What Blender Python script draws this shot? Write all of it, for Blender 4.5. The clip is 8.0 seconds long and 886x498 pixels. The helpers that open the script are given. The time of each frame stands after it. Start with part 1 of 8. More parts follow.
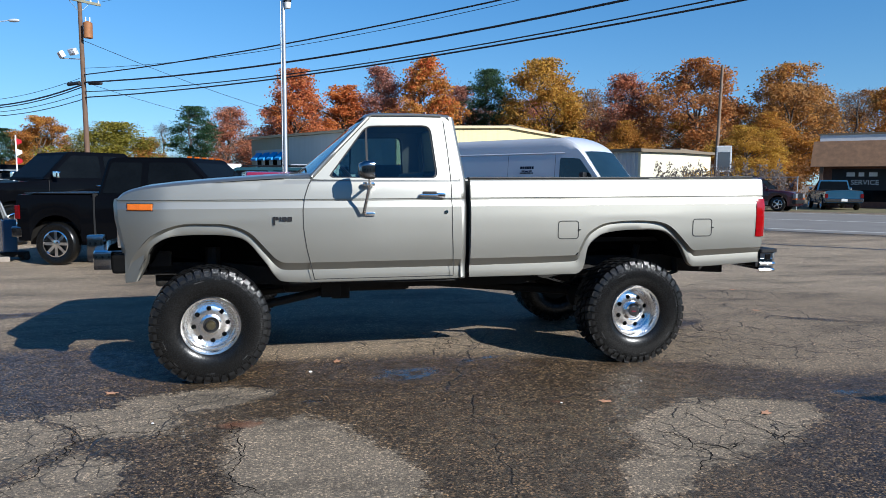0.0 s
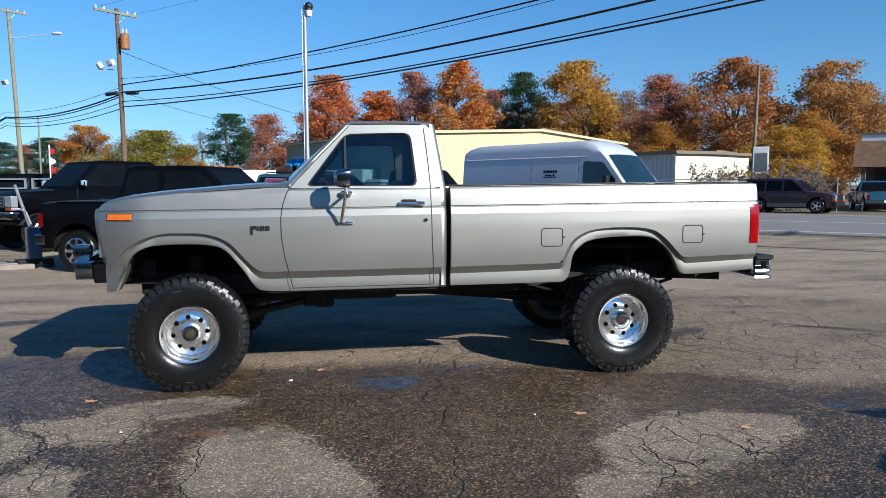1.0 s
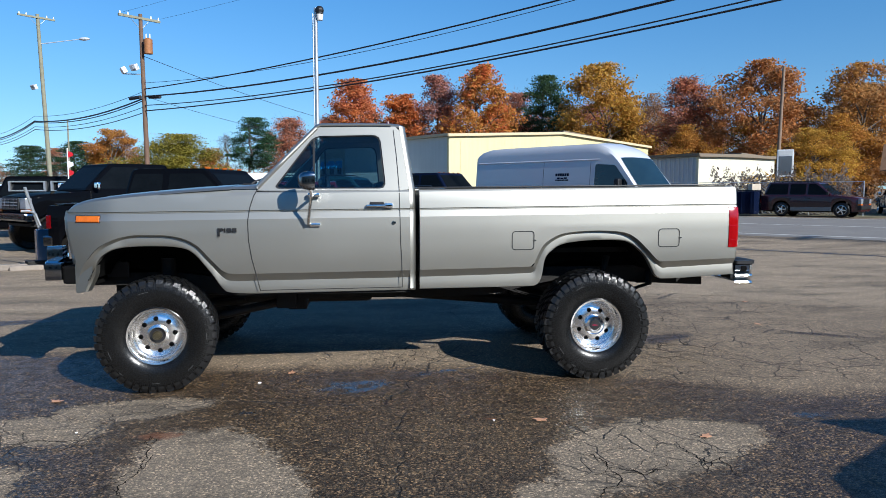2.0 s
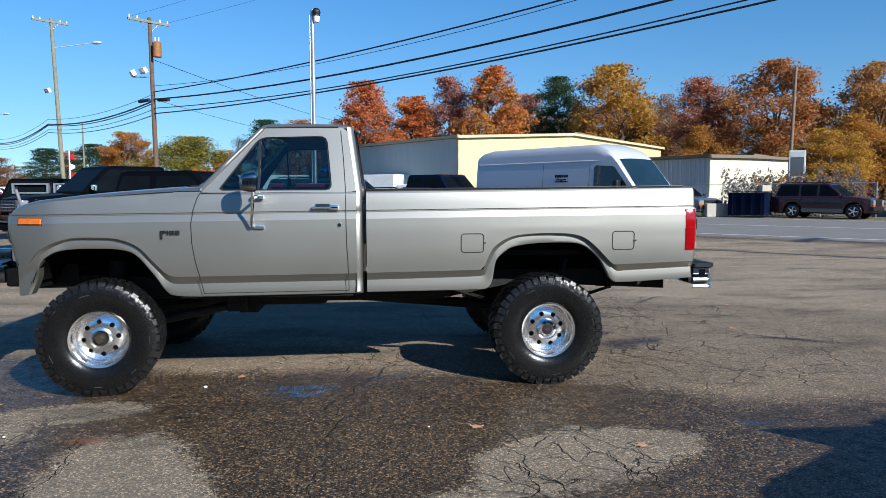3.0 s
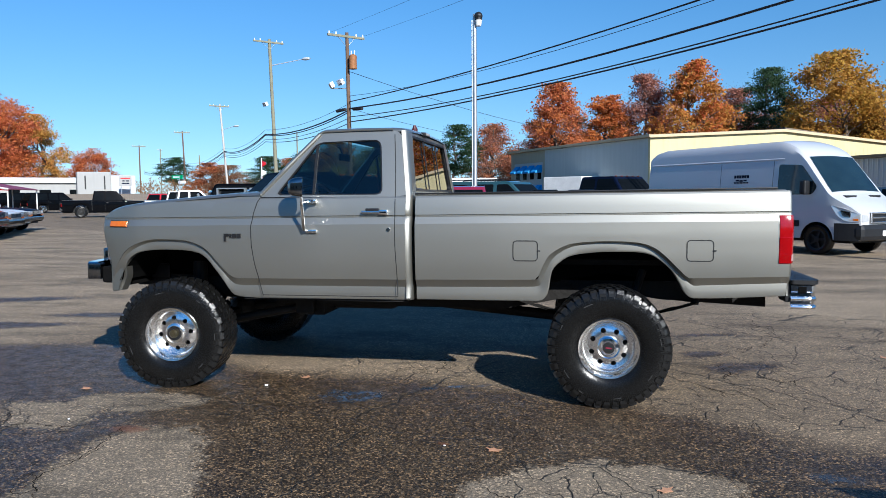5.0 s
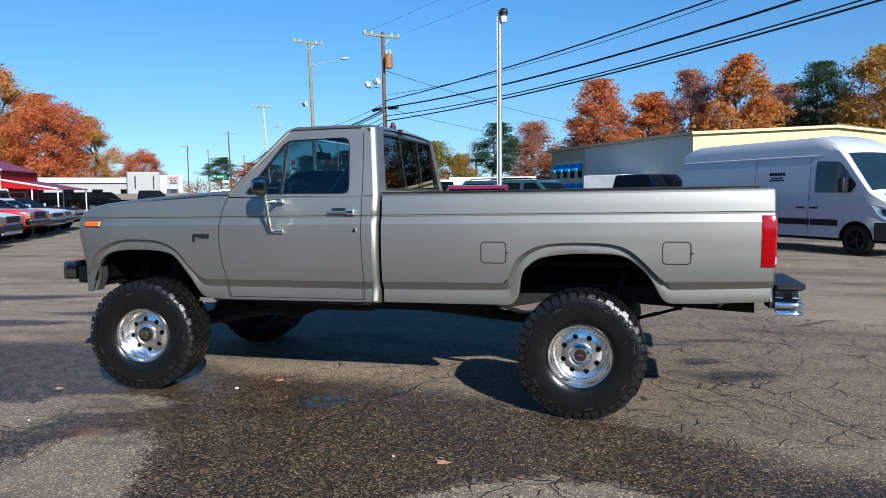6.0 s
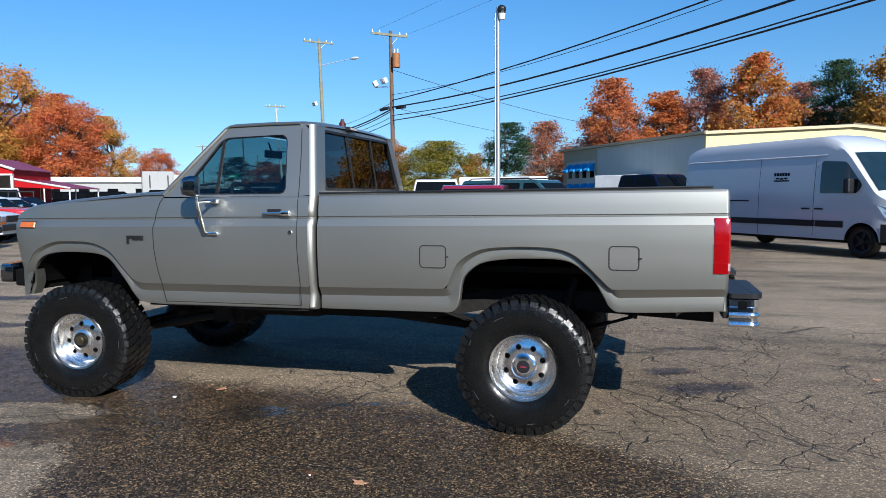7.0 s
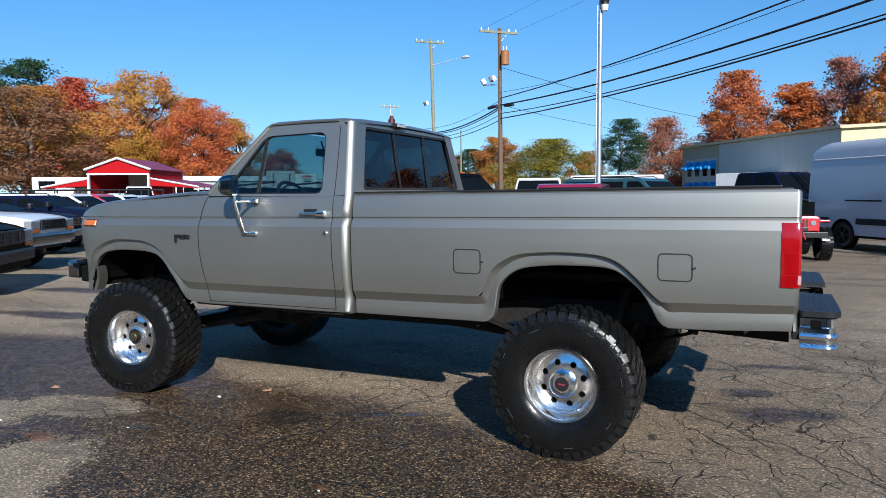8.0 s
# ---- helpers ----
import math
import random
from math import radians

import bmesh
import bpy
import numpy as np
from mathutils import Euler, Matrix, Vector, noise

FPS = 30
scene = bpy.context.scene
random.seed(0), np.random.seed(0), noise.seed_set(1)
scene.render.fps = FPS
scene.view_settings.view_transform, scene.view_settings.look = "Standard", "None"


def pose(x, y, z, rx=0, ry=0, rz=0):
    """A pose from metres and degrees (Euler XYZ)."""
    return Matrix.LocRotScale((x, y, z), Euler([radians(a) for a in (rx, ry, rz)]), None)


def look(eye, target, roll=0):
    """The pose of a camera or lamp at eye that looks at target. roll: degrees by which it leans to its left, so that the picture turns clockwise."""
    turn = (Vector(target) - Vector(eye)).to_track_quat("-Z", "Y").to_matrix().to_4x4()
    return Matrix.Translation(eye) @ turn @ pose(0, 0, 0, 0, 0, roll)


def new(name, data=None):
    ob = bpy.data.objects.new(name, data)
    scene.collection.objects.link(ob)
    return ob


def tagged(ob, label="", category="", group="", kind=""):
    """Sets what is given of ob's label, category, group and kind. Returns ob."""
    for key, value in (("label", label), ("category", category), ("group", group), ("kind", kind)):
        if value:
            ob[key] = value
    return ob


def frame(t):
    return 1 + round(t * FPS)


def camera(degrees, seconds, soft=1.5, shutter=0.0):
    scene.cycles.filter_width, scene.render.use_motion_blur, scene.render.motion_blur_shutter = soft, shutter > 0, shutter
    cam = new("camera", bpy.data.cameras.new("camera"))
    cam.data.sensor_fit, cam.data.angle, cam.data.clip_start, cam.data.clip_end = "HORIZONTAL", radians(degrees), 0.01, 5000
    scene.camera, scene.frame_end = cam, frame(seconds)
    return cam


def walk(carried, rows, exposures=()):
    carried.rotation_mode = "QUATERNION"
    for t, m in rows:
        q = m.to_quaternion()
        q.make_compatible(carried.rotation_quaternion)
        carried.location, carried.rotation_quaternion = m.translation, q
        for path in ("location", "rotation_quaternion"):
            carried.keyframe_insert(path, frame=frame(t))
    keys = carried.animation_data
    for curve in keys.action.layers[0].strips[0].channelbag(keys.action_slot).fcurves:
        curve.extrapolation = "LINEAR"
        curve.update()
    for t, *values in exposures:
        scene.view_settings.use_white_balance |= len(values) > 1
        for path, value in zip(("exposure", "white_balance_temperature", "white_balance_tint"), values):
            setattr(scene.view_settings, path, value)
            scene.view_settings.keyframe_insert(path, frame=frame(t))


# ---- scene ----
cam = camera(64.0, 8.0, soft=0.6)
PATH = [
    (0, (0.68, -6.36, 1.474), (1.081, -4.41, 1.286), 0.3),
    (0.5, (0.874, -6.335, 1.493), (1.21, -4.372, 1.308), 0.0),
    (1, (1.128, -6.382, 1.502), (1.425, -4.412, 1.325), -0.2),
    (1.5, (1.327, -6.395, 1.499), (1.586, -4.419, 1.328), -0.1),
    (3, (2.094, -6.355, 1.494), (2.275, -4.37, 1.331), -0.2),
    (3.5, (2.323, -6.253, 1.495), (2.436, -4.262, 1.336), -0.1),
    (4, (2.624, -6.165, 1.492), (2.491, -4.175, 1.336), -0.5),
    (4.5, (2.908, -6.122, 1.501), (2.626, -4.148, 1.347), -0.4),
    (6, (3.666, -5.726, 1.499), (3.171, -3.794, 1.343), -0.5),
    (6.5, (3.886, -5.529, 1.49), (3.358, -3.606, 1.331), -0.3),
    (7, (4.088, -5.324, 1.499), (3.55, -3.404, 1.343), -0.4),
    (7.5, (4.291, -5.101, 1.515), (3.608, -3.228, 1.354), -0.4),
    (8, (4.444, -4.862, 1.504), (3.605, -3.054, 1.346), -0.3),
]
walk(cam, [(t, look(eye, target, roll)) for t, eye, target, roll in PATH], [(0, 0.90, 5300, 10), (8, 0.90, 5300, 10)])

# ---- world and sun ----
SUN_WAY = Vector((-1.12, 1.5, -1.0)).normalized()   # the way the light travels
world = bpy.data.worlds.new("sky")
scene.world = world
world.use_nodes = True
wn = world.node_tree.nodes
sky = wn.new("ShaderNodeTexSky")
sky.sky_type = "NISHITA"
sky.sun_disc = False
sky.sun_elevation = math.asin(-SUN_WAY.z)
sky.sun_rotation = math.atan2(-SUN_WAY.x, -SUN_WAY.y)
sky.air_density, sky.dust_density, sky.ozone_density = 1.0, 0.0, 2.3
deep = wn.new("ShaderNodeHueSaturation")
deep.inputs["Saturation"].default_value = 1.30
wv, wm = wn.new("ShaderNodeTexCoord"), wn.new("ShaderNodeMapping")
wm.inputs["Location"].default_value, wm.inputs["Scale"].default_value = (0, 0, 0.055), (1, 1, 0.66)   # a gentler fade from the horizon up
world.node_tree.links.new(wv.outputs["Generated"], wm.inputs[0])
world.node_tree.links.new(wm.outputs[0], sky.inputs[0])
world.node_tree.links.new(sky.outputs[0], deep.inputs["Color"])
world.node_tree.links.new(deep.outputs[0], wn["Background"].inputs[0])
wn["Background"].inputs[1].default_value = 0.057
sun = new("sun", bpy.data.lights.new("sun", "SUN"))
sun.data.energy, sun.data.angle, sun.data.color = 5.0, radians(0.53), (1.0, 0.88, 0.70)
sun.matrix_world = look((20, -30, 30), Vector((20, -30, 30)) + SUN_WAY)


# ---- materials ----
def nodes_of(name):
    m = bpy.data.materials.new(name)
    m.use_nodes = True
    t = m.node_tree
    return m, t, t.nodes, t.nodes["Principled BSDF"]


def put(t, a, b):
    t.links.new(a, b)


def noise_node(t, scale, detail=4.0, vec=None, rough=0.55):
    n = t.nodes.new("ShaderNodeTexNoise")
    n.inputs["Scale"].default_value, n.inputs["Detail"].default_value, n.inputs["Roughness"].default_value = scale, detail, rough
    if vec is not None:
        put(t, vec, n.inputs["Vector"])
    return n


def ramp_node(t, fac, stops):
    r = t.nodes.new("ShaderNodeValToRGB")
    e = r.color_ramp.elements
    while len(e) < len(stops):
        e.new(0.5)
    for el, (p, c) in zip(e, stops):
        el.position = p
        el.color = (*c, 1.0) if len(c) == 3 else c
    put(t, fac, r.inputs[0])
    return r


def mix_node(t, fac, a, b, kind="MIX"):
    m = t.nodes.new("ShaderNodeMix")
    m.data_type, m.blend_type = "RGBA", kind
    for sock, v in ((m.inputs[0], fac), (m.inputs[6], a), (m.inputs[7], b)):
        if isinstance(v, (int, float)):
            sock.default_value = v
        elif isinstance(v, tuple):
            sock.default_value = (*v, 1.0)
        else:
            put(t, v, sock)
    return m.outputs[2]


def math_node(t, op, a, b=0.0, clamp=False):
    m = t.nodes.new("ShaderNodeMath")
    m.operation, m.use_clamp = op, clamp
    for sock, v in ((m.inputs[0], a), (m.inputs[1], b)):
        if isinstance(v, (int, float)):
            sock.default_value = v
        else:
            put(t, v, sock)
    return m.outputs[0]


def bump_node(t, height, strength, dist, normal_in):
    b = t.nodes.new("ShaderNodeBump")
    b.inputs["Strength"].default_value, b.inputs["Distance"].default_value = strength, dist
    put(t, height, b.inputs["Height"])
    put(t, b.outputs[0], normal_in)
    return b


def simple(name, col, rough=0.5, metal=0.0, vary=0.12, scale=6.0, bump=0.0, bump_scale=60.0, coat=0.0, spec=0.5):
    """A plain surface with two scales of variation."""
    m, t, n, b = nodes_of(name)
    tc = n.new("ShaderNodeTexCoord").outputs["Object"]
    big, fine = noise_node(t, scale, 5, tc), noise_node(t, scale * 9, 3, tc)
    dark = tuple(c * (1 - vary) for c in col)
    lite = tuple(min(1, c * (1 + vary)) for c in col)
    c1 = ramp_node(t, big.outputs[0], ((0.3, dark), (0.7, lite)))
    c2 = mix_node(t, 0.35, c1.outputs[0], ramp_node(t, fine.outputs[0], ((0.3, dark), (0.7, lite))).outputs[0])
    put(t, c2, b.inputs["Base Color"])
    put(t, math_node(t, "ADD", rough - 0.06, math_node(t, "MULTIPLY", fine.outputs[0], 0.12), True), b.inputs["Roughness"])
    b.inputs["Metallic"].default_value = metal
    b.inputs["Coat Weight"].default_value = coat
    b.inputs["Coat Roughness"].default_value = 0.04
    b.inputs["Specular IOR Level"].default_value = spec
    if bump:
        bump_node(t, noise_node(t, bump_scale, 3, tc).outputs[0], bump, 0.01, b.inputs["Normal"])
    return m


def glass(name, tint, dark=0.5, gloss=1.0):
    """Tinted pane: mostly lets light straight through, and mirrors by Fresnel."""
    m, t, n, b = nodes_of(name)
    n.remove(b)
    out = n["Material Output"]
    tr, gl, mx, lw = n.new("ShaderNodeBsdfTransparent"), n.new("ShaderNodeBsdfGlossy"), n.new("ShaderNodeMixShader"), n.new("ShaderNodeLayerWeight")
    tr.inputs[0].default_value = (*tint, 1)
    gl.inputs[1].default_value = 0.01
    gl.inputs[0].default_value = (gloss, gloss, gloss, 1)
    rim = math_node(t, "MULTIPLY", math_node(t, "POWER", lw.outputs["Facing"], 5.0), 0.94)
    put(t, math_node(t, "ADD", rim, 0.055), mx.inputs[0])
    put(t, tr.outputs[0], mx.inputs[1])
    put(t, gl.outputs[0], mx.inputs[2])
    put(t, mx.outputs[0], out.inputs[0])
    return m


def paint(name, col, metal=0.0, rough=0.28, coat=0.9, dirt=0.06):
    m, t, n, b = nodes_of(name)
    tc = n.new("ShaderNodeTexCoord").outputs["Object"]
    big = noise_node(t, 1.3, 6, tc)
    flake = noise_node(t, 900, 1, tc)
    c = mix_node(t, ramp_node(t, big.outputs[0], ((0.35, (0, 0, 0)), (0.75, (1, 1, 1)))).outputs[0], col, tuple(x * (1 - dirt) + 0.25 * dirt for x in col))
    c = mix_node(t, 0.10, c, mix_node(t, 1.0, c, flake.outputs[1], "MULTIPLY"))
    put(t, c, b.inputs["Base Color"])
    b.inputs["Metallic"].default_value = metal
    put(t, math_node(t, "ADD", rough, math_node(t, "MULTIPLY", math_node(t, "SUBTRACT", big.outputs[0], 0.5), 0.10)), b.inputs["Roughness"])
    b.inputs["Coat Weight"].default_value = coat
    b.inputs["Coat Roughness"].default_value = 0.05
    return m


M_SILVER = paint("silver_metallic_paint", (0.335, 0.328, 0.292), metal=0.92, rough=0.46, coat=0.45)
M_BLACKPAINT = paint("black_paint", (0.0022, 0.0025, 0.0035), rough=0.12, dirt=0.003, coat=0.13)
M_BLACKPAINT.node_tree.nodes["Principled BSDF"].inputs["Specular IOR Level"].default_value = 0.0
M_NAVY = paint("navy_paint", (0.004, 0.007, 0.022), rough=0.2, dirt=0.005, coat=0.15)
M_NAVY.node_tree.nodes["Principled BSDF"].inputs["Specular IOR Level"].default_value = 0.0
M_WHITE = paint("white_paint", (0.62, 0.62, 0.62), rough=0.3, coat=0.5)
M_VANWHITE = paint("van_white_paint", (0.50, 0.51, 0.535), rough=0.3, coat=0.6)
M_RED = paint("red_paint", (0.42, 0.012, 0.018), rough=0.25)
M_MAROON = paint("maroon_paint", (0.026, 0.004, 0.006), rough=0.25, dirt=0.01, coat=0.4)
M_WINE = paint("wine_paint", (0.16, 0.008, 0.03), rough=0.22)
M_BLUE = paint("blue_paint", (0.025, 0.085, 0.17), rough=0.25)
M_SLATEBLUE = paint("slate_blue_paint", (0.016, 0.065, 0.12), rough=0.25, coat=0.5)
M_GREYPAINT = paint("grey_paint", (0.13, 0.14, 0.15), metal=0.4, rough=0.3)
M_TEAL = paint("teal_paint", (0.015, 0.05, 0.06), rough=0.25)
M_CHROME = simple("chrome", (0.82, 0.83, 0.85), 0.09, 1.0, 0.03)
# Chrome with the dark surroundings it mirrors put into its colour
M_DARKCHROME = simple("dark_mirroring_chrome", (0.23, 0.24, 0.26), 0.12, 1.0, 0.06)
M_WORNCHROME = simple("worn_bumper_chrome", (0.78, 0.79, 0.80), 0.13, 1.0, 0.08, 14)
M_ALU = simple("polished_aluminium", (0.86, 0.85, 0.83), 0.19, 1.0, 0.10, 20, 0.04, 300)
M_STEEL = simple("galvanised_steel", (0.42, 0.44, 0.46), 0.45, 0.8, 0.15, 8)
M_RUBBER = simple("tyre_rubber", (0.0045, 0.0045, 0.0045), 0.27, 0.0, 0.3, 14, 0.10, 60, spec=0.28)
M_TREAD = simple("tread_rubber", (0.006, 0.006, 0.006), 0.30, 0.0, 0.35, 14, 0.3, 90, spec=0.45)
M_TYREMARK = simple("scuffed_tyre_lettering", (0.035, 0.035, 0.035), 0.6, 0.0, 0.3, 40)
M_BLACKPL = simple("black_plastic", (0.010, 0.010, 0.011), 0.45, 0.0, 0.25, 10, spec=0.35)
M_SEAM = simple("dark_seam", (0.010, 0.010, 0.010), 0.7)
M_UNDER = simple("dirty_black_steel", (0.010, 0.009, 0.008), 0.65, 0.0, 0.5, 7, 0.4, 30, spec=0.25)
# Near-black without gloss: the shade of recesses is put into the colour
M_SHADEBLACK = simple("recess_shade_black", (0.004, 0.004, 0.004), 0.9, 0.0, 0.3, 8, spec=0.05)
M_GLASS = glass("tinted_glass", (0.33, 0.45, 0.47))
M_REARGLASS = glass("dark_tinted_glass", (0.035, 0.048, 0.060))
M_VGLASS = simple("dark_window", (0.004, 0.005, 0.006), 0.2, 0.0, 0.3, 3, spec=0.0, coat=0.16)
M_VANGLASS = simple("van_window", (0.010, 0.020, 0.024), 0.08, 0.0, 0.3, 3, spec=0.4, coat=0.5)
# Red lens of parked vehicles, with the shadow on it put into the colour
M_SHADELENS = simple("shaded_red_lens", (0.085, 0.001, 0.002), 0.15, 0.0, 0.2, 12, coat=0.4)
M_AMBER = simple("amber_lens", (0.44, 0.100, 0.004), 0.25, 0.0, 0.08, 30, 0.2, 200)
M_REDLENS = simple("red_lens", (0.22, 0.0015, 0.0025), 0.12, 0.0, 0.18, 9, 0.03, 160, coat=0.6)
M_CLEAR = simple("clear_lamp_lens", (0.62, 0.64, 0.66), 0.08, 0.5, 0.1, 20)
M_PINKLENS = simple("faded_clear_lens", (0.34, 0.20, 0.20), 0.15, 0.0, 0.1, 20)
M_HEADLAMP = simple("dull_headlamp", (0.30, 0.31, 0.33), 0.12, 0.4, 0.15, 20)
M_PLATE = simple("number_plate_white", (0.70, 0.70, 0.68), 0.4)
M_CHIPGLINT = simple("chip_and_glint", (0.24, 0.24, 0.23), 0.6)
M_CLOTH = simple("dark_vinyl", (0.020, 0.022, 0.026), 0.55, 0.0, 0.2, 12, 0.3, 60)
M_CREAMVINYL = simple("grey_trim", (0.22, 0.22, 0.21), 0.6)


# ---- mesh tools ----
def mesh_from(name, verts, faces, smooth=False):
    me = bpy.data.meshes.new(name)
    me.from_pydata([tuple(v) for v in verts], [], faces)
    me.validate()
    if smooth:
        me.shade_smooth()
    return me


def part(name, bm, material, parent=None, label="", smooth=None):
    """A bmesh (or a mesh) as one object under its thing."""
    if isinstance(bm, bpy.types.Mesh):
        me = bm
    else:
        bmesh.ops.recalc_face_normals(bm, faces=bm.faces)
        me = bpy.data.meshes.new(name)
        bm.to_mesh(me)
        bm.free()
    if smooth is not None:
        me.polygons.foreach_set("use_smooth", [True] * len(me.polygons))
        me.set_sharp_from_angle(angle=radians(smooth))
    if material is not None and not me.materials:
        me.materials.append(material)
    ob = new(name, me)
    if parent is not None:
        ob.parent = parent
    if label:
        ob["label"] = label
    return ob


def thing(name, m, label, category, group="", kind=""):
    ob = new(name)
    ob.empty_display_size = 0.3
    ob.matrix_basis = m
    return tagged(ob, label, category, group, kind)


def box(bm, x0, x1, y0, y1, z0, z1, bevel=0.0):
    r = bmesh.ops.create_cube(bm, size=1.0)
    bmesh.ops.scale(bm, vec=(x1 - x0, y1 - y0, z1 - z0), verts=r["verts"])
    bmesh.ops.translate(bm, vec=((x0 + x1) / 2, (y0 + y1) / 2, (z0 + z1) / 2), verts=r["verts"])
    if bevel:
        ed = list({e for v in r["verts"] for e in v.link_edges})
        bmesh.ops.bevel(bm, geom=ed, offset=bevel, segments=2, profile=0.6, affect="EDGES")
    return r["verts"]


def new_box(*a, bevel=0.0):
    bm = bmesh.new()
    box(bm, *a, bevel=bevel)
    return bm


def tube(bm, a, b, r0, r1=None, seg=10, caps=True):
    a, b = Vector(a), Vector(b)
    d = b - a
    res = bmesh.ops.create_cone(bm, cap_ends=caps, segments=seg, radius1=r0, radius2=r0 if r1 is None else r1, depth=d.length)
    bmesh.ops.transform(bm, matrix=Matrix.Translation((a + b) / 2) @ d.to_track_quat("Z", "Y").to_matrix().to_4x4(), verts=res["verts"])
    return res["verts"]


def new_tube(*a, **k):
    bm = bmesh.new()
    tube(bm, *a, **k)
    return bm


def pipe(bm, pts, r, seg=8):
    sweep(bm, pts, r, seg)


def sweep(bm, pts, r, seg=8):
    """One continuous round bar along points."""
    pts = [Vector(p) for p in pts]
    rings = []
    for k, p in enumerate(pts):
        d = (pts[min(len(pts) - 1, k + 1)] - pts[max(0, k - 1)]).normalized()
        a = d.cross(Vector((0.31, 0.17, 0.93))).normalized()
        b = d.cross(a)
        rings.append([p + (a * math.cos(2 * math.pi * i / seg) + b * math.sin(2 * math.pi * i / seg)) * r for i in range(seg)])
    loft(bm, rings, closed=True, cap0=True, cap1=True)


def lathe(bm, prof, seg=48, axis="Y"):
    """Turns a profile of (radius, along) round the y axis."""
    rings = []
    for r, a in prof:
        rings.append([bm.verts.new((r * math.cos(2 * math.pi * k / seg), a, r * math.sin(2 * math.pi * k / seg))) for k in range(seg)])
    for A, B in zip(rings, rings[1:]):
        for k in range(seg):
            bm.faces.new((A[k], A[(k + 1) % seg], B[(k + 1) % seg], B[k]))
    return rings


def loft(bm, rings, closed=False, cap0=False, cap1=False):
    vs = [[bm.verts.new(p) for p in ring] for ring in rings]
    n = len(rings[0])
    for A, B in zip(vs, vs[1:]):
        for k in range(n if closed else n - 1):
            j = (k + 1) % n
            try:
                bm.faces.new((A[k], A[j], B[j], B[k]))
            except ValueError:
                pass
    if cap0:
        bm.faces.new(vs[0])
    if cap1:
        bm.faces.new(vs[-1])
    return vs


def interp(x, pts):
    return float(np.interp(x, [p[0] for p in pts], [p[1] for p in pts]))


def resample(pts, n, closed=False):
    p = [np.array(q, float) for q in pts]
    if closed:
        p.append(p[0])
    seg = [np.linalg.norm(b - a) for a, b in zip(p, p[1:])]
    cum = np.concatenate([[0], np.cumsum(seg)])
    ts = np.linspace(0, cum[-1], n, endpoint=not closed)
    P = np.array(p)
    return np.stack([np.interp(ts, cum, P[:, k]) for k in range(P.shape[1])], 1)


def round_poly(pts, radii, seg=5):
    """A closed outline with rounded corners."""
    out = []
    n = len(pts)
    for i in range(n):
        p, a, b = Vector(pts[i]), Vector(pts[i - 1]), Vector(pts[(i + 1) % n])
        r = radii[i] if isinstance(radii, (list, tuple)) else radii
        u, v = (a - p), (b - p)
        r = min(r, u.length * 0.45, v.length * 0.45)
        s, e = p + u.normalized() * r, p + v.normalized() * r
        for k in range(seg + 1):
            t = k / seg
            out.append(tuple((1 - t) ** 2 * s + 2 * t * (1 - t) * p + t * t * e))
    return out


def panel(bm, outline, place, back=None):
    """A filled outline of (u, v), put in space by place(u, v); with a back it gets thickness."""
    f = [bm.verts.new(place(u, v)) for u, v in outline]
    bm.faces.new(f)
    if back is not None:
        g = [bm.verts.new(back(u, v)) for u, v in outline]
        bm.faces.new(list(reversed(g)))
        n = len(f)
        for k in range(n):
            bm.faces.new((f[k], f[(k + 1) % n], g[(k + 1) % n], g[k]))


def frame_panel(bm, outer, inner, place, back):
    """A face between two outlines with the same count, with thickness."""
    n = len(outer)
    vo, vi = [bm.verts.new(place(*p)) for p in outer], [bm.verts.new(place(*p)) for p in inner]
    bo, bi = [bm.verts.new(back(*p)) for p in outer], [bm.verts.new(back(*p)) for p in inner]
    for k in range(n):
        j = (k + 1) % n
        bm.faces.new((vo[k], vo[j], vi[j], vi[k]))
        bm.faces.new((bo[j], bo[k], bi[k], bi[j]))
        bm.faces.new((vi[k], vi[j], bi[j], bi[k]))
        bm.faces.new((vo[j], vo[k], bo[k], bo[j]))


# ---- ground ----
def wall_paint(name, col, rough=0.6, rib=0.0, vary=0.08, along="X"):
    """Painted sheet-metal wall with faint vertical ribs and streaks."""
    m, t, n, b = nodes_of(name)
    tc = n.new("ShaderNodeTexCoord").outputs["Object"]
    mp = n.new("ShaderNodeMapping")
    mp.inputs["Scale"].default_value = (1.5, 1.5, 0.12)
    put(t, tc, mp.inputs[0])
    col = tuple(x * 0.82 for x in col)
    streak = noise_node(t, 2.0, 5, mp.outputs[0])
    big = noise_node(t, 0.35, 5, tc)
    c = ramp_node(t, streak.outputs[0], ((0.3, tuple(x * (1 - vary) for x in col)), (0.7, tuple(min(1, x * (1 + vary)) for x in col))))
    c2 = mix_node(t, 0.4, c.outputs[0], ramp_node(t, big.outputs[0], ((0.3, tuple(x * (1 - vary) for x in col)), (0.7, col))).outputs[0])
    put(t, c2, b.inputs["Base Color"])
    b.inputs["Roughness"].default_value = rough
    return m


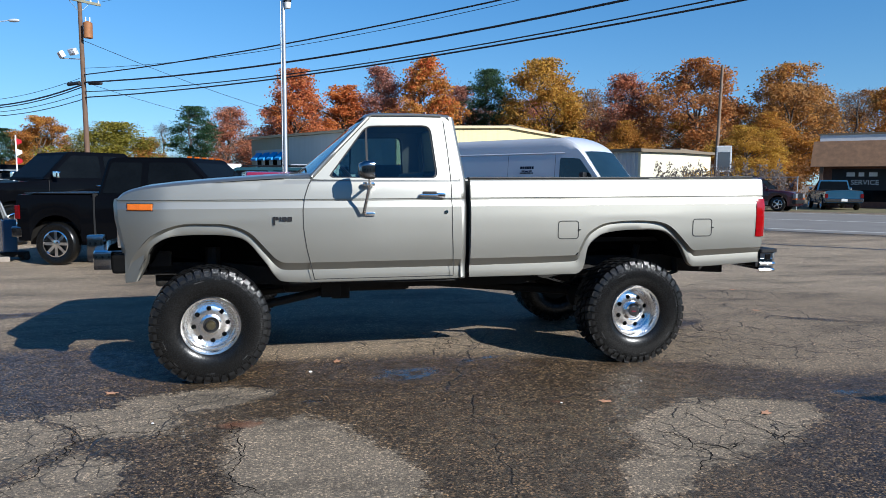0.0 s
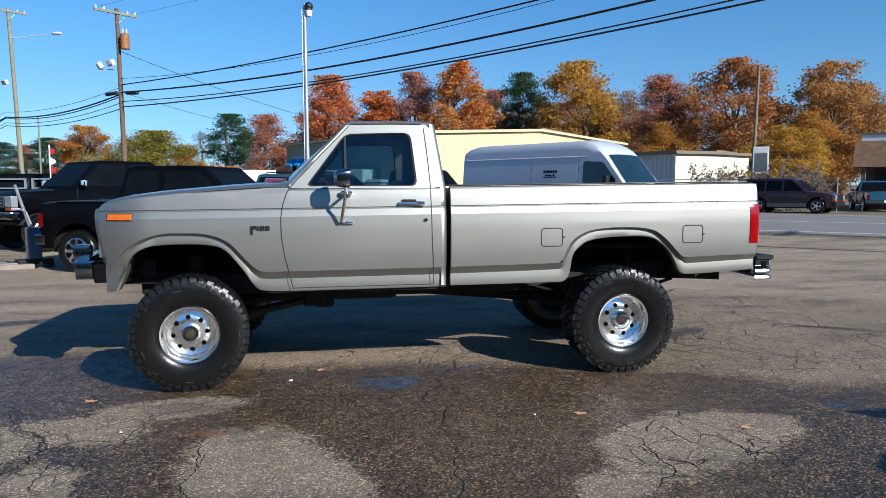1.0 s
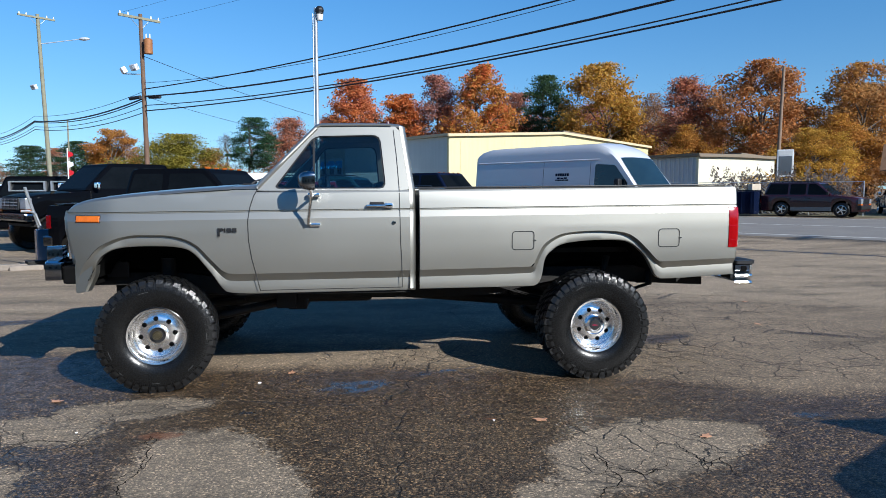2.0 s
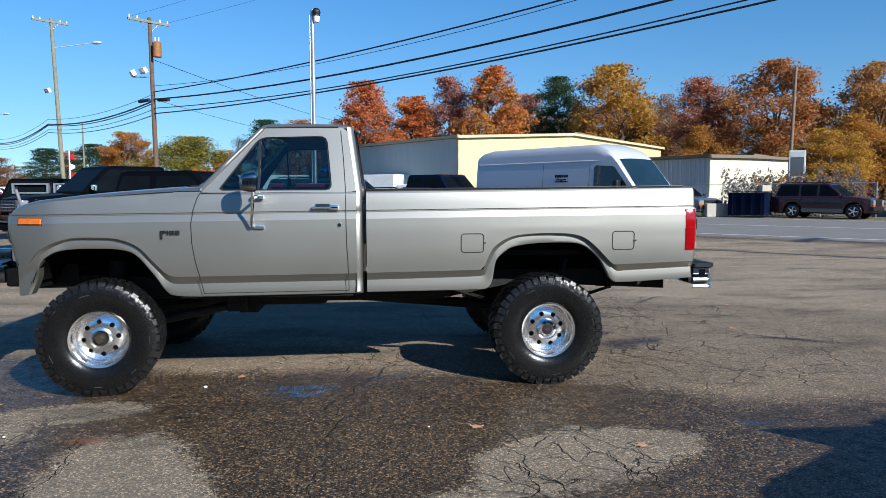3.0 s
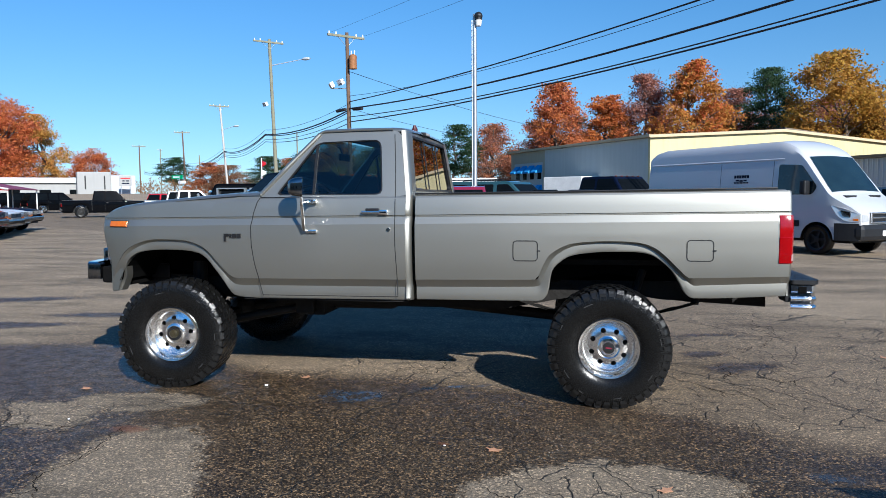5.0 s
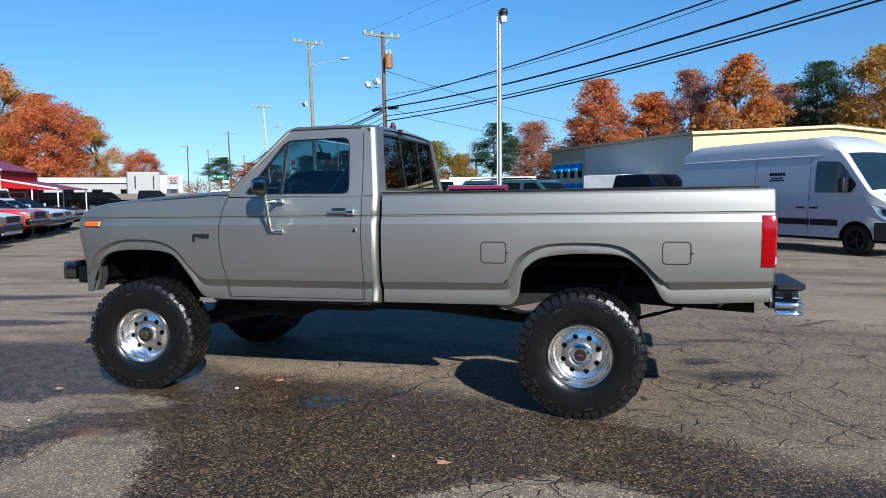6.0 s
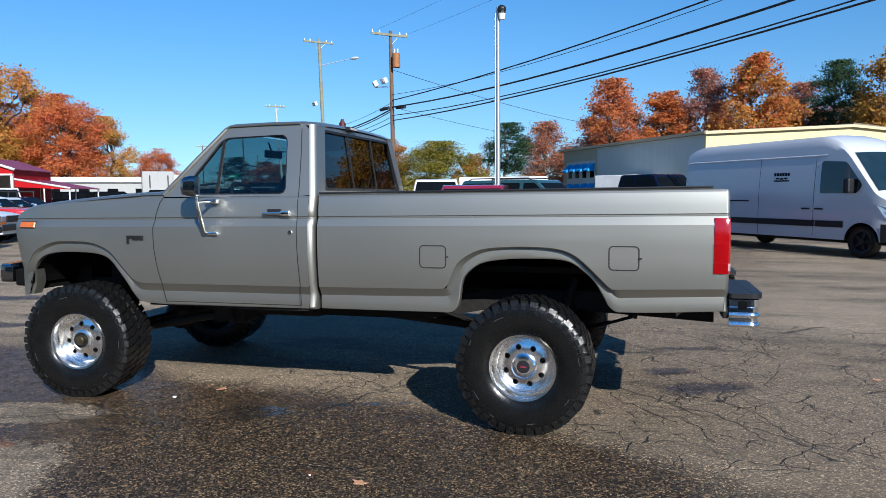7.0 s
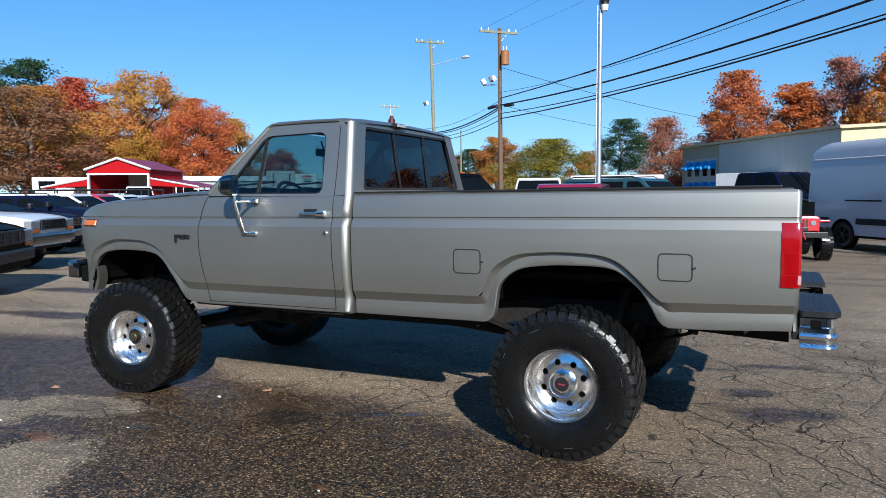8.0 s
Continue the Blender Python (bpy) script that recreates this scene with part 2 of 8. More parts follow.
def asphalt_material():
    m, t, n, b = nodes_of("patchy_wet_asphalt")
    pos = n.new("ShaderNodeNewGeometry").outputs["Position"]
    wob = noise_node(t, 1.6, 8, pos, 0.72)
    shift = n.new("ShaderNodeVectorMath")
    shift.operation = "SCALE"
    sub = n.new("ShaderNodeVectorMath")
    sub.operation = "SUBTRACT"
    put(t, wob.outputs[1], sub.inputs[0])
    sub.inputs[1].default_value = (0.5, 0.5, 0.5)
    put(t, sub.outputs[0], shift.inputs[0])
    shift.inputs["Scale"].default_value = 0.55
    add = n.new("ShaderNodeVectorMath")
    put(t, pos, add.inputs[0])
    put(t, shift.outputs[0], add.inputs[1])
    warped = add.outputs[0]

    def blot(x, y, rx, ry, rot=0.0, soft=0.25):
        soft *= 0.55
        mp = n.new("ShaderNodeMapping")
        mp.vector_type = "TEXTURE"
        mp.inputs["Location"].default_value = (x, y, 0)
        mp.inputs["Rotation"].default_value = (0, 0, radians(rot))
        mp.inputs["Scale"].default_value = (rx, ry, 1.0)
        put(t, warped, mp.inputs[0])
        g = n.new("ShaderNodeTexGradient")
        g.gradient_type = "SPHERICAL"
        put(t, mp.outputs[0], g.inputs[0])
        r = n.new("ShaderNodeMapRange")
        r.inputs["From Max"].default_value = soft
        put(t, g.outputs[1], r.inputs[0])
        return r.outputs[0]

    fine = noise_node(t, 4.5, 9, pos, 0.78)
    fsub = n.new("ShaderNodeVectorMath")
    fsub.operation = "SUBTRACT"
    put(t, fine.outputs[1], fsub.inputs[0])
    fsub.inputs[1].default_value = (0.5, 0.5, 0.5)
    fmul = n.new("ShaderNodeVectorMath")
    fmul.operation = "MULTIPLY_ADD"
    put(t, fsub.outputs[0], fmul.inputs[0])
    fmul.inputs[1].default_value = (0.50, 0.50, 0.0)
    put(t, pos, fmul.inputs[2])
    ragged = fmul.outputs[0]

    def patch(corners, soft=0.07):
        """A convex patch of the surface with a ragged edge."""
        cx = sum(p[0] for p in corners) / len(corners)
        cy = sum(p[1] for p in corners) / len(corners)
        acc = None
        for k, (x0, y0) in enumerate(corners):
            x1, y1 = corners[(k + 1) % len(corners)]
            nx, ny = y0 - y1, x1 - x0
            ln = math.hypot(nx, ny)
            nx, ny = nx / ln, ny / ln
            if nx * (cx - x0) + ny * (cy - y0) < 0:
                nx, ny = -nx, -ny
            d = n.new("ShaderNodeVectorMath")
            d.operation = "DOT_PRODUCT"
            put(t, ragged, d.inputs[0])
            d.inputs[1].default_value = (nx, ny, 0)
            e = math_node(t, "SUBTRACT", d.outputs["Value"], nx * x0 + ny * y0)
            acc = e if acc is None else math_node(t, "MINIMUM", acc, e)
        r = n.new("ShaderNodeMapRange")
        r.inputs["From Min"].default_value, r.inputs["From Max"].default_value = -soft, soft
        put(t, acc, r.inputs[0])
        return r.outputs[0]

    def union(parts):
        acc = parts[0]
        for p in parts[1:]:
            acc = math_node(t, "MAXIMUM", acc, p)
        return acc
    wet = union([patch(a, 0.16) for a in WET_BAND] + [blot(*a) for a in WET])
    dry = union([patch(a, 0.10) for a in DRY])
    scab = noise_node(t, 26, 5, pos, 0.7)
    dry = math_node(t, "MULTIPLY", math_node(t, "ADD", math_node(t, "SUBTRACT", dry, 0.5), math_node(t, "MULTIPLY", math_node(t, "SUBTRACT", scab.outputs[0], 0.5), 1.9)), 3.0)
    dry = math_node(t, "ADD", dry, 0.5, True)
    wet = math_node(t, "ADD", wet, math_node(t, "MULTIPLY", math_node(t, "SUBTRACT", scab.outputs[0], 0.5), math_node(t, "MULTIPLY", math_node(t, "SUBTRACT", 1.0, wet), math_node(t, "MULTIPLY", wet, 5.0))), True)
    wet = math_node(t, "MULTIPLY", wet, math_node(t, "SUBTRACT", 1.0, dry), True)
    film = ramp_node(t, noise_node(t, 9.0, 6, pos, 0.7).outputs[0], ((0.36, (0.15, 0.15, 0.15)), (0.56, (1, 1, 1)))).outputs[0]
    pud = math_node(t, "MULTIPLY", union([blot(*a) for a in PUDDLES]), film)
    # aggregate
    grain = noise_node(t, 62, 4, pos, 0.75)
    stone = n.new("ShaderNodeTexVoronoi")
    stone.inputs["Scale"].default_value = 98
    put(t, pos, stone.inputs["Vector"])
    big = noise_node(t, 0.35, 6, pos)
    mid = noise_node(t, 3.2, 6, pos, 0.65)
    base = ramp_node(t, mid.outputs[0], ((0.25, (0.140, 0.122, 0.101)), (0.55, (0.190, 0.167, 0.138)), (0.8, (0.230, 0.203, 0.168))))
    base = mix_node(t, ramp_node(t, big.outputs[0], ((0.40, (0, 0, 0)), (0.62, (0.55, 0.55, 0.55)))).outputs[0], base.outputs[0], (0.165, 0.147, 0.125))
    light = ramp_node(t, mid.outputs[0], ((0.3, (0.180, 0.166, 0.145)), (0.75, (0.232, 0.214, 0.188))))
    c = mix_node(t, dry, base, light.outputs[0])
    damp = ramp_node(t, mid.outputs[0], ((0.3, (0.050, 0.039, 0.028)), (0.75, (0.100, 0.080, 0.056))))
    streak_map = n.new("ShaderNodeMapping")
    streak_map.inputs["Scale"].default_value = (0.22, 0.9, 1.0)
    put(t, pos, streak_map.inputs[0])
    streak = noise_node(t, 1.0, 7, streak_map.outputs[0], 0.62)
    pale = ramp_node(t, streak.outputs[0], ((0.36, (0.16, 0.143, 0.122)), (0.50, (0.25, 0.226, 0.192)), (0.7, (0.29, 0.262, 0.224))))
    c = mix_node(t, union([patch(a, 0.5) for a in PALE]), c, pale.outputs[0])
    smear_map = n.new("ShaderNodeMapping")
    smear_map.inputs["Rotation"].default_value = (0, 0, radians(-18))
    smear_map.inputs["Scale"].default_value = (0.55, 1.5, 1.0)
    put(t, pos, smear_map.inputs[0])
    smear = ramp_node(t, noise_node(t, 1.0, 9, smear_map.outputs[0], 0.68).outputs[0], ((0.38, (0.60, 0.60, 0.60)), (0.47, (0.96, 0.96, 0.96)), (0.62, (1.10, 1.10, 1.10))))
    c = mix_node(t, 1.0, c, smear.outputs[0], "MULTIPLY")
    c = mix_node(t, wet, c, damp.outputs[0])
    tone = n.new("ShaderNodeSeparateColor")
    put(t, stone.outputs[1], tone.inputs[0])
    # stone tones; the brightest also put sun sparkle on wet stones into the colour
    speck = ramp_node(t, tone.outputs[0], ((0.0, (0.08, 0.08, 0.08)), (0.5, (0.50, 0.50, 0.50)), (0.78, (1.2, 1.18, 1.10)), (0.92, (2.5, 2.35, 2.1)), (1.0, (4.2, 3.9, 3.4))))
    c = mix_node(t, math_node(t, "ADD", 0.42, math_node(t, "MULTIPLY", wet, 0.58)), c, mix_node(t, 1.0, c, speck.outputs[0], "MULTIPLY"))
    c = mix_node(t, 0.6, c, mix_node(t, 1.0, c, ramp_node(t, grain.outputs[0], ((0.36, (0.30, 0.30, 0.30)), (0.64, (1.70, 1.70, 1.70)))).outputs[0], "MULTIPLY"))
    c = mix_node(t, 1.0, c, (0.91, 0.79, 0.63), "MULTIPLY")
    # alligator cracks where the old surface has broken up
    def cracks(scale, width, seed):
        wv = noise_node(t, 2.5, 4, pos)
        mx = n.new("ShaderNodeVectorMath")
        mx.operation = "MULTIPLY_ADD"
        put(t, wv.outputs[1], mx.inputs[0])
        mx.inputs[1].default_value = (0.35, 0.35, 0.0)
        put(t, pos, mx.inputs[2])
        v = n.new("ShaderNodeTexVoronoi")
        v.feature = "DISTANCE_TO_EDGE"
        v.inputs["Scale"].default_value = scale
        put(t, mx.outputs[0], v.inputs["Vector"])
        r = n.new("ShaderNodeMapRange")
        r.inputs["From Min"].default_value, r.inputs["From Max"].default_value = width, 0.0
        put(t, v.outputs[0], r.inputs[0])
        return r.outputs[0]
    zone = union([blot(*a) for a in CRACKED])
    fade = ramp_node(t, noise_node(t, 1.7, 4, pos).outputs[0], ((0.36, (0, 0, 0)), (0.47, (1, 1, 1)))).outputs[0]
    cr = math_node(t, "MULTIPLY", math_node(t, "MAXIMUM", cracks(4.4, 0.017, 1), math_node(t, "MULTIPLY", cracks(1.3, 0.010, 2), 1.0)), math_node(t, "MULTIPLY", zone, fade), True)
    long = math_node(t, "MULTIPLY", cracks(0.30, 0.0022, 3), ramp_node(t, big.outputs[0], ((0.45, (0, 0, 0)), (0.55, (1, 1, 1)))).outputs[0])
    cr = math_node(t, "MAXIMUM", cr, long)
    c = mix_node(t, cr, c, (0.018, 0.016, 0.014))
    rust = union([blot(0.28, -2.02, 0.14, 0.08, 0, 0.6), blot(2.35, -1.94, 0.06, 0.035, 0, 0.6)])
    c = mix_node(t, math_node(t, "MULTIPLY", rust, 0.5), c, (0.16, 0.06, 0.025))
    c = mix_node(t, math_node(t, "MULTIPLY", pud, 0.8), c, (0.022, 0.02, 0.018))
    put(t, c, b.inputs["Base Color"])
    rough = math_node(t, "SUBTRACT", 0.86, math_node(t, "MULTIPLY", wet, math_node(t, "ADD", 0.20, math_node(t, "MULTIPLY", film, 0.26))))
    rough = math_node(t, "ADD", rough, math_node(t, "MULTIPLY", math_node(t, "SUBTRACT", grain.outputs[0], 0.5), 0.25))
    rough = math_node(t, "MULTIPLY", rough, math_node(t, "SUBTRACT", 1.0, math_node(t, "MULTIPLY", pud, 0.80)), True)
    put(t, rough, b.inputs["Roughness"])
    b.inputs["Specular IOR Level"].default_value = 0.36
    hgt = math_node(t, "ADD", math_node(t, "MULTIPLY", stone.outputs[0], -0.5), grain.outputs[0])
    hgt = math_node(t, "SUBTRACT", hgt, math_node(t, "MULTIPLY", cr, 2.5))
    hgt = math_node(t, "MULTIPLY", hgt, math_node(t, "SUBTRACT", 1.0, math_node(t, "MULTIPLY", pud, 0.95)))
    bump_node(t, hgt, 0.75, 0.006, b.inputs["Normal"])
    return m


# blots on the ground: x, y, radius x, radius y, turn, softness
WET = [(4.55, 0.32, 0.46, 0.24, 30, 0.9), (4.33, 0.83, 0.28, 0.15, 20, 0.9), (4.5, 1.75, 0.5, 0.12, 20, 1.2), (6.2, 0.3, 0.5, 0.12, -30, 1.2), (1.50, -1.02, 0.40, 0.16, 25, 0.9),
       (-3.6, 1.1, 1.3, 0.25, 12, 0.7), (-2.6, 2.0, 1.1, 0.2, 10, 0.7), (-5.2, 2.9, 1.5, 0.3, 15, 0.7)]
WET_BAND = [((-4.5, -0.3), (-2.1, 0.28), (-1.1, 0.34), (0.45, -0.42), (0.6, -1.2), (-0.5, -1.6), (-3.5, -1.4)),
            ((-3.6, -1.3), (0.3, -0.40), (1.85, -0.52), (2.97, -0.80), (3.2, -4.2), (1.6, -4.7), (-1.2, -4.3), (-3.3, -3.2)),
            ((2.3, -0.58), (3.0, -0.80), (3.96, -1.12), (4.5, -1.5), (4.5, -4.5), (2.3, -4.2)),
            ((4.2, -1.60), (7.2, -1.85), (7.4, -3.0), (6.6, -3.9), (4.2, -4.5))]
DRY = [((0.26, -2.18), (0.47, -1.93), (0.72, -1.88), (0.94, -2.12), (1.08, -2.42), (1.30, -2.85), (1.27, -3.15), (0.9, -3.6), (0.38, -3.3), (0.30, -2.7)),
       ((-2.2, -1.75), (-1.13, -1.67), (-0.93, -1.68), (-0.66, -1.96), (-0.57, -2.2), (-0.77, -2.62), (-1.9, -2.9)),
       ((-0.74, -2.71), (-0.53, -2.29), (-0.20, -2.52), (-0.20, -2.86), (-0.65, -3.1)),
       ((-0.74, -1.74), (-0.37, -1.66), (-0.02, -1.80), (-0.07, -2.07), (-0.46, -2.13), (-0.63, -1.96)),
       ((-0.5, -1.45), (-0.35, -1.16), (0.18, -1.22), (0.52, -1.16), (0.52, -1.38), (0.36, -1.56), (0.18, -1.70), (-0.34, -1.68)),
       ((-0.95, -1.62), (-0.45, -1.56), (-0.05, -1.74), (-0.13, -1.93), (-0.6, -1.95)),
       ((2.6, -2.5), (2.9, -2.23), (3.3, -2.06), (3.85, -2.15), (4.05, -2.28), (3.94, -2.51), (3.55, -2.8), (3.1, -3.0), (2.74, -3.15), (2.5, -3.2)),
       ((2.5, -2.9), (2.75, -3.1), (2.42, -3.45), (2.19, -3.38), (2.34, -3.0))]
PALE = [((-60, -0.2), (-2.4, 0.3), (-1.7, 2.6), (-3.5, 14.0), (-60, 46.0)), ((5.2, 3.2), (26.0, -6.0), (26.0, 2.0), (8.0, 18.0)), ((0.7, -0.25), (1.5, -0.32), (2.4, -0.35), (2.3, 0.5), (1.2, 0.5))]
PUDDLES = [(1.54, -1.04, 0.36, 0.22, 10, 0.8), (4.52, -2.09, 0.17, 0.07, 0, 0.8), (0.80, -1.60, 0.14, 0.05, 20, 0.8), (2.2, -0.62, 0.35, 0.06, 15, 0.8)]
CRACKED = [(-0.9, -2.1, 1.1, 0.8, 0, 0.3), (3.1, -2.6, 0.7, 0.6, 0, 0.3), (4.9, 0.1, 2.0, 1.6, 0, 0.3), (1.9, -0.1, 0.9, 0.6, 0, 0.4), (5.2, 2.2, 2.0, 1.3, 0, 0.3), (0.0, -1.42, 0.7, 0.35, 0, 0.5)]
M_ASPHALT = asphalt_material()
M_ROAD = simple("grey_road_asphalt", (0.15, 0.138, 0.122), 0.85, 0.0, 0.18, 0.8, 0.3, 40)
M_LINE = simple("worn_white_line", (0.55, 0.54, 0.50), 0.7, 0.0, 0.3, 4)
M_TAR = simple("tar_seam", (0.030, 0.028, 0.028), 0.5, 0.0, 0.3, 4)
M_GRASS = simple("dry_grass", (0.105, 0.088, 0.036), 0.9, 0.0, 0.4, 0.8, 0.5, 20)

me = mesh_from("ground", [(-900, -500, 0), (900, -500, 0), (900, 1500, 0), (-900, 1500, 0)], [(0, 1, 2, 3)])
tagged(part("ground", me, M_ASPHALT), "patchy worn asphalt lot with damp stains and cracks", "ground", kind="structure")

ROAD_D, ROAD_N = Vector((0.70, -0.714, 0)), Vector((0.714, 0.70, 0))


def road_xy(along, across, z=0.0):
    """A place by metres along the road and metres across it."""
    p = ROAD_D * along + ROAD_N * across
    return (p.x, p.y, z)


def strip(name, a0, a1, n0, n1, z, mat, label, category, kind="structure"):
    me = mesh_from(name, [road_xy(a0, n0, z), road_xy(a1, n0, z), road_xy(a1, n1, z), road_xy(a0, n1, z)], [(0, 1, 2, 3)])
    return tagged(part(name, me, mat), label, category, kind=kind)


strip("road", -160, 120, 20.3, 36.4, 0.004, M_ROAD, "straight grey asphalt road past the lot", "road")
strip("road_line", -160, 120, 21.35, 21.50, 0.008, M_LINE, "worn white edge line", "road line")
strip("road_line", -160, 120, 28.2, 28.35, 0.008, M_LINE, "worn white lane line", "road line")
strip("road_line", -160, 120, 35.6, 35.72, 0.008, M_LINE, "worn white edge line", "road line")
strip("tar_seam", -60, 60, 14.75, 14.95, 0.004, M_TAR, "dark sealed joint along the lot's edge", "joint")
strip("verge", -300, 200, 38.5, 46, 0.010, M_GRASS, "dry grass verge", "grass")


# single long cracks in the old surface, as ground lines
M_CRACK = simple("dark_open_crack", (0.012, 0.011, 0.010), 0.95, spec=0.05)
CRACK_LINES = [((-0.71, -2.79), (-0.62, -2.61), (-0.60, -2.36), (-0.56, -2.16), (-0.72, -1.84)), ((-0.56, -2.16), (-0.45, -2.04), (-0.24, -2.04), (0.0, -1.93)), ((-0.80, -2.54), (-0.72, -2.42), (-0.65, -2.23)),
               ((0.34, -1.89), (0.36, -2.38), (0.34, -2.69), (0.43, -2.93), (0.52, -3.06)), ((2.69, -2.51), (2.85, -2.62), (2.88, -2.81), (3.02, -2.93), (3.23, -2.91)), ((2.88, -2.81), (2.85, -3.02), (2.67, -3.21)),
               ((3.40, -2.47), (3.41, -2.68), (3.45, -2.83), (3.68, -2.75)), ((3.58, 0.42), (3.92, -0.07), (4.22, -0.46), (4.47, -0.64), (4.62, -0.97)), ((4.02, 0.61), (4.35, 0.72), (4.69, 1.07), (5.02, 1.39), (5.34, 1.91)),
               ((4.17, -0.15), (4.43, 0.09), (4.74, -0.12), (5.07, -0.08)), ((5.03, 2.70), (5.22, 2.29), (5.31, 1.67)), ((4.39, 0.47), (4.43, 0.09), (4.38, -0.49)),
               ((5.00, 3.05), (5.19, 2.50), (5.13, 1.39)), ((1.53, -0.28), (1.90, -0.17), (2.23, 0.04)), ((1.78, -0.37), (2.01, -0.27), (2.11, 0.26))]


def crack(line, rng, width):
    """A jagged thin crack along a ground line, with a few short side cracks."""
    P = [Vector((x, y, 0.0015)) for x, y in line]
    for _ in range(4):
        Q = [P[0]]
        for a, b in zip(P, P[1:]):
            d = b - a
            Q += [(a + b) / 2 + Vector((-d.y, d.x, 0)) * rng.uniform(-0.22, 0.22), b]
        P = Q
    bm = bmesh.new()

    def ribbon(pts, w0):
        rings = []
        for k, p in enumerate(pts):
            d = (pts[min(len(pts) - 1, k + 1)] - pts[max(0, k - 1)]).normalized()
            w = w0 * rng.uniform(0.35, 1.0) * min(1.0, 0.15 + 4.0 * (1 - k / (len(pts) - 1)), 0.15 + 4.0 * k / (len(pts) - 1) + (0.85 if w0 < width else 0.0))
            e = Vector((-d.y, d.x, 0)) * w
            rings.append([p - e, p + e])
        loft(bm, rings)
    ribbon(P, width)
    for k in rng.choice(np.arange(4, len(P) - 4), max(2, len(P) // 9), replace=False):
        a = rng.uniform(0, 2 * math.pi)
        pts = [P[k]]
        for _ in range(rng.integers(5, 11)):
            a += rng.uniform(-0.7, 0.7)
            pts.append(pts[-1] + Vector((math.cos(a), math.sin(a), 0)) * rng.uniform(0.015, 0.035))
        ribbon(pts, width * 0.6)
    return bm


crack_rng = np.random.default_rng(5)
for line in CRACK_LINES:
    tagged(part("pavement_crack", crack(line, crack_rng, 0.0048), M_CRACK), "dark jagged crack in the old asphalt", "crack", kind="structure")


# ---- the lifted pickup ----
HALF_W = 0.995


def rake(x):
    return 0.0085 * (x - 2.0)


FLANK = [(0.70, -0.05), (0.735, -0.018), (0.80, -0.012), (0.875, -0.010), (0.95, 0.000), (1.05, 0.007), (1.20, 0.010), (1.288, 0.006),
         (1.338, -0.014), (1.342, -0.024), (1.350, -0.024), (1.354, -0.015), (1.40, -0.020), (1.47, -0.030), (1.50, -0.048)]
ROWS_UP = (1.288, 1.338, 1.342, 1.350, 1.354, 1.40, 1.45, 1.478, 1.49)


def flank_d(z, x=2.0):
    return interp(z - rake(x), FLANK)


def nose(x):
    """How far the fender turns in towards the grille."""
    return 0.0 if x > -0.22 else 0.085 * ((-0.22 - x) / 0.33) ** 2


def lean(z):
    """How far the fender's front edge leans forward of its foot."""
    return interp(z, [(0.7, 0.0), (0.97, 0.0), (1.06, -0.015), (1.14, -0.033), (1.24, -0.045), (1.32, -0.050), (1.40, -0.045)])


def nose_x(x, z):
    k = min(1.0, max(0.0, (-0.20 - x) / 0.335)) ** 1.6
    return x + lean(z) * k


def skin(x, z, s, extra=0.0):
    """A point on the leaning fender's skin at (x, z)."""
    u = x
    for _ in range(3):
        u = x - (nose_x(u, z) - u)
    return (x, side_y(u, z, s, extra), z)


def side_y(x, z, s, extra=0.0):
    return s * (HALF_W + flank_d(z, x) - nose(x) + extra)


def catmull(pts, per=5):
    P = [np.array(p, float) for p in pts]
    P = [2 * P[0] - P[1]] + P + [2 * P[-1] - P[-2]]
    out = []
    for i in range(1, len(P) - 2):
        for k in range(per):
            t = k / per
            a, b, c, d = P[i - 1:i + 3]
            L, L0, L1 = (np.linalg.norm(v) + 1e-9 for v in (c - b, b - a, d - c))
            mb, mc = (c - a) / (L + L0) * L, (d - b) / (L + L1) * L
            out.append((2 * t ** 3 - 3 * t * t + 1) * b + (t ** 3 - 2 * t * t + t) * mb + (3 * t * t - 2 * t ** 3) * c + (t ** 3 - t * t) * mc)
    out.append(P[-2])
    return out


# outer line, bottom of the step, and lower edge of the wheel-arch moulding, as (x, z)
FENDER_LINES = [((-0.536, 0.735), (-0.52, 0.735), (-0.465, 0.742)), ((-0.533, 0.80), (-0.512, 0.80), (-0.432, 0.81)), ((-0.49, 0.915), (-0.47, 0.91), (-0.396, 0.88)),
                ((-0.412, 1.011), (-0.397, 0.999), (-0.371, 0.961)), ((-0.351, 1.072), (-0.336, 1.055), (-0.33, 1.014)), ((-0.24, 1.132), (-0.233, 1.111), (-0.242, 1.062)),
                ((-0.113, 1.163), (-0.114, 1.146), (-0.116, 1.08)), ((0.045, 1.165), (0.044, 1.148), (0.042, 1.082)), ((0.164, 1.159), (0.155, 1.143), (0.169, 1.076)),
                ((0.275, 1.129), (0.259, 1.112), (0.273, 1.053)), ((0.36, 1.078), (0.336, 1.062), (0.335, 1.008)), ((0.418, 1.012), (0.396, 0.992), (0.398, 0.93)),
                ((0.478, 0.945), (0.455, 0.92), (0.457, 0.85)), ((0.53, 0.892), (0.505, 0.858), (0.505, 0.775)), ((0.585, 0.87), (0.57, 0.814), (0.56, 0.728)),
                ((0.78, 0.868), (0.78, 0.811), (0.78, 0.712))]
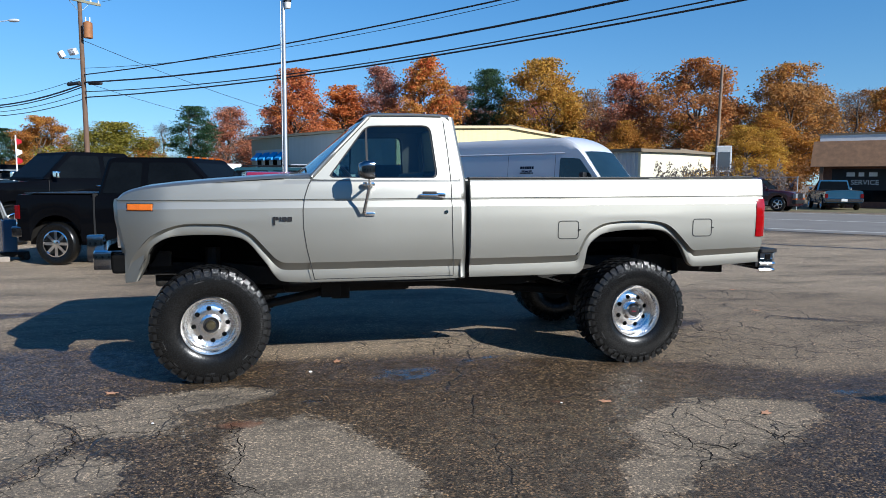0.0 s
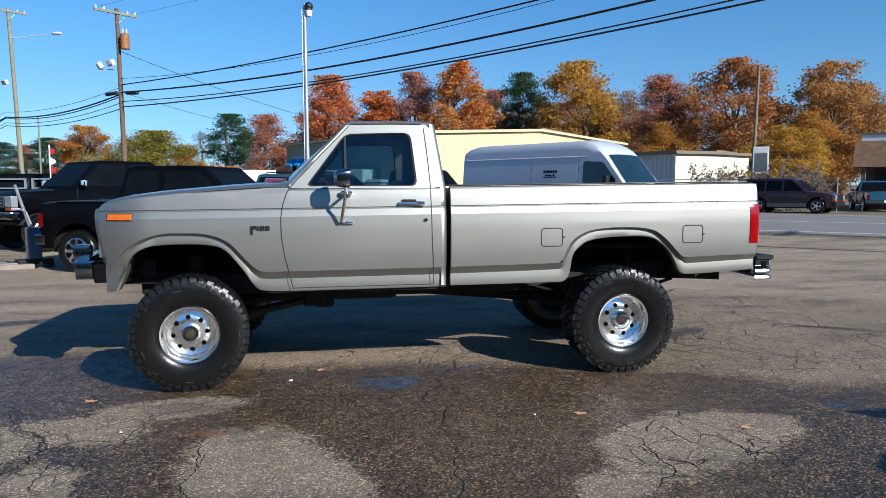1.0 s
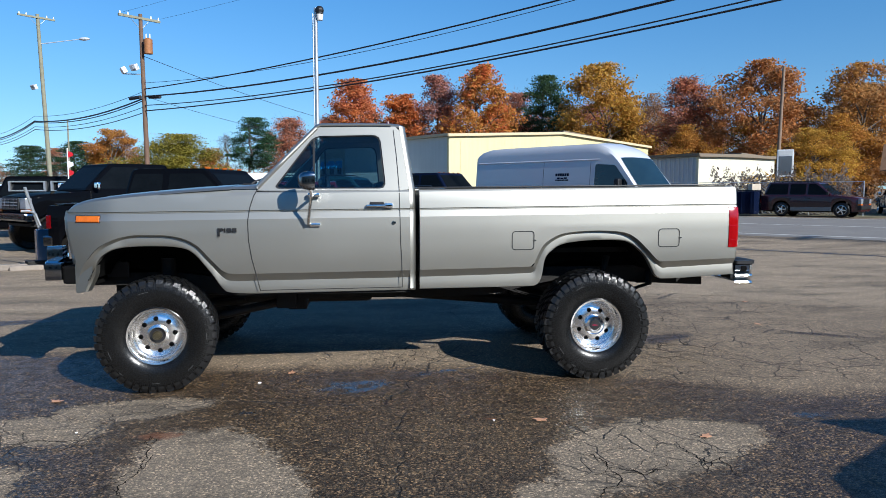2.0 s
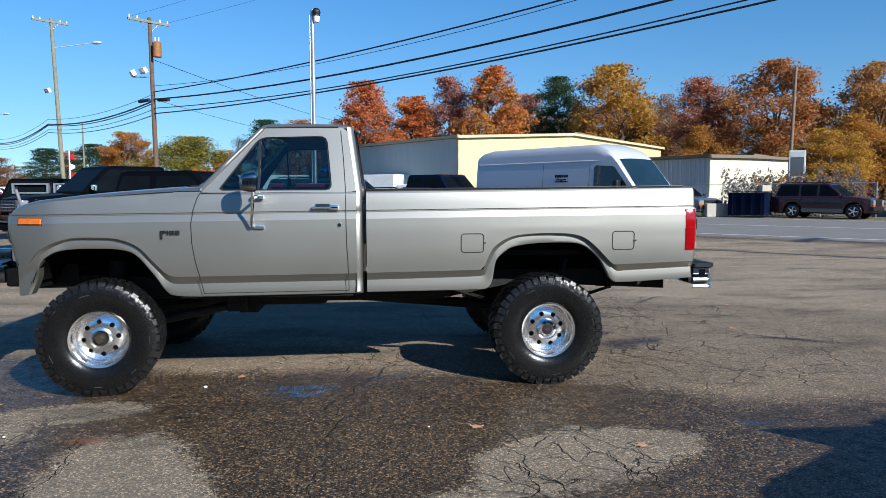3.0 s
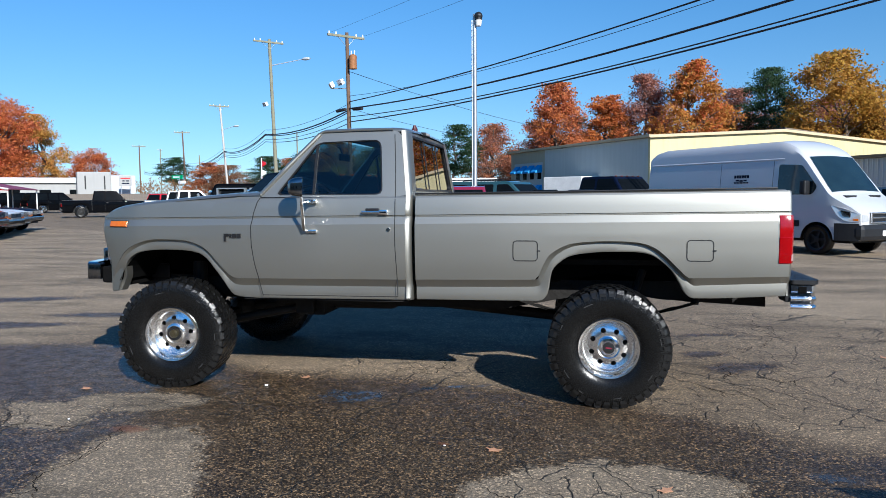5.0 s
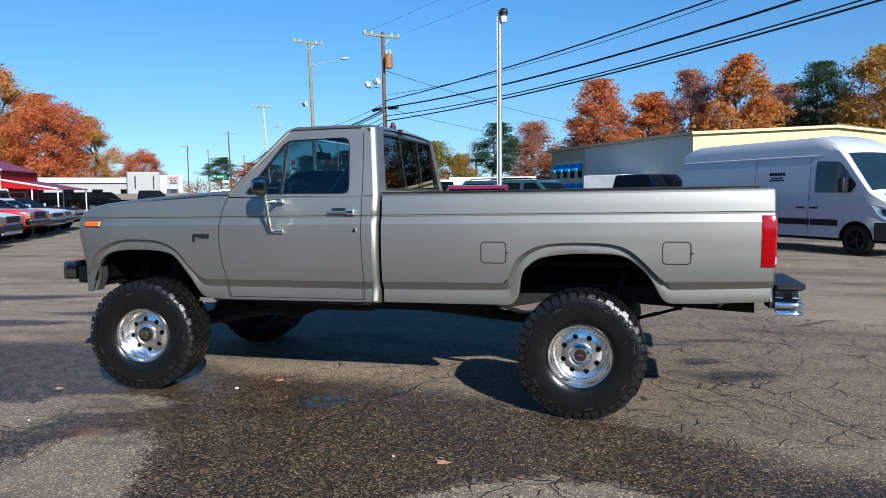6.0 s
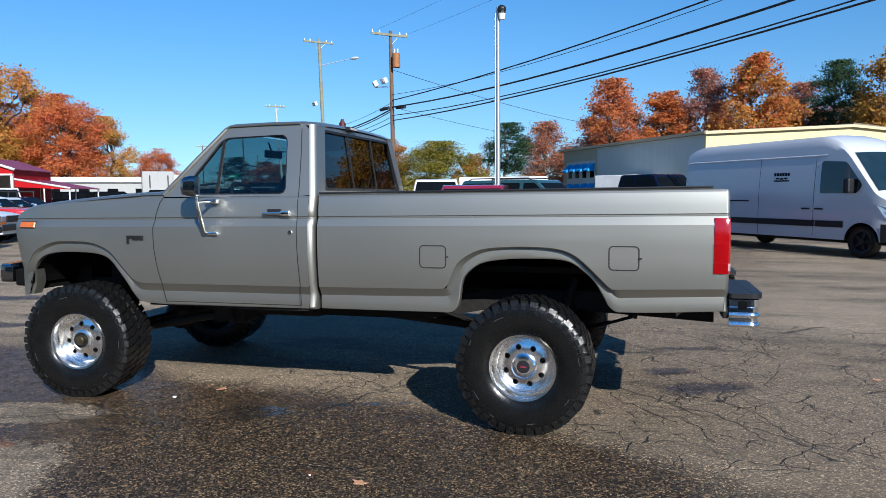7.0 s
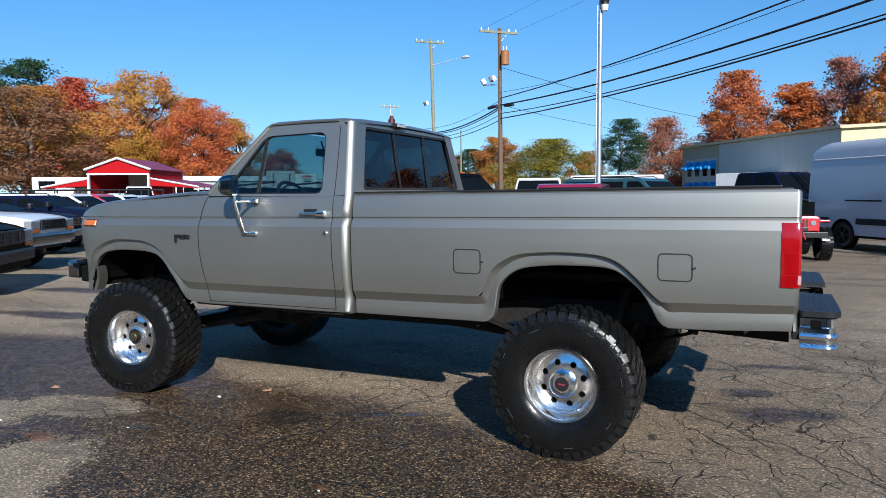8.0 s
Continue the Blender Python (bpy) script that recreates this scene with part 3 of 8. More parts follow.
BED_LINES = [((2.005, 0.878), (2.005, 0.82), (2.005, 0.728)), ((2.851, 0.89), (2.832, 0.835), (2.831, 0.734)), ((2.894, 0.898), (2.909, 0.848), (2.921, 0.74)),
             ((2.909, 0.933), (2.933, 0.903), (2.963, 0.788)), ((2.963, 1.05), (2.99, 1.027), (2.994, 0.947)), ((3.025, 1.104), (3.047, 1.081), (3.032, 1.001)),
             ((3.119, 1.147), (3.131, 1.124), (3.119, 1.059)), ((3.287, 1.167), (3.287, 1.152), (3.287, 1.088)), ((3.47, 1.169), (3.47, 1.154), (3.47, 1.094)), ((3.614, 1.155), (3.607, 1.14), (3.608, 1.089)), ((3.704, 1.119), (3.686, 1.104), (3.686, 1.068)),
             ((3.793, 1.043), (3.772, 1.032), (3.758, 1.017)), ((3.864, 0.971), (3.843, 0.96), (3.822, 0.952)), ((3.924, 0.918), (3.906, 0.903), (3.872, 0.869)),
             ((3.969, 0.919), (3.956, 0.864), (3.911, 0.804)), ((4.02, 0.92), (4.011, 0.865), (3.964, 0.776)), ((4.558, 0.938), (4.558, 0.890), (4.55, 0.803))]
CAB_LINES = [((0.78, 0.868), (0.78, 0.811), (0.78, 0.712)), ((1.40, 0.872), (1.40, 0.815), (1.40, 0.717)), ((1.93, 0.876), (1.93, 0.818), (1.93, 0.722))]


def flank_panel(bm, x0, x1, lines, s, top=None, step=0.03, front_roll=False):
    """The upper side sheet from the moulding up to the top rail."""
    smooth = catmull([l[0] for l in lines])
    xs = sorted(set([round(float(v), 4) for v in np.arange(x0, x1, step)] + [x1]))
    rings = []
    for x in xs:
        lo = float(np.interp(x, [p[0] for p in smooth], [p[1] for p in smooth]))
        zs = [lo + (1.288 + rake(x) - lo) * k / 8 for k in range(8)]
        for z in ROWS_UP:
            z2 = z + rake(x)
            if top is not None and z > 1.354:
                z2 = 1.354 + rake(x) + (top(nose_x(x, 1.36)) - 1.354 - rake(x)) * (z - 1.354) / (1.49 - 1.354)
            if top is not None:
                z2 = min(z2, top(nose_x(x, 1.36)) + 0.0004 * len(zs))
            zs.append(z2)
        rings.append([(nose_x(x, z), side_y(x, z, s), z) for z in zs])
    loft(bm, rings)


def moulding(bm, lines, s):
    """The step under the side sheet and the bright lip that runs along sill and wheel arch."""
    cols = [catmull([l[k] for l in lines]) for k in range(3)]
    rings = []
    for o, m, i in zip(*cols):
        d0 = interp(max(o[1], 0.875) - rake(o[0]), FLANK) - nose(o[0])
        w = HALF_W + d0
        lip = (i + (i - m) * 0.04)
        # the step fades out towards the nose
        f = min(1.0, max(0.0, (o[0] + 0.44) / 0.24))
        rings.append([(o[0], s * w, o[1]), (o[0] * 0.5 + m[0] * 0.5, s * (w - 0.020 * f), (o[1] + m[1]) / 2), (m[0], s * (w - 0.036 * f), m[1]),
                      (m[0] * 0.6 + i[0] * 0.4, s * (w - 0.034 * f), m[1] * 0.6 + i[1] * 0.4), (i[0] * 0.85 + m[0] * 0.15, s * (w - 0.033 * f - 0.002), i[1] * 0.85 + m[1] * 0.15),
                      (i[0], s * (w - 0.034 * f - 0.004), i[1]), (lip[0], s * (w - 0.042 * f - 0.010), lip[1]), (lip[0], s * (w - 0.085), lip[1])])
    loft(bm, rings)


def fender_top(x):
    return interp(x, [(-0.612, 1.31), (-0.60, 1.338), (-0.58, 1.362), (-0.55, 1.385), (-0.51, 1.403), (-0.44, 1.423), (-0.31, 1.444), (-0.07, 1.468), (0.12, 1.486), (0.45, 1.512), (0.60, 1.520), (0.78, 1.522)])


def seam(pts, s, w=0.006, lift=0.002):
    """A thin dark gap line along points (x, z) on the side."""
    bm = bmesh.new()
    P = resample(pts, max(2, int(len(pts) * 4)))
    rings = []
    for k, p in enumerate(P):
        a, b = P[max(0, k - 1)], P[min(len(P) - 1, k + 1)]
        t = (b - a) / (np.linalg.norm(b - a) + 1e-9)
        n = np.array([-t[1], t[0]]) * w / 2
        ring = []
        for q in (p - n, p + n):
            y = side_y(q[0], q[1], s, lift) if q[1] < 1.49 else s * (cab_half(q[1]) + lift)
            ring.append((q[0], y, q[1]))
        rings.append(ring)
    loft(bm, rings)
    return bm


def cab_half(z):
    """Half the cab's width above the belt line."""
    return 0.953 - (z - 1.49) * 0.315


def tyre_mesh():
    R, bm = 0.418, bmesh.new()
    half = [(0.190, 0.118), (0.207, 0.140), (0.245, 0.158), (0.300, 0.166), (0.345, 0.163), (0.378, 0.157), (0.398, 0.145), (0.405, 0.115), (0.406, 0.06)]
    prof = [(r, -y) for r, y in half] + [(r, y) for r, y in reversed(half)]
    lathe(bm, prof, 64)
    return bm, R


def tread_mesh():
    bm = bmesh.new()
    n = 42

    def lug(a, y0, y1, half, r0, r1, skew):
        vs = []
        for r in (r0, r1):
            h = half if r == r0 else half * 0.86
            for y, sk in ((y0, -skew), (y1, skew)):
                for sg in (-1, 1):
                    th = a + sk + sg * h / r1
                    vs.append(bm.verts.new((r * math.cos(th), y, r * math.sin(th))))
        for q in ((4, 5, 7, 6), (0, 1, 5, 4), (2, 6, 7, 3), (1, 3, 7, 5), (0, 4, 6, 2)):
            bm.faces.new([vs[i] for i in q])
    for k in range(n):
        a = 2 * math.pi * k / n
        for sg in (-1, 1):
            off = 0.0 if sg < 0 else math.pi / n
            long = 0.156 if k % 2 else 0.148
            lug(a + off, sg * 0.088, sg * long, 0.0250 if k % 2 else 0.0285, 0.385, 0.418 - 0.002 * (k % 3), 0.022 * sg)
            lug(a + off + 0.06, sg * 0.012, sg * 0.078, 0.0215, 0.392, 0.418, 0.05 * sg)
            # fine radial ribs on the shoulder
            for q in (0.25, 0.5, 0.75):
                th = a + off + q * 2 * math.pi / n
                vs = [bm.verts.new((r * math.cos(th + e * 0.0045), sg * y, r * math.sin(th + e * 0.0045))) for r, y in ((0.395, 0.1495), (0.372, 0.1615), (0.340, 0.1668)) for e in (-1, 1)]
                bm.faces.new((vs[0], vs[1], vs[3], vs[2]))
                bm.faces.new((vs[2], vs[3], vs[5], vs[4]))
            # the lug runs a little way down the sidewall
            vs = []
            for r, y in ((0.412, 0.150), (0.385, 0.164), (0.362, 0.168 if k % 2 else 0.166)):
                for e in (-1, 1):
                    th = a + off + 0.016 * sg + e * (0.017 if k % 2 else 0.022) / 0.41
                    vs.append(bm.verts.new((r * math.cos(th), sg * y, r * math.sin(th))))
            bm.faces.new((vs[0], vs[1], vs[3], vs[2]))
            bm.faces.new((vs[2], vs[3], vs[5], vs[4]))
    return bm


def rim_mesh():
    bm = bmesh.new()
    lathe(bm, [(0.200, 0.11), (0.212, -0.120), (0.226, -0.138), (0.222, -0.146), (0.208, -0.143), (0.198, -0.120), (0.192, -0.075), (0.188, -0.060), (0.176, -0.050), (0.168, -0.052)], 64)
    return bm


def disc_mesh():
    """The wheel's face with eight round holes."""
    bm = bmesh.new()
    n, m = 8, 32

    def depth(r):
        return -0.052 - 0.018 * (1 - ((r - 0.075) / 0.093) ** 2) if r > 0.075 else -0.070
    for k in range(n):
        a0, a1, am = 2 * math.pi * k / n, 2 * math.pi * (k + 1) / n, 2 * math.pi * (k + 0.5) / n
        out = [(0.168, a0 + (a1 - a0) * i / 8) for i in range(8)] + [(0.168 - (0.168 - 0.075) * i / 8, a1) for i in range(8)]
        out += [(0.075, a1 - (a1 - a0) * i / 8) for i in range(8)] + [(0.075 + (0.168 - 0.075) * i / 8, a0) for i in range(8)]
        cx, cz = 0.128 * math.cos(am), 0.128 * math.sin(am)
        o = [(r * math.cos(a), depth(r), r * math.sin(a)) for r, a in out]
        h = []
        for p in o:
            ang = math.atan2(p[2] - cz, p[0] - cx)
            q = (cx + 0.019 * math.cos(ang), cz + 0.019 * math.sin(ang))
            h.append((q[0], depth(math.hypot(*q)), q[1]))
        vo, vh = [bm.verts.new(p) for p in o], [bm.verts.new(p) for p in h]
        vb = [bm.verts.new((p[0], p[1] + 0.03, p[2])) for p in h]
        for i in range(m):
            j = (i + 1) % m
            bm.faces.new((vo[i], vo[j], vh[j], vh[i]))
            bm.faces.new((vh[i], vh[j], vb[j], vb[i]))
    bmesh.ops.remove_doubles(bm, verts=bm.verts, dist=0.0005)
    return bm


TYRE_ME, TREAD_ME, RIM_ME, DISC_ME, BRAKE_ME = [None] * 5


def hero_wheel(truck, x, s, front):
    """A mud-terrain tyre on a deep polished eight-hole wheel. s = -1 is the driver's side."""
    global TYRE_ME, TREAD_ME, RIM_ME, DISC_ME, BRAKE_ME
    first = TYRE_ME is None
    if first:
        tb, _ = tyre_mesh()
        o = [part("tyre", tb, M_RUBBER, smooth=40), part("tread", tread_mesh(), M_TREAD), part("rim", rim_mesh(), M_ALU, smooth=30), part("disc", disc_mesh(), M_ALU, smooth=30)]
        bm = bmesh.new()
        lathe(bm, [(0.0, -0.012), (0.19, -0.012), (0.19, 0.10), (0.0, 0.10)], 32)
        o.append(part("brake_drum", bm, M_UNDER, smooth=30))
        TYRE_ME, TREAD_ME, RIM_ME, DISC_ME, BRAKE_ME = [q.data for q in o]
        for q in o:
            bpy.data.objects.remove(q)
    tyre = part("tyre", TYRE_ME, None, truck, "black mud-terrain tyre with chunky lugs")
    turn = {(-1, True): 17, (-1, False): 5, (1, True): 40, (1, False): 61}[(s, front)]
    tyre.matrix_basis = pose(x + (0.036 if front else 0.014), s * 0.905, 0.420, 0, 0, (7.5 if front else 0) + (0 if s < 0 else 180)) @ pose(0, 0, 0, 0, turn, 0)
    tyre.scale = (1.02, 1.0, 1.02)
    part("tread", TREAD_ME, None, tyre)
    for k, (rr, a0, a1) in enumerate(((0.345, 0.2, 0.34), (0.345, 1.1, 1.2), (0.33, 2.0, 2.2), (0.35, 2.75, 2.85), (0.335, 3.7, 3.9), (0.352, 4.2, 4.3), (0.34, 4.9, 5.05), (0.33, 5.7, 5.85))):
        bm = bmesh.new()
        loft(bm, [[((rr + d) * math.cos(a), -0.1665, (rr + d) * math.sin(a)) for d in (-0.0018, 0.0018)] for a in np.linspace(a0, a1, 4)])
        part("scuff_mark", bm, M_TYREMARK, tyre, "pale scuffed lettering")
    rim = part("rim", RIM_ME, None, tyre, "polished aluminium wheel")
    disc = part("disc", DISC_ME, None, tyre, "polished disc with eight holes")
    rim.scale = disc.scale = (0.925, 1.0, 0.925)
    part("brake_drum", BRAKE_ME, None, tyre)
    bm = bmesh.new()
    if front:
        lathe(bm, [(0.078, -0.062), (0.074, -0.085), (0.060, -0.092), (0.056, -0.092), (0.054, -0.074)], 32)
        part("hub_ring", bm, M_ALU, tyre, smooth=30)
        bm = bmesh.new()
        lathe(bm, [(0.0545, -0.0745), (0.0, -0.0745)], 32)
        part("hub_well", bm, M_BLACKPL, tyre)
        bm = bmesh.new()
        lathe(bm, [(0.033, -0.070), (0.033, -0.112), (0.028, -0.118), (0.022, -0.118), (0.020, -0.126), (0.0, -0.126)], 24)
        part("locking_hub", bm, simple("bronze_hub", (0.10, 0.085, 0.05), 0.35, 0.8) if "bronze_hub" not in bpy.data.materials else bpy.data.materials["bronze_hub"], tyre, "worn bronze locking hub", smooth=30)
    else:
        lathe(bm, [(0.080, -0.062), (0.076, -0.098), (0.066, -0.106), (0.050, -0.108), (0.048, -0.103), (0.0, -0.103)], 32)
        part("hub_cap", bm, M_CHROME, tyre, smooth=30)
        bm = bmesh.new()
        lathe(bm, [(0.040, -0.100), (0.040, -0.107), (0.0, -0.108)], 24)
        part("cap_emblem", bm, M_BLACKPL, tyre, "black cap emblem")
        bm = bmesh.new()
        box(bm, -0.020, 0.020, -0.1105, -0.108, -0.005, 0.005)
        part("emblem_bar", bm, M_WINE, tyre, "dark red bar on the cap")
    return tyre


def build_hero():
    T = thing("pickup_truck", Matrix.Identity(4), "lifted silver regular-cab pickup truck with mud tyres on wet asphalt", "pickup truck")

    for s in (-1, 1):
        near = s < 0
        # side sheet metal
        bm = bmesh.new()
        flank_panel(bm, -0.535, 0.78, FENDER_LINES, s, top=lambda x: fender_top(x) - 0.022)
        part("front_fender", bm, M_SILVER, T, smooth=13)
        bm = bmesh.new()
        moulding(bm, FENDER_LINES, s)
        part("front_arch_moulding", bm, M_SILVER, T, smooth=16)
        bm = bmesh.new()
        flank_panel(bm, 0.78, 1.93, CAB_LINES, s, step=0.1)
        moulding(bm, CAB_LINES, s)
        part("door", bm, M_SILVER, T, smooth=13)
        bm = bmesh.new()
        flank_panel(bm, 2.005, 4.558, BED_LINES, s)
        part("bed_side", bm, M_SILVER, T, smooth=13)
        bm = bmesh.new()
        moulding(bm, BED_LINES, s)
        part("rear_arch_moulding", bm, M_SILVER, T, smooth=16)
        # bed rail, inner wall and rear corner post
        bm = bmesh.new()
        rings = []
        for x in (2.005, 2.03, 2.81, 2.84, 3.2, 3.98, 4.01, 4.49, 4.535, 4.56):
            dz = rake(x) - (0.02 if x > 4.55 else 0.0)
            rings.append([(x, s * 0.947, 1.49 + dz), (x, s * 0.935, 1.499 + dz), (x, s * 0.88, 1.499 + dz), (x, s * 0.875, 1.49 + dz), (x, s * 0.875, 1.17 if 2.82 < x < 4.0 else 1.0)])
        loft(bm, rings)
        part("bed_rail", bm, M_SILVER, T, smooth=30)
        bm = bmesh.new()
        box(bm, 2.01, 4.50, min(s * 0.945, s * 0.872), max(s * 0.945, s * 0.872), 1.501, 1.513, 0.004)
        rail = part("rail_cap", bm, M_BLACKPL, T, "black rail cap")
        rail.matrix_basis = pose(0, 0, 0) @ Matrix.Rotation(-math.atan(0.0085), 4, "Y") @ Matrix.Translation((0, 0, -0.017))
        bm = bmesh.new()
        rings = []
        prof = [(0.803, -0.046), (0.83, -0.046), (0.89, -0.046), (0.914, -0.030), (0.938, -0.010)] + [(z + rake(4.56), flank_d(z + rake(4.56), 4.56)) for z in (1.05, 1.20, 1.288, 1.338, 1.342, 1.350, 1.354, 1.40, 1.45, 1.478, 1.49)]
        for x, ins, drop in ((4.556, 0.0, 0.0), (4.566, 0.003, 0.002), (4.574, 0.012, 0.007), (4.578, 0.030, 0.014)):
            rings.append([(x, s * (HALF_W + d - ins), z - (drop if z > 1.44 else 0.0)) for z, d in prof])
        rings.append([(4.578, s * 0.80, z - (0.014 if z > 1.44 else 0.0)) for z, d in prof])
        loft(bm, rings)
        part("bed_corner", bm, M_SILVER, T, smooth=40)
        # tail lamp wraps the corner
        bm = bmesh.new()
        rings = []
        zs = (1.028, 1.034, 1.09, 1.092, 1.20, 1.202, 1.29, 1.342, 1.348)
        for x, ins in ((4.490, 0.004), (4.492, -0.006), (4.55, -0.007), (4.570, -0.001), (4.581, 0.014), (4.584, 0.05), (4.585, 0.16)):
            rings.append([(x, s * (HALF_W + flank_d(z, 4.55) - ins - (0.0025 if z in (1.092, 1.202) else 0.0)), z) for z in zs])
        loft(bm, rings)
        lamp = part("tail_lamp", bm, M_REDLENS, T, "red wrap-around tail lamp", smooth=30)
        bm = bmesh.new()
        loft(bm, [[(x, s * (HALF_W + flank_d(z, 4.55) - ins), z) for z in (1.044, 1.088)] for x, ins in ((4.568, -0.003), (4.574, 0.001), (4.583, 0.014), (4.586, 0.05), (4.587, 0.14))])
        part("reversing_lens", bm, M_PINKLENS, lamp, "clear reversing lens")
        bm = bmesh.new()
        w = abs(side_y(-0.535, 0.875, s))
        loft(bm, [[(-0.535 + 0.004 * k, s * w, z), (-0.545 + 0.004 * k, s * (w - 0.007), z), (-0.551 + 0.004 * k, s * (w - 0.020), z), (-0.551 + 0.004 * k, s * (w - 0.06), z)] for z, k in ((0.733, 1), (0.742, 0), (0.80, 0), (0.88, 0), (0.96, 0))])
        panel(bm, [(-0.546, 0.955), (-0.546, 0.740), (-0.472, 0.745), (-0.442, 0.81), (-0.412, 0.88), (-0.40, 0.955)], lambda x, z: (x, s * (abs(side_y(max(x, -0.535), 0.875, s)) - 0.004), z))
        part("fender_edge", bm, M_SILVER, T, smooth=40)
        bm = bmesh.new()
        sweep(bm, [(0.785, s * 0.946, 1.505), (1.0, s * 0.876, 1.735), (1.222, s * 0.800, 1.966)], 0.019, 8)
        part("a_pillar", bm, M_SILVER, T, smooth=50)
        # amber marker
        bm = bmesh.new()
        rings = []
        for x in (-0.512, -0.505, -0.42, -0.338, -0.331):
            e = 0.004 if x in (-0.512, -0.331) else 0.012
            rings.append([skin(x, z, s, e if 1.264 < z < 1.302 else 0.004) for z in (1.260, 1.267, 1.299, 1.306)])
        loft(bm, rings)
        marker = part("side_marker", bm, M_AMBER, T, "amber side marker lamp")
        bm = bmesh.new()
        rings = [[skin(x, z, s, 0.0025) for z in (1.255, 1.311)] for x in (-0.517, -0.42, -0.326)]
        loft(bm, rings)
        part("marker_bezel", bm, M_SEAM, marker)
        # door gap lines
        part("door_gap", seam([(0.845, 1.555), (0.80, 1.51), (0.765, 1.45), (0.735, 1.36), (0.722, 1.26), (0.725, 1.12), (0.745, 0.98), (0.775, 0.85), (0.80, 0.74), (0.802, 0.735)], s, 0.007), M_SEAM, T)
        part("door_gap", seam([(1.815, 1.955), (1.835, 1.75), (1.85, 1.52), (1.853, 1.3), (1.856, 1.1), (1.864, 0.95), (1.868, 0.80), (1.868, 0.745)], s, 0.006), M_SEAM, T)
        part("door_gap", seam([(0.802, 0.742), (1.3, 0.745), (1.868, 0.748)], s, 0.006, 0.014), M_SEAM, T)
        # pin stripe in the side crease
        # fuel doors on this side
        for x0 in (2.722, 3.905):
            z1 = 1.158 + rake(x0) + 0.004
            pts = round_poly([(x0, z1 - 0.142), (x0 + 0.172, z1 - 0.142), (x0 + 0.172, z1), (x0, z1)], 0.028)
            gap = seam(pts + [pts[0]], s, 0.007)
            fd = part("fuel_door_gap", gap, M_SEAM, T)
            bm = bmesh.new()
            box(bm, x0 + 0.170, x0 + 0.190, min(side_y(x0, 1.09, s), side_y(x0, 1.09, s, 0.008)), max(side_y(x0, 1.09, s), side_y(x0, 1.09, s, 0.008)), z1 - 0.074, z1 - 0.066)
            part("fuel_door_catch", bm, M_SEAM, T)
        # model badge, plain bars
        bm = bmesh.new()
        yb = (side_y(0.55, 1.19, s), side_y(0.55, 1.19, s, 0.012))
        for a, b, c, d in ((0.505, 0.520, 1.152, 1.212), (0.522, 0.543, 1.192, 1.212), (0.552, 0.561, 1.181, 1.212), (0.571, 0.601, 1.181, 1.212), (0.611, 0.641, 1.181, 1.212)):
            box(bm, a, b, min(yb), max(yb), c, d)
        part("model_badge", bm, M_BLACKPL, T, "small dark badge of plain bars")
        # chipped paint; the first two, by the badge, are glints put in as colour
        if near:
            for x, z, a, b in ((0.67, 1.225, 0.002, 0.010), (0.658, 1.165, 0.003, 0.006), (1.12, 1.172, 0.012, 0.0015), (1.195, 1.205, 0.003, 0.005), (1.118, 1.132, 0.005, 0.002), (1.71, 1.178, 0.003, 0.002)):
                bm = bmesh.new()
                pts = [(x - a, z - b * 0.3), (x - a * 0.2, z - b), (x + a, z - b * 0.4), (x + a * 0.6, z + b * 0.7), (x - a * 0.5, z + b)]
                panel(bm, pts, lambda u, v: (u, side_y(u, v, s, 0.0015), v))
                part("paint_chip", bm, M_CHIPGLINT, T, "small pale chip and glint mark on the paint")
        # mirror on a chrome arm
        bm = bmesh.new()
        y0, y1 = s * 0.975, s * 1.16
        pipe(bm, [(1.215, y0, 1.452), (1.21, s * 1.10, 1.455), (1.20, y1, 1.450), (1.20, y1, 1.49)], 0.011)
        pipe(bm, [(1.20, y1, 1.455), (1.198, s * 1.155, 1.43), (1.168, s * 1.045, 1.245), (1.19, s * 1.0, 1.232)], 0.012)
        box(bm, 1.165, 1.255, min(s * 0.985, s * 1.015), max(s * 0.985, s * 1.015), 1.440, 1.470, 0.008)
        box(bm, 1.175, 1.255, min(s * 0.995, s * 1.025), max(s * 0.995, s * 1.025), 1.218, 1.245, 0.008)
        arm = part("mirror_arm", bm, M_CHROME, T, "chrome tube mirror arm", smooth=40)
        out = round_poly([(-0.056, -0.070), (0.056, -0.070), (0.056, 0.070), (-0.056, 0.070)], 0.038)
        bm = bmesh.new()
        rings = []
        turn, mid = Matrix.Rotation(radians(-17 * s), 3, "Z"), Vector((1.185, s * 1.185, 1.560))
        for dx, sc in ((0.030, 0.97), (0.034, 1.0), (0.0, 0.99), (-0.040, 0.88), (-0.064, 0.62), (-0.072, 0.25)):
            rings.append([tuple(turn @ Vector((dx, s * u * sc, v * sc)) + mid) for u, v in out])
        loft(bm, rings, closed=True, cap1=True)
        head = part("mirror_head", bm, M_DARKCHROME, arm, "dark chrome mirror shell", smooth=40)
        bm = bmesh.new()
        panel(bm, [(u * 0.96, v * 0.96) for u, v in out], lambda u, v: tuple(turn @ Vector((0.0335, s * u, v)) + mid))
        part("mirror_glass", bm, M_CHROME, arm)
        # door handle and lock
        bm = bmesh.new()
        ya, yb2 = side_y(1.7, 1.38, s), side_y(1.7, 1.38, s, 0.03)
        box(bm, 1.60, 1.80, min(ya, yb2), max(ya, yb2), 1.362, 1.382, 0.007)
        box(bm, 1.735, 1.80, min(ya, yb2), max(ya, yb2), 1.352, 1.392, 0.008)
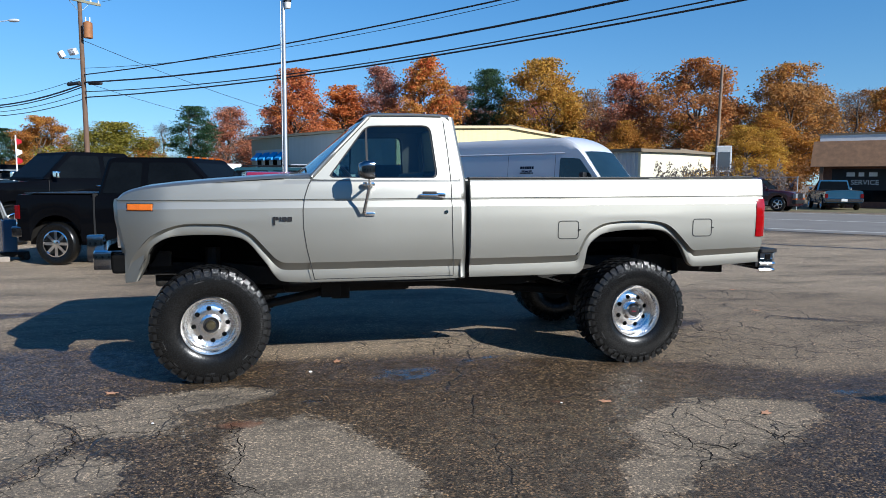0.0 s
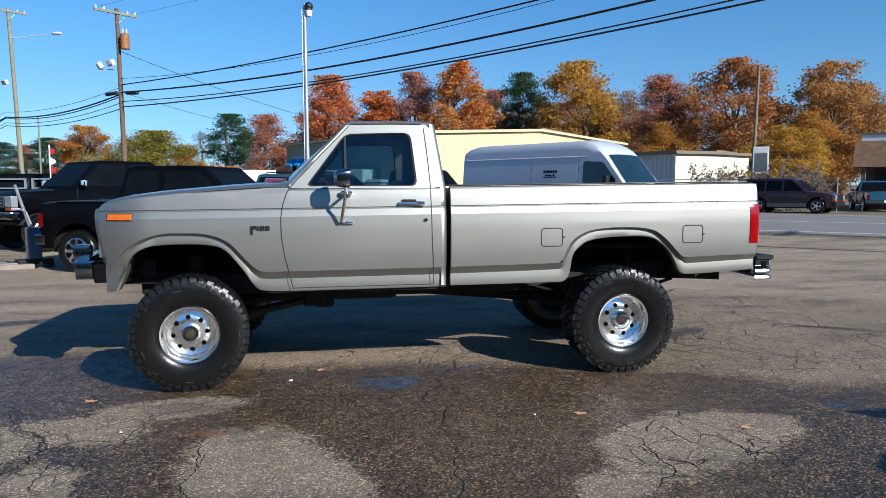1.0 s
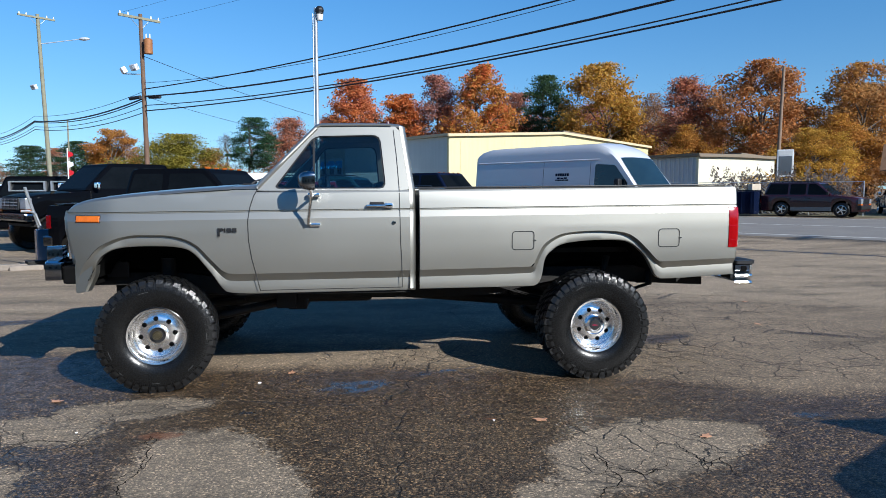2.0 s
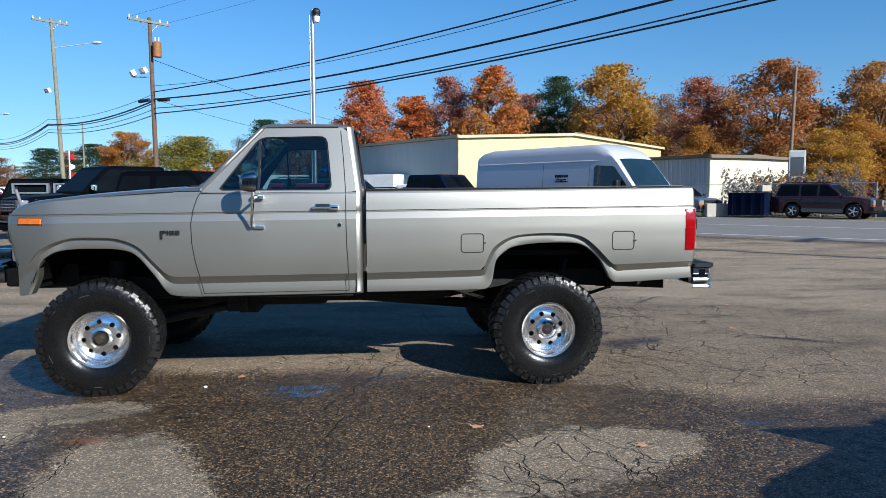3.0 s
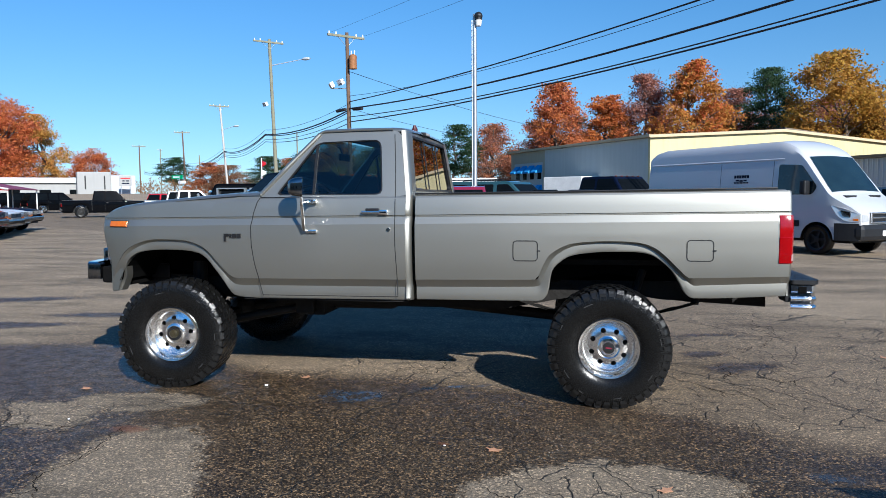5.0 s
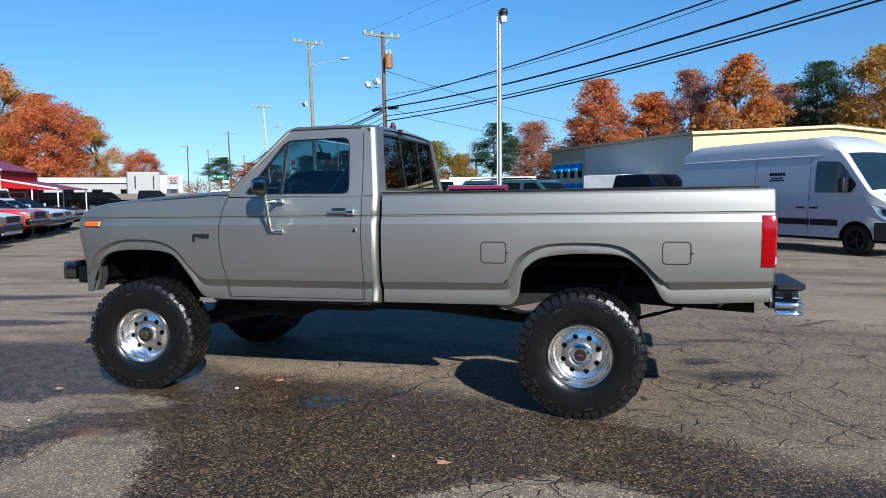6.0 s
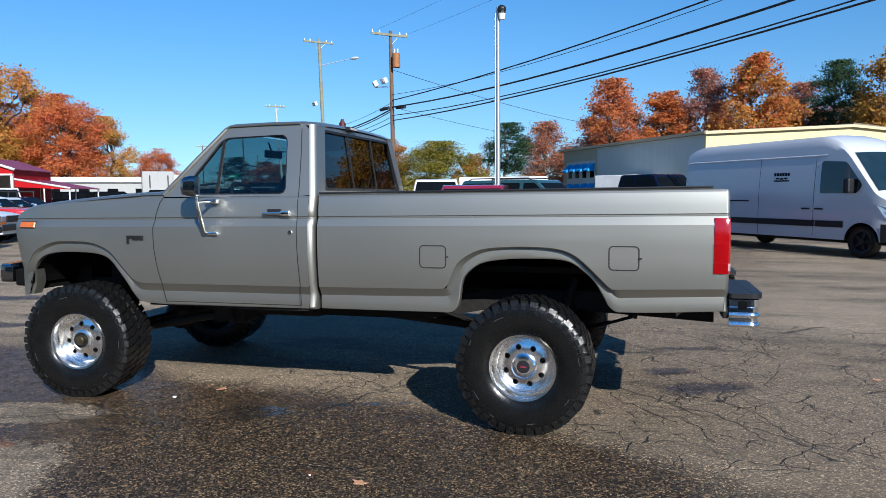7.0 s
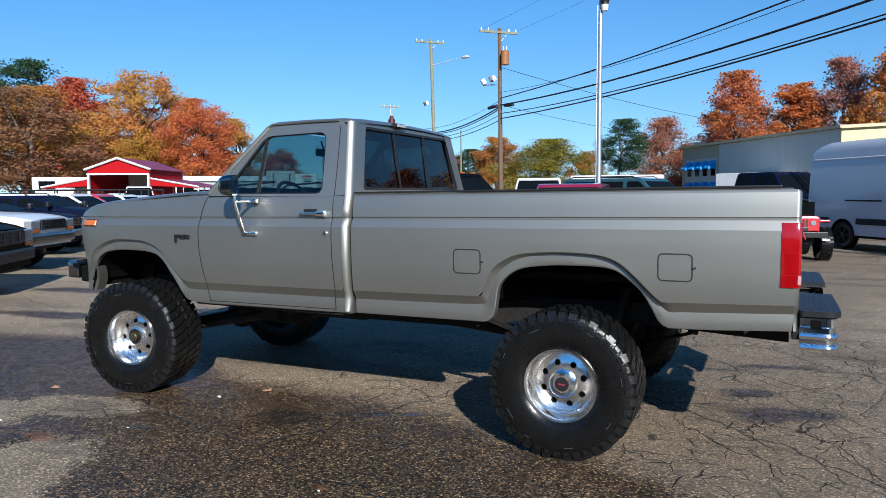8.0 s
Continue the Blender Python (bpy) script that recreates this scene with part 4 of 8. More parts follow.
        handle = part("door_handle", bm, M_CHROME, T, "chrome door handle", smooth=40)
        bm = bmesh.new()
        box(bm, 1.628, 1.735, min(ya, side_y(1.7, 1.38, s, 0.010)), max(ya, side_y(1.7, 1.38, s, 0.010)), 1.382, 1.402, 0.006)
        part("handle_recess", bm, M_BLACKPL, handle)
        part("door_lock", new_tube((1.807, s * 0.99, 1.245), (1.807, s * 1.012, 1.245), 0.014, seg=14), M_CHROME, T)
        # window frame of the cab side
        outer = [(0.78, 1.488), (1.0, 1.722), (1.215, 1.955), (1.245, 1.975), (1.50, 1.982), (1.78, 1.984), (1.862, 1.980), (1.895, 1.73), (1.93, 1.488), (1.60, 1.488), (1.20, 1.488), (0.95, 1.488)]
        inner = round_poly([(0.905, 1.502), (1.205, 1.905), (1.712, 1.918), (1.752, 1.502)], [0.035, 0.06, 0.06, 0.05], 8)
        inner = resample(inner, 72, closed=True)
        c = np.array([1.40, 1.70])

        def ray_out(p):
            d = p - c
            best = None
            O = [np.array(q) for q in outer]
            for a, b in zip(O, O[1:] + O[:1]):
                M2 = np.array([d, a - b]).T
                if abs(np.linalg.det(M2)) < 1e-9:
                    continue
                t, u = np.linalg.solve(M2, a - c)
                if t > 0 and -1e-6 <= u <= 1 + 1e-6 and (best is None or t > best):
                    best = t
            return c + d * best
        oo = [ray_out(p) for p in inner]
        bm = bmesh.new()
        frame_panel(bm, oo, inner, lambda x, z: (x, s * cab_half(z), z), lambda x, z: (x, s * (cab_half(z) - 0.045), z))
        part("cab_side_frame", bm, M_SILVER, T, smooth=30)
        seal = [c + (p - c) * 0.965 for p in inner]
        bm = bmesh.new()
        frame_panel(bm, inner, seal, lambda x, z: (x, s * (cab_half(z) - 0.010), z), lambda x, z: (x, s * (cab_half(z) - 0.03), z))
        box(bm, 1.196, 1.212, min(s * 0.84, s * 0.94), max(s * 0.84, s * 0.94), 1.505, 1.512)
        loft(bm, [[(x, s * (cab_half(z) - q), z) for x, q in ((1.198, 0.03), (1.198, 0.008), (1.214, 0.008), (1.214, 0.03))] for z in (1.50, 1.91)])
        part("window_seal", bm, M_BLACKPL, T, "black rubber window seal")
        for name, pts in (("vent_glass", [(0.92, 1.505), (1.20, 1.505), (1.20, 1.89)]), ("door_glass", [(1.21, 1.505), (1.745, 1.505), (1.708, 1.912), (1.21, 1.905)])):
            bm = bmesh.new()
            panel(bm, pts, lambda x, z: (x, s * (cab_half(z) - 0.02), z))
            part(name, bm, M_GLASS, T, "lightly tinted side glass").visible_shadow = False
        # drip rail over the door
        bm = bmesh.new()
        pipe(bm, [(0.80, s * 0.958, 1.515), (1.21, s * 0.812, 1.964), (1.25, s * 0.806, 1.986), (1.55, s * 0.806, 1.993), (1.80, s * 0.806, 1.993)], 0.008, 6)
        part("drip_rail", bm, M_SILVER, T)
        # rounded rear corner of the cab
        bm = bmesh.new()
        rings = []
        for z in (0.72, 0.735, 0.81, 0.85, 0.90, 1.10, 1.29, 1.338, 1.345, 1.352, 1.40, 1.49, 1.60, 1.75, 1.90, 1.96, 1.985):
            hw = (HALF_W + flank_d(z)) if z < 1.49 else cab_half(z)
            if 0.80 < z < 0.86:
                hw -= 0.016
            xe = 1.93 if z < 1.49 else 1.93 - (z - 1.49) * 0.137
            rings.append([(xe + 0.045 * math.sin(a), s * (hw - 0.045 + 0.045 * math.cos(a)), z) for a in np.linspace(0, math.pi / 2, 6)] + [(xe + 0.045, s * (hw - 0.16), z)])
        loft(bm, rings)
        part("cab_corner", bm, M_SILVER, T, smooth=35)
        # wheel wells, their deep shade put into a near-black colour
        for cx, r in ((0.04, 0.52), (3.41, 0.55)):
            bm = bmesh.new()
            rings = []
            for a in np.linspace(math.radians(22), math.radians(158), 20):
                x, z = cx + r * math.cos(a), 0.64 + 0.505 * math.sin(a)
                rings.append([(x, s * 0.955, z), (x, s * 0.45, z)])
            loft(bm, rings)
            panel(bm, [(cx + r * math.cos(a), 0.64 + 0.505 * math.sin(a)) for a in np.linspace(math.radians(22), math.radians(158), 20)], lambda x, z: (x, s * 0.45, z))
            part("wheel_well", bm, M_SHADEBLACK, T)

    # hood and cowl
    bm = bmesh.new()
    rings = []
    for x in (-0.612, -0.606, -0.598, -0.585, -0.57, -0.55, -0.52, -0.47, -0.40, -0.2, 0.0, 0.28, 0.52, 0.60):
        t = fender_top(x)
        w = HALF_W - 0.030 - nose(x + 0.05 * min(1.0, max(0.0, (-0.2 - x) / 0.385)) ** 1.6)
        drop = 0.0
        half = [(w, t - 0.022), (w - 0.012, t - 0.010), (w - 0.035, t - 0.001 - drop), (w - 0.08, t + 0.004 - drop), (0.62, t + 0.012 - drop), (0.58, t + 0.017 - drop), (0.25, t + 0.020 - drop)]
        rings.append([(x, -y, z) for y, z in half] + [(x, 0, t + 0.021 - drop)] + [(x, y, z) for y, z in reversed(half)])
    loft(bm, rings, cap0=False)
    part("hood", bm, M_SILVER, T, smooth=30)
    bm = bmesh.new()
    rings = []
    for x, e in ((0.60, 0.0), (0.70, 0.004), (0.80, 0.012)):
        t = fender_top(x)
        half = [(0.960, t - 0.02), (0.945, t - 0.006), (0.90, t + e), (0.6, t + 0.012 + e), (0.3, t + 0.020 + e)]
        rings.append([(x, -y, z) for y, z in half] + [(x, 0, t + 0.022)] + [(x, y, z) for y, z in reversed(half)])
    loft(bm, rings)
    part("cowl", bm, M_SILVER, T, smooth=30)
    for y in (-0.55, -0.42, -0.29, 0.1, 0.25, 0.4):
        part("cowl_vent", new_box(0.63, 0.69, y - 0.05, y + 0.05, 1.535, 1.546), M_BLACKPL, T)
    # nose panel, grille, lamps
    bm = bmesh.new()
    loft(bm, [[(-0.575, y, z) for y in (-0.86, -0.4, 0.4, 0.86)] for z in (0.98, 1.15, 1.34)])
    part("nose_panel", bm, M_BLACKPL, T)
    for s in (-1, 1):
        bm = bmesh.new()
        rings = []
        for z in (0.752, 0.80, 0.95, 1.05, 1.20, 1.288, 1.32, 1.337):
            w = abs(side_y(-0.535, z, s))
            rings.append([(-0.535, s * w, z), (-0.556, s * (w - 0.016), z), (-0.570, s * (w - 0.040), z), (-0.575, s * (w - 0.075), z), (-0.575, s * 0.70, z)] if z < 1.33 else
                         [(-0.535, s * w, z + 0.012), (-0.552, s * (w - 0.016), z + 0.006), (-0.563, s * (w - 0.040), z), (-0.566, s * (w - 0.075), z), (-0.566, s * 0.70, z)])
        rings = [[(x + lean(z), y, z) for x, y, z in r] for r in rings]
        loft(bm, rings[2:])
        part("nose_corner", bm, M_SILVER, T, smooth=40)
    grille = part("grille", new_box(-0.590, -0.572, -0.60, 0.60, 1.02, 1.31, bevel=0.01), M_BLACKPL, T, "black grille with chrome surround")
    for k in range(7):
        part("grille_bar", new_box(-0.598, -0.588, -0.58, 0.58, 1.05 + k * 0.038, 1.060 + k * 0.038), M_CHROME, grille)
    bm = bmesh.new()
    for a in ((-0.60, -0.572, -0.87, 0.87, 1.305, 1.328), (-0.60, -0.572, -0.87, 0.87, 0.985, 1.010), (-0.60, -0.572, -0.875, -0.853, 1.0, 1.31), (-0.60, -0.572, 0.853, 0.875, 1.0, 1.31)):
        box(bm, *a, bevel=0.006)
    part("grille_surround", bm, M_CHROME, grille)
    for s in (-1, 1):
        part("headlamp", new_box(-0.594, -0.572, min(s * 0.64, s * 0.86), max(s * 0.64, s * 0.86), 1.08, 1.27, bevel=0.012), M_CLEAR, T)
    # bowed chrome front bumper with a black end face
    bm = bmesh.new()
    rings = []
    for y in (-0.93, -0.92, -0.75, -0.4, 0.0, 0.4, 0.75, 0.92, 0.93):
        x = -0.752 - 0.13 * (1 - (y / 0.93) ** 2)
        e = 0.0 if abs(y) < 0.925 else 0.012
        rings.append([(x + 0.10, y, 0.975 - e), (x + 0.012, y, 0.975 - e), (x + e, y, 0.955), (x + e, y, 0.865), (x + 0.012, y, 0.843 + e), (x + 0.10, y, 0.843 + e)])
    loft(bm, rings)
    fb = part("front_bumper", bm, M_CHROME, T, "bowed chrome front bumper", smooth=30)
    for s in (-1, 1):
        part("bumper_end", new_box(-0.751, -0.632, min(s * 0.932, s * 0.86), max(s * 0.932, s * 0.86), 0.832, 0.963, bevel=0.010), M_DARKCHROME, fb, "dark chrome bumper end", smooth=40)
        # near-black block stands for the shaded gap between bumper and fender
        part("end_rubber", new_box(-0.640, -0.52, min(s * 0.905, s * 0.78), max(s * 0.905, s * 0.78), 0.80, 0.935, bevel=0.02), M_SHADEBLACK, fb)
        part("bumper_guard", new_box(-0.905, -0.78, min(s * 0.52, s * 0.42), max(s * 0.52, s * 0.42), 0.85, 1.055, bevel=0.016), M_DARKCHROME, fb, "upright chrome bumper guard", smooth=40)
        # near-black liner plate, added to close the view to the far side
        part("splash_plate", new_box(-0.49, -0.475, min(s * 0.40, s * 0.925), max(s * 0.40, s * 0.925), 0.77, 1.02), M_SHADEBLACK, T)
        part("bumper_bracket", new_box(-0.80, -0.30, min(s * 0.35, s * 0.47), max(s * 0.35, s * 0.47), 0.80, 0.92), M_BLACKPL, fb)
    # windshield with wipers
    bm = bmesh.new()
    rings = []
    for k in range(7):
        t = k / 6
        z = 1.535 + t * (1.957 - 1.535)
        xb = 0.80 + t * (1.225 - 0.80)
        hw = (0.94 - 0.148 * t)
        rings.append([(xb - (1 - (y / 1.0) ** 2) * 0.13 * (1 - 0.45 * t), y * hw, z) for y in np.linspace(-1, 1, 11)])
    loft(bm, rings)
    part("windshield", bm, M_GLASS, T, "lightly tinted windshield", smooth=60).visible_shadow = False
    bm = bmesh.new()
    pipe(bm, [(0.70, -0.62, 1.54), (0.73, -0.60, 1.565), (0.785, -0.20, 1.60)], 0.008, 6)
    part("wiper", bm, M_BLACKPL, T)
    bm = bmesh.new()
    pipe(bm, [(0.67, 0.05, 1.55), (0.72, 0.05, 1.575), (0.78, 0.45, 1.60)], 0.008, 6)
    part("wiper", bm, M_BLACKPL, T)
    # roof
    bm = bmesh.new()
    rings = []
    for x, dz, q in ((1.195, -0.035, -0.012), (1.215, -0.012, -0.002), (1.26, 0.0, 0.0), (1.55, 0.004, 0.0), (1.80, 0.002, 0.0), (1.862, -0.004, -0.004), (1.895, -0.016, -0.02), (1.912, -0.035, -0.04)):
        half = [(0.800 + q, 1.978 + dz * 0.4), (0.790 + q, 1.994 + dz * 0.8), (0.755 + q, 2.008 + dz), (0.60, 2.018 + dz), (0.3, 2.026 + dz)]
        rings.append([(x, -y, z) for y, z in half] + [(x, 0, 2.028 + dz)] + [(x, y, z) for y, z in reversed(half)])
    loft(bm, rings)
    part("roof", bm, M_SILVER, T, smooth=40)
    # cab back with its window
    outer = round_poly([(-0.905, 1.40), (0.905, 1.40), (0.745, 1.985), (-0.745, 1.985)], 0.02, 8)
    inner = round_poly([(-0.785, 1.525), (0.785, 1.525), (0.700, 1.958), (-0.700, 1.958)], 0.06, 8)

    def back_x(y, z):
        return 1.975 - max(0.0, z - 1.49) * 0.137 - 0.012 * (y / 0.8) ** 2
    bm = bmesh.new()
    frame_panel(bm, outer, inner, lambda y, z: (back_x(y, z), y, z), lambda y, z: (back_x(y, z) - 0.04, y, z))
    box(bm, 1.93, 1.972, -0.87, 0.87, 0.75, 1.41)
    part("cab_back", bm, M_SILVER, T, smooth=30)
    seal = [(y * 0.957, 1.742 + (z - 1.742) * 0.92) for y, z in inner]
    bm = bmesh.new()
    frame_panel(bm, inner, seal, lambda y, z: (back_x(y, z) + 0.006, y, z), lambda y, z: (back_x(y, z) - 0.02, y, z))
    for y in (-0.24, 0.24):
        loft(bm, [[(back_x(y, z) - q, y + e, z) for e, q in ((-0.007, 0.012), (-0.007, 0.004), (0.007, 0.004), (0.007, 0.012))] for z in (1.535, 1.95)])
    part("rear_window_seal", bm, M_BLACKPL, T, "black sliding rear window frame")
    bm = bmesh.new()
    panel(bm, inner, lambda y, z: (back_x(y, z) - 0.012, y, z))
    part("rear_glass", bm, M_REARGLASS, T, "dark tinted rear glass").visible_shadow = False
    lamp = part("cargo_lamp", new_box(1.880, 1.938, -0.26, -0.10, 1.980, 2.014, bevel=0.012), M_BLACKPL, T, smooth=40)
    part("lens", new_box(1.932, 1.942, -0.245, -0.115, 1.987, 2.007, bevel=0.004), M_CLEAR, lamp)
    bm = new_tube((1.80, -0.08, 2.02), (1.80, -0.08, 2.062), 0.026, seg=16)
    tube(bm, (1.80, -0.08, 2.062), (1.80, -0.08, 2.090), 0.020, 0.012, seg=12)
    part("roof_antenna_mount", bm, simple("dark_maroon_plastic", (0.05, 0.008, 0.010), 0.4), T, "dark maroon antenna mount")
    # bed floor, front wall, tailgate
    bm = new_box(2.01, 4.50, -0.56, 0.56, 0.96, 1.0)
    for a, b in ((2.01, 2.86), (3.96, 4.50)):
        for c, d in ((-0.874, -0.56), (0.56, 0.874)):
            box(bm, a, b, c, d, 0.96, 1.0)
    part("bed_floor", bm, M_UNDER, T)
    part("bed_front_wall", new_box(2.005, 2.04, -0.945, 0.945, 0.76, 1.488), M_SILVER, T)
    bm = new_box(4.50, 4.572, -0.82, 0.82, 0.93, 1.505, bevel=0.012)
    gate = part("tailgate", bm, M_SILVER, T, smooth=40)
    part("gate_handle", new_box(4.574, 4.582, -0.10, 0.10, 1.36, 1.42, bevel=0.003), M_BLACKPL, gate)
    # rear step bumper: two chrome wings with black pads
    for s in (-1, 1):
        bm = bmesh.new()
        prof = [(0.0, 0.885), (0.145, 0.885), (0.155, 0.875), (0.157, 0.835), (0.150, 0.828), (0.146, 0.800), (0.156, 0.795), (0.160, 0.785), (0.156, 0.773), (0.146, 0.768),
                (0.142, 0.745), (0.156, 0.738), (0.160, 0.728), (0.154, 0.716), (0.10, 0.712)]
        turn = [(4.70, y, 1.0, 0.0) for y in (0.26, 0.28, 0.60, 0.898)] + [(4.70, 0.898, math.cos(a), math.sin(a)) for a in np.linspace(0.2, math.pi / 2, 7)] + [(x, 0.898, 0.0, 1.0) for x in (4.66, 4.60, 4.585)]
        rings = [[(cx + (px - 0.10) * ca if ca == 1.0 else cx + max(px - 0.10, -0.02) * ca, s * (cy + max(px - 0.10, -0.02) * sa), pz) for px, pz in prof] for cx, cy, ca, sa in turn]
        loft(bm, rings)
        wing = part("rear_bumper", bm, M_WORNCHROME, T, "ribbed chrome step bumper", smooth=18)
        out = round_poly([(4.582, 0.27), (4.768, 0.27), (4.768, 0.966), (4.582, 0.966)], [0.01, 0.01, 0.075, 0.02], 8)
        bm = bmesh.new()
        panel(bm, out, lambda x, y: (x, s * y, 0.912), lambda x, y: (x, s * y, 0.884))
        pad = part("step_pad", bm, M_BLACKPL, wing, "black ribbed step pad")
        for k in range(5):
            part("pad_rib", new_box(4.615 + k * 0.022, 4.624 + k * 0.022, min(s * 0.30, s * 0.90), max(s * 0.30, s * 0.90), 0.911, 0.9135), M_BLACKPL, pad)
        # near-black box stands for the slot's shaded depth
        part("step_slot", new_box(4.632, 4.682, min(s * 0.94, s * 0.9585), max(s * 0.94, s * 0.9585), 0.822, 0.868, bevel=0.003), M_SHADEBLACK, wing, "black step slot")
        part("bumper_mount", new_box(4.40, 4.62, min(s * 0.38, s * 0.50), max(s * 0.38, s * 0.50), 0.74, 0.86), M_UNDER, wing)
        bm = new_box(4.55, 4.62, min(s * 0.78, s * 0.94), max(s * 0.78, s * 0.94), 0.76, 0.88, bevel=0.01)
        part("bumper_end", bm, M_BLACKPL, wing)
    part("bumper_centre", new_box(4.60, 4.70, -0.27, 0.27, 0.72, 0.80, bevel=0.012), M_CHROME, T)
    # chassis
    for s in (-1, 1):
        bm = bmesh.new()
        rings = []
        for x, z in ((-0.62, 0.80), (-0.3, 0.80), (0.5, 0.70), (1.0, 0.66), (2.6, 0.66), (3.0, 0.74), (3.4, 0.82), (3.8, 0.76), (4.55, 0.72)):
            rings.append([(x, s * 0.38, z - 0.07), (x, s * 0.45, z - 0.07), (x, s * 0.45, z + 0.07), (x, s * 0.38, z + 0.07)])
        loft(bm, rings, closed=True, cap0=True, cap1=True)
        part("frame_rail", bm, M_UNDER, T)
        bm = bmesh.new()
        for k, (w, dz) in enumerate(((0.66, 0.0), (0.52, -0.012), (0.38, -0.024), (0.22, -0.036))):
            rings = [[(3.378 + w * u, s * 0.47, 0.55 + dz + 0.12 * u * u * w / 0.66), (3.378 + w * u, s * 0.54, 0.55 + dz + 0.12 * u * u * w / 0.66), (3.378 + w * u, s * 0.54, 0.56 + dz + 0.12 * u * u * w / 0.66), (3.378 + w * u, s * 0.47, 0.56 + dz + 0.12 * u * u * w / 0.66)] for u in np.linspace(-1, 1, 9)]
            loft(bm, rings, closed=True, cap0=True, cap1=True)
        tube(bm, (2.72, s * 0.5, 0.67), (2.70, s * 0.45, 0.75), 0.03)
        tube(bm, (4.04, s * 0.5, 0.67), (4.06, s * 0.45, 0.78), 0.03)
        part("leaf_spring", bm, M_UNDER, T)
        part("shock_absorber", new_tube((3.50, s * 0.62, 0.45), (3.66, s * 0.50, 0.92), 0.03), M_UNDER, T)
        bm = bmesh.new()
        tube(bm, (0.02, s * 0.55, 0.48), (0.02, s * 0.52, 0.95), 0.06, seg=12)
        tube(bm, (0.1, s * 0.55, 0.42), (0.98, s * 0.40, 0.58), 0.035)
        box(bm, 0.86, 1.02, min(s * 0.36, s * 0.50), max(s * 0.36, s * 0.50), 0.52, 0.70, 0.01)
        part("radius_arm", bm, M_UNDER, T)
    bm = bmesh.new()
    tube(bm, (0, -0.80, 0.41), (0, 0.80, 0.41), 0.045, seg=12)
    bmesh.ops.create_uvsphere(bm, u_segments=14, v_segments=10, radius=0.14, matrix=Matrix.Translation((0, 0.28, 0.41)))
    part("front_axle", bm, M_UNDER, T)
    bm = bmesh.new()
    tube(bm, (3.378, -0.80, 0.41), (3.378, 0.80, 0.41), 0.05, seg=12)
    bmesh.ops.create_uvsphere(bm, u_segments=14, v_segments=10, radius=0.16, matrix=Matrix.Translation((3.378, 0.05, 0.41)))
    part("rear_axle", bm, M_UNDER, T)
    part("drive_shaft", new_tube((1.6, 0.1, 0.58), (3.25, 0.05, 0.44), 0.045), M_UNDER, T)
    part("drive_shaft", new_tube((0.1, 0.28, 0.44), (1.3, 0.25, 0.56), 0.035), M_UNDER, T)
    part("gearbox", new_box(0.55, 1.65, -0.22, 0.30, 0.52, 0.80, bevel=0.05), M_UNDER, T)
    part("engine_block", new_box(-0.45, 0.55, -0.36, 0.36, 0.62, 1.2, bevel=0.03), M_UNDER, T)
    part("cross_member", new_box(0.95, 1.10, -0.45, 0.45, 0.50, 0.60, bevel=0.01), M_UNDER, T)
    part("fuel_tank", new_box(3.95, 4.45, -0.40, 0.55, 0.66, 0.84, bevel=0.05), M_UNDER, T)
    part("exhaust_pipe", new_tube((1.2, 0.55, 0.62), (4.0, 0.62, 0.60), 0.035), M_UNDER, T)
    bm = new_box(4.28, 4.50, -0.10, 0.10, 0.66, 0.74, bevel=0.01)
    tube(bm, (4.44, 0, 0.70), (4.68, 0, 0.70), 0.03)
    part("tow_hitch", bm, M_UNDER, T)
    part("cab_floor", new_box(0.62, 1.93, -0.93, 0.93, 0.70, 0.76), M_UNDER, T)
    part("firewall", new_box(0.60, 0.64, -0.93, 0.93, 0.72, 1.50), M_UNDER, T)
    # cab interior
    bm = new_box(1.30, 1.80, -0.72, 0.72, 0.92, 1.12, bevel=0.05)
    box(bm, 1.66, 1.84, -0.72, 0.72, 1.08, 1.56, 0.06)
    part("bench_seat", bm, M_CLOTH, T, smooth=40)
    bm = bmesh.new()
    loft(bm, [[(0.70, y, 1.52), (0.90, y, 1.51), (0.985, y, 1.47), (1.0, y, 1.38), (0.95, y, 1.20)] for y in (-0.88, 0.88)])
    part("dashboard", bm, M_CLOTH, T)
    bm = bmesh.new()
    c0, ax = Vector((1.16, -0.40, 1.435)), Vector((0.80, 0, 0.60))
    q = ax.to_track_quat("Z", "Y").to_matrix()
    ring = [c0 + q @ Vector((0.195 * math.cos(a), 0.195 * math.sin(a), 0)) for a in np.linspace(0, 2 * math.pi, 25)]
    pipe(bm, ring, 0.014, 6)
    for a in (0.5, 2.6, 4.7):
        tube(bm, c0, c0 + q @ Vector((0.19 * math.cos(a), 0.19 * math.sin(a), 0)), 0.012, seg=6)
    tube(bm, c0, c0 - ax * 0.35, 0.03)
    part("steering_wheel", bm, M_BLACKPL, T, "black steering wheel")
    bm = new_box(1.13, 1.155, -0.13, 0.13, 1.80, 1.862, bevel=0.01)
    tube(bm, (1.13, 0, 1.84), (1.10, 0, 1.93), 0.008, seg=6)
    part("rear_view_mirror", bm, M_BLACKPL, T)
    part("headliner", new_box(1.24, 1.86, -0.72, 0.72, 1.955, 1.965), M_CREAMVINYL, T)

    for x in (0.0, 3.378):
        for s in (-1, 1):
            hero_wheel(T, x, s, x < 1)
    return T


build_hero()


# ---- other vehicles ----
VWHEELS = {}


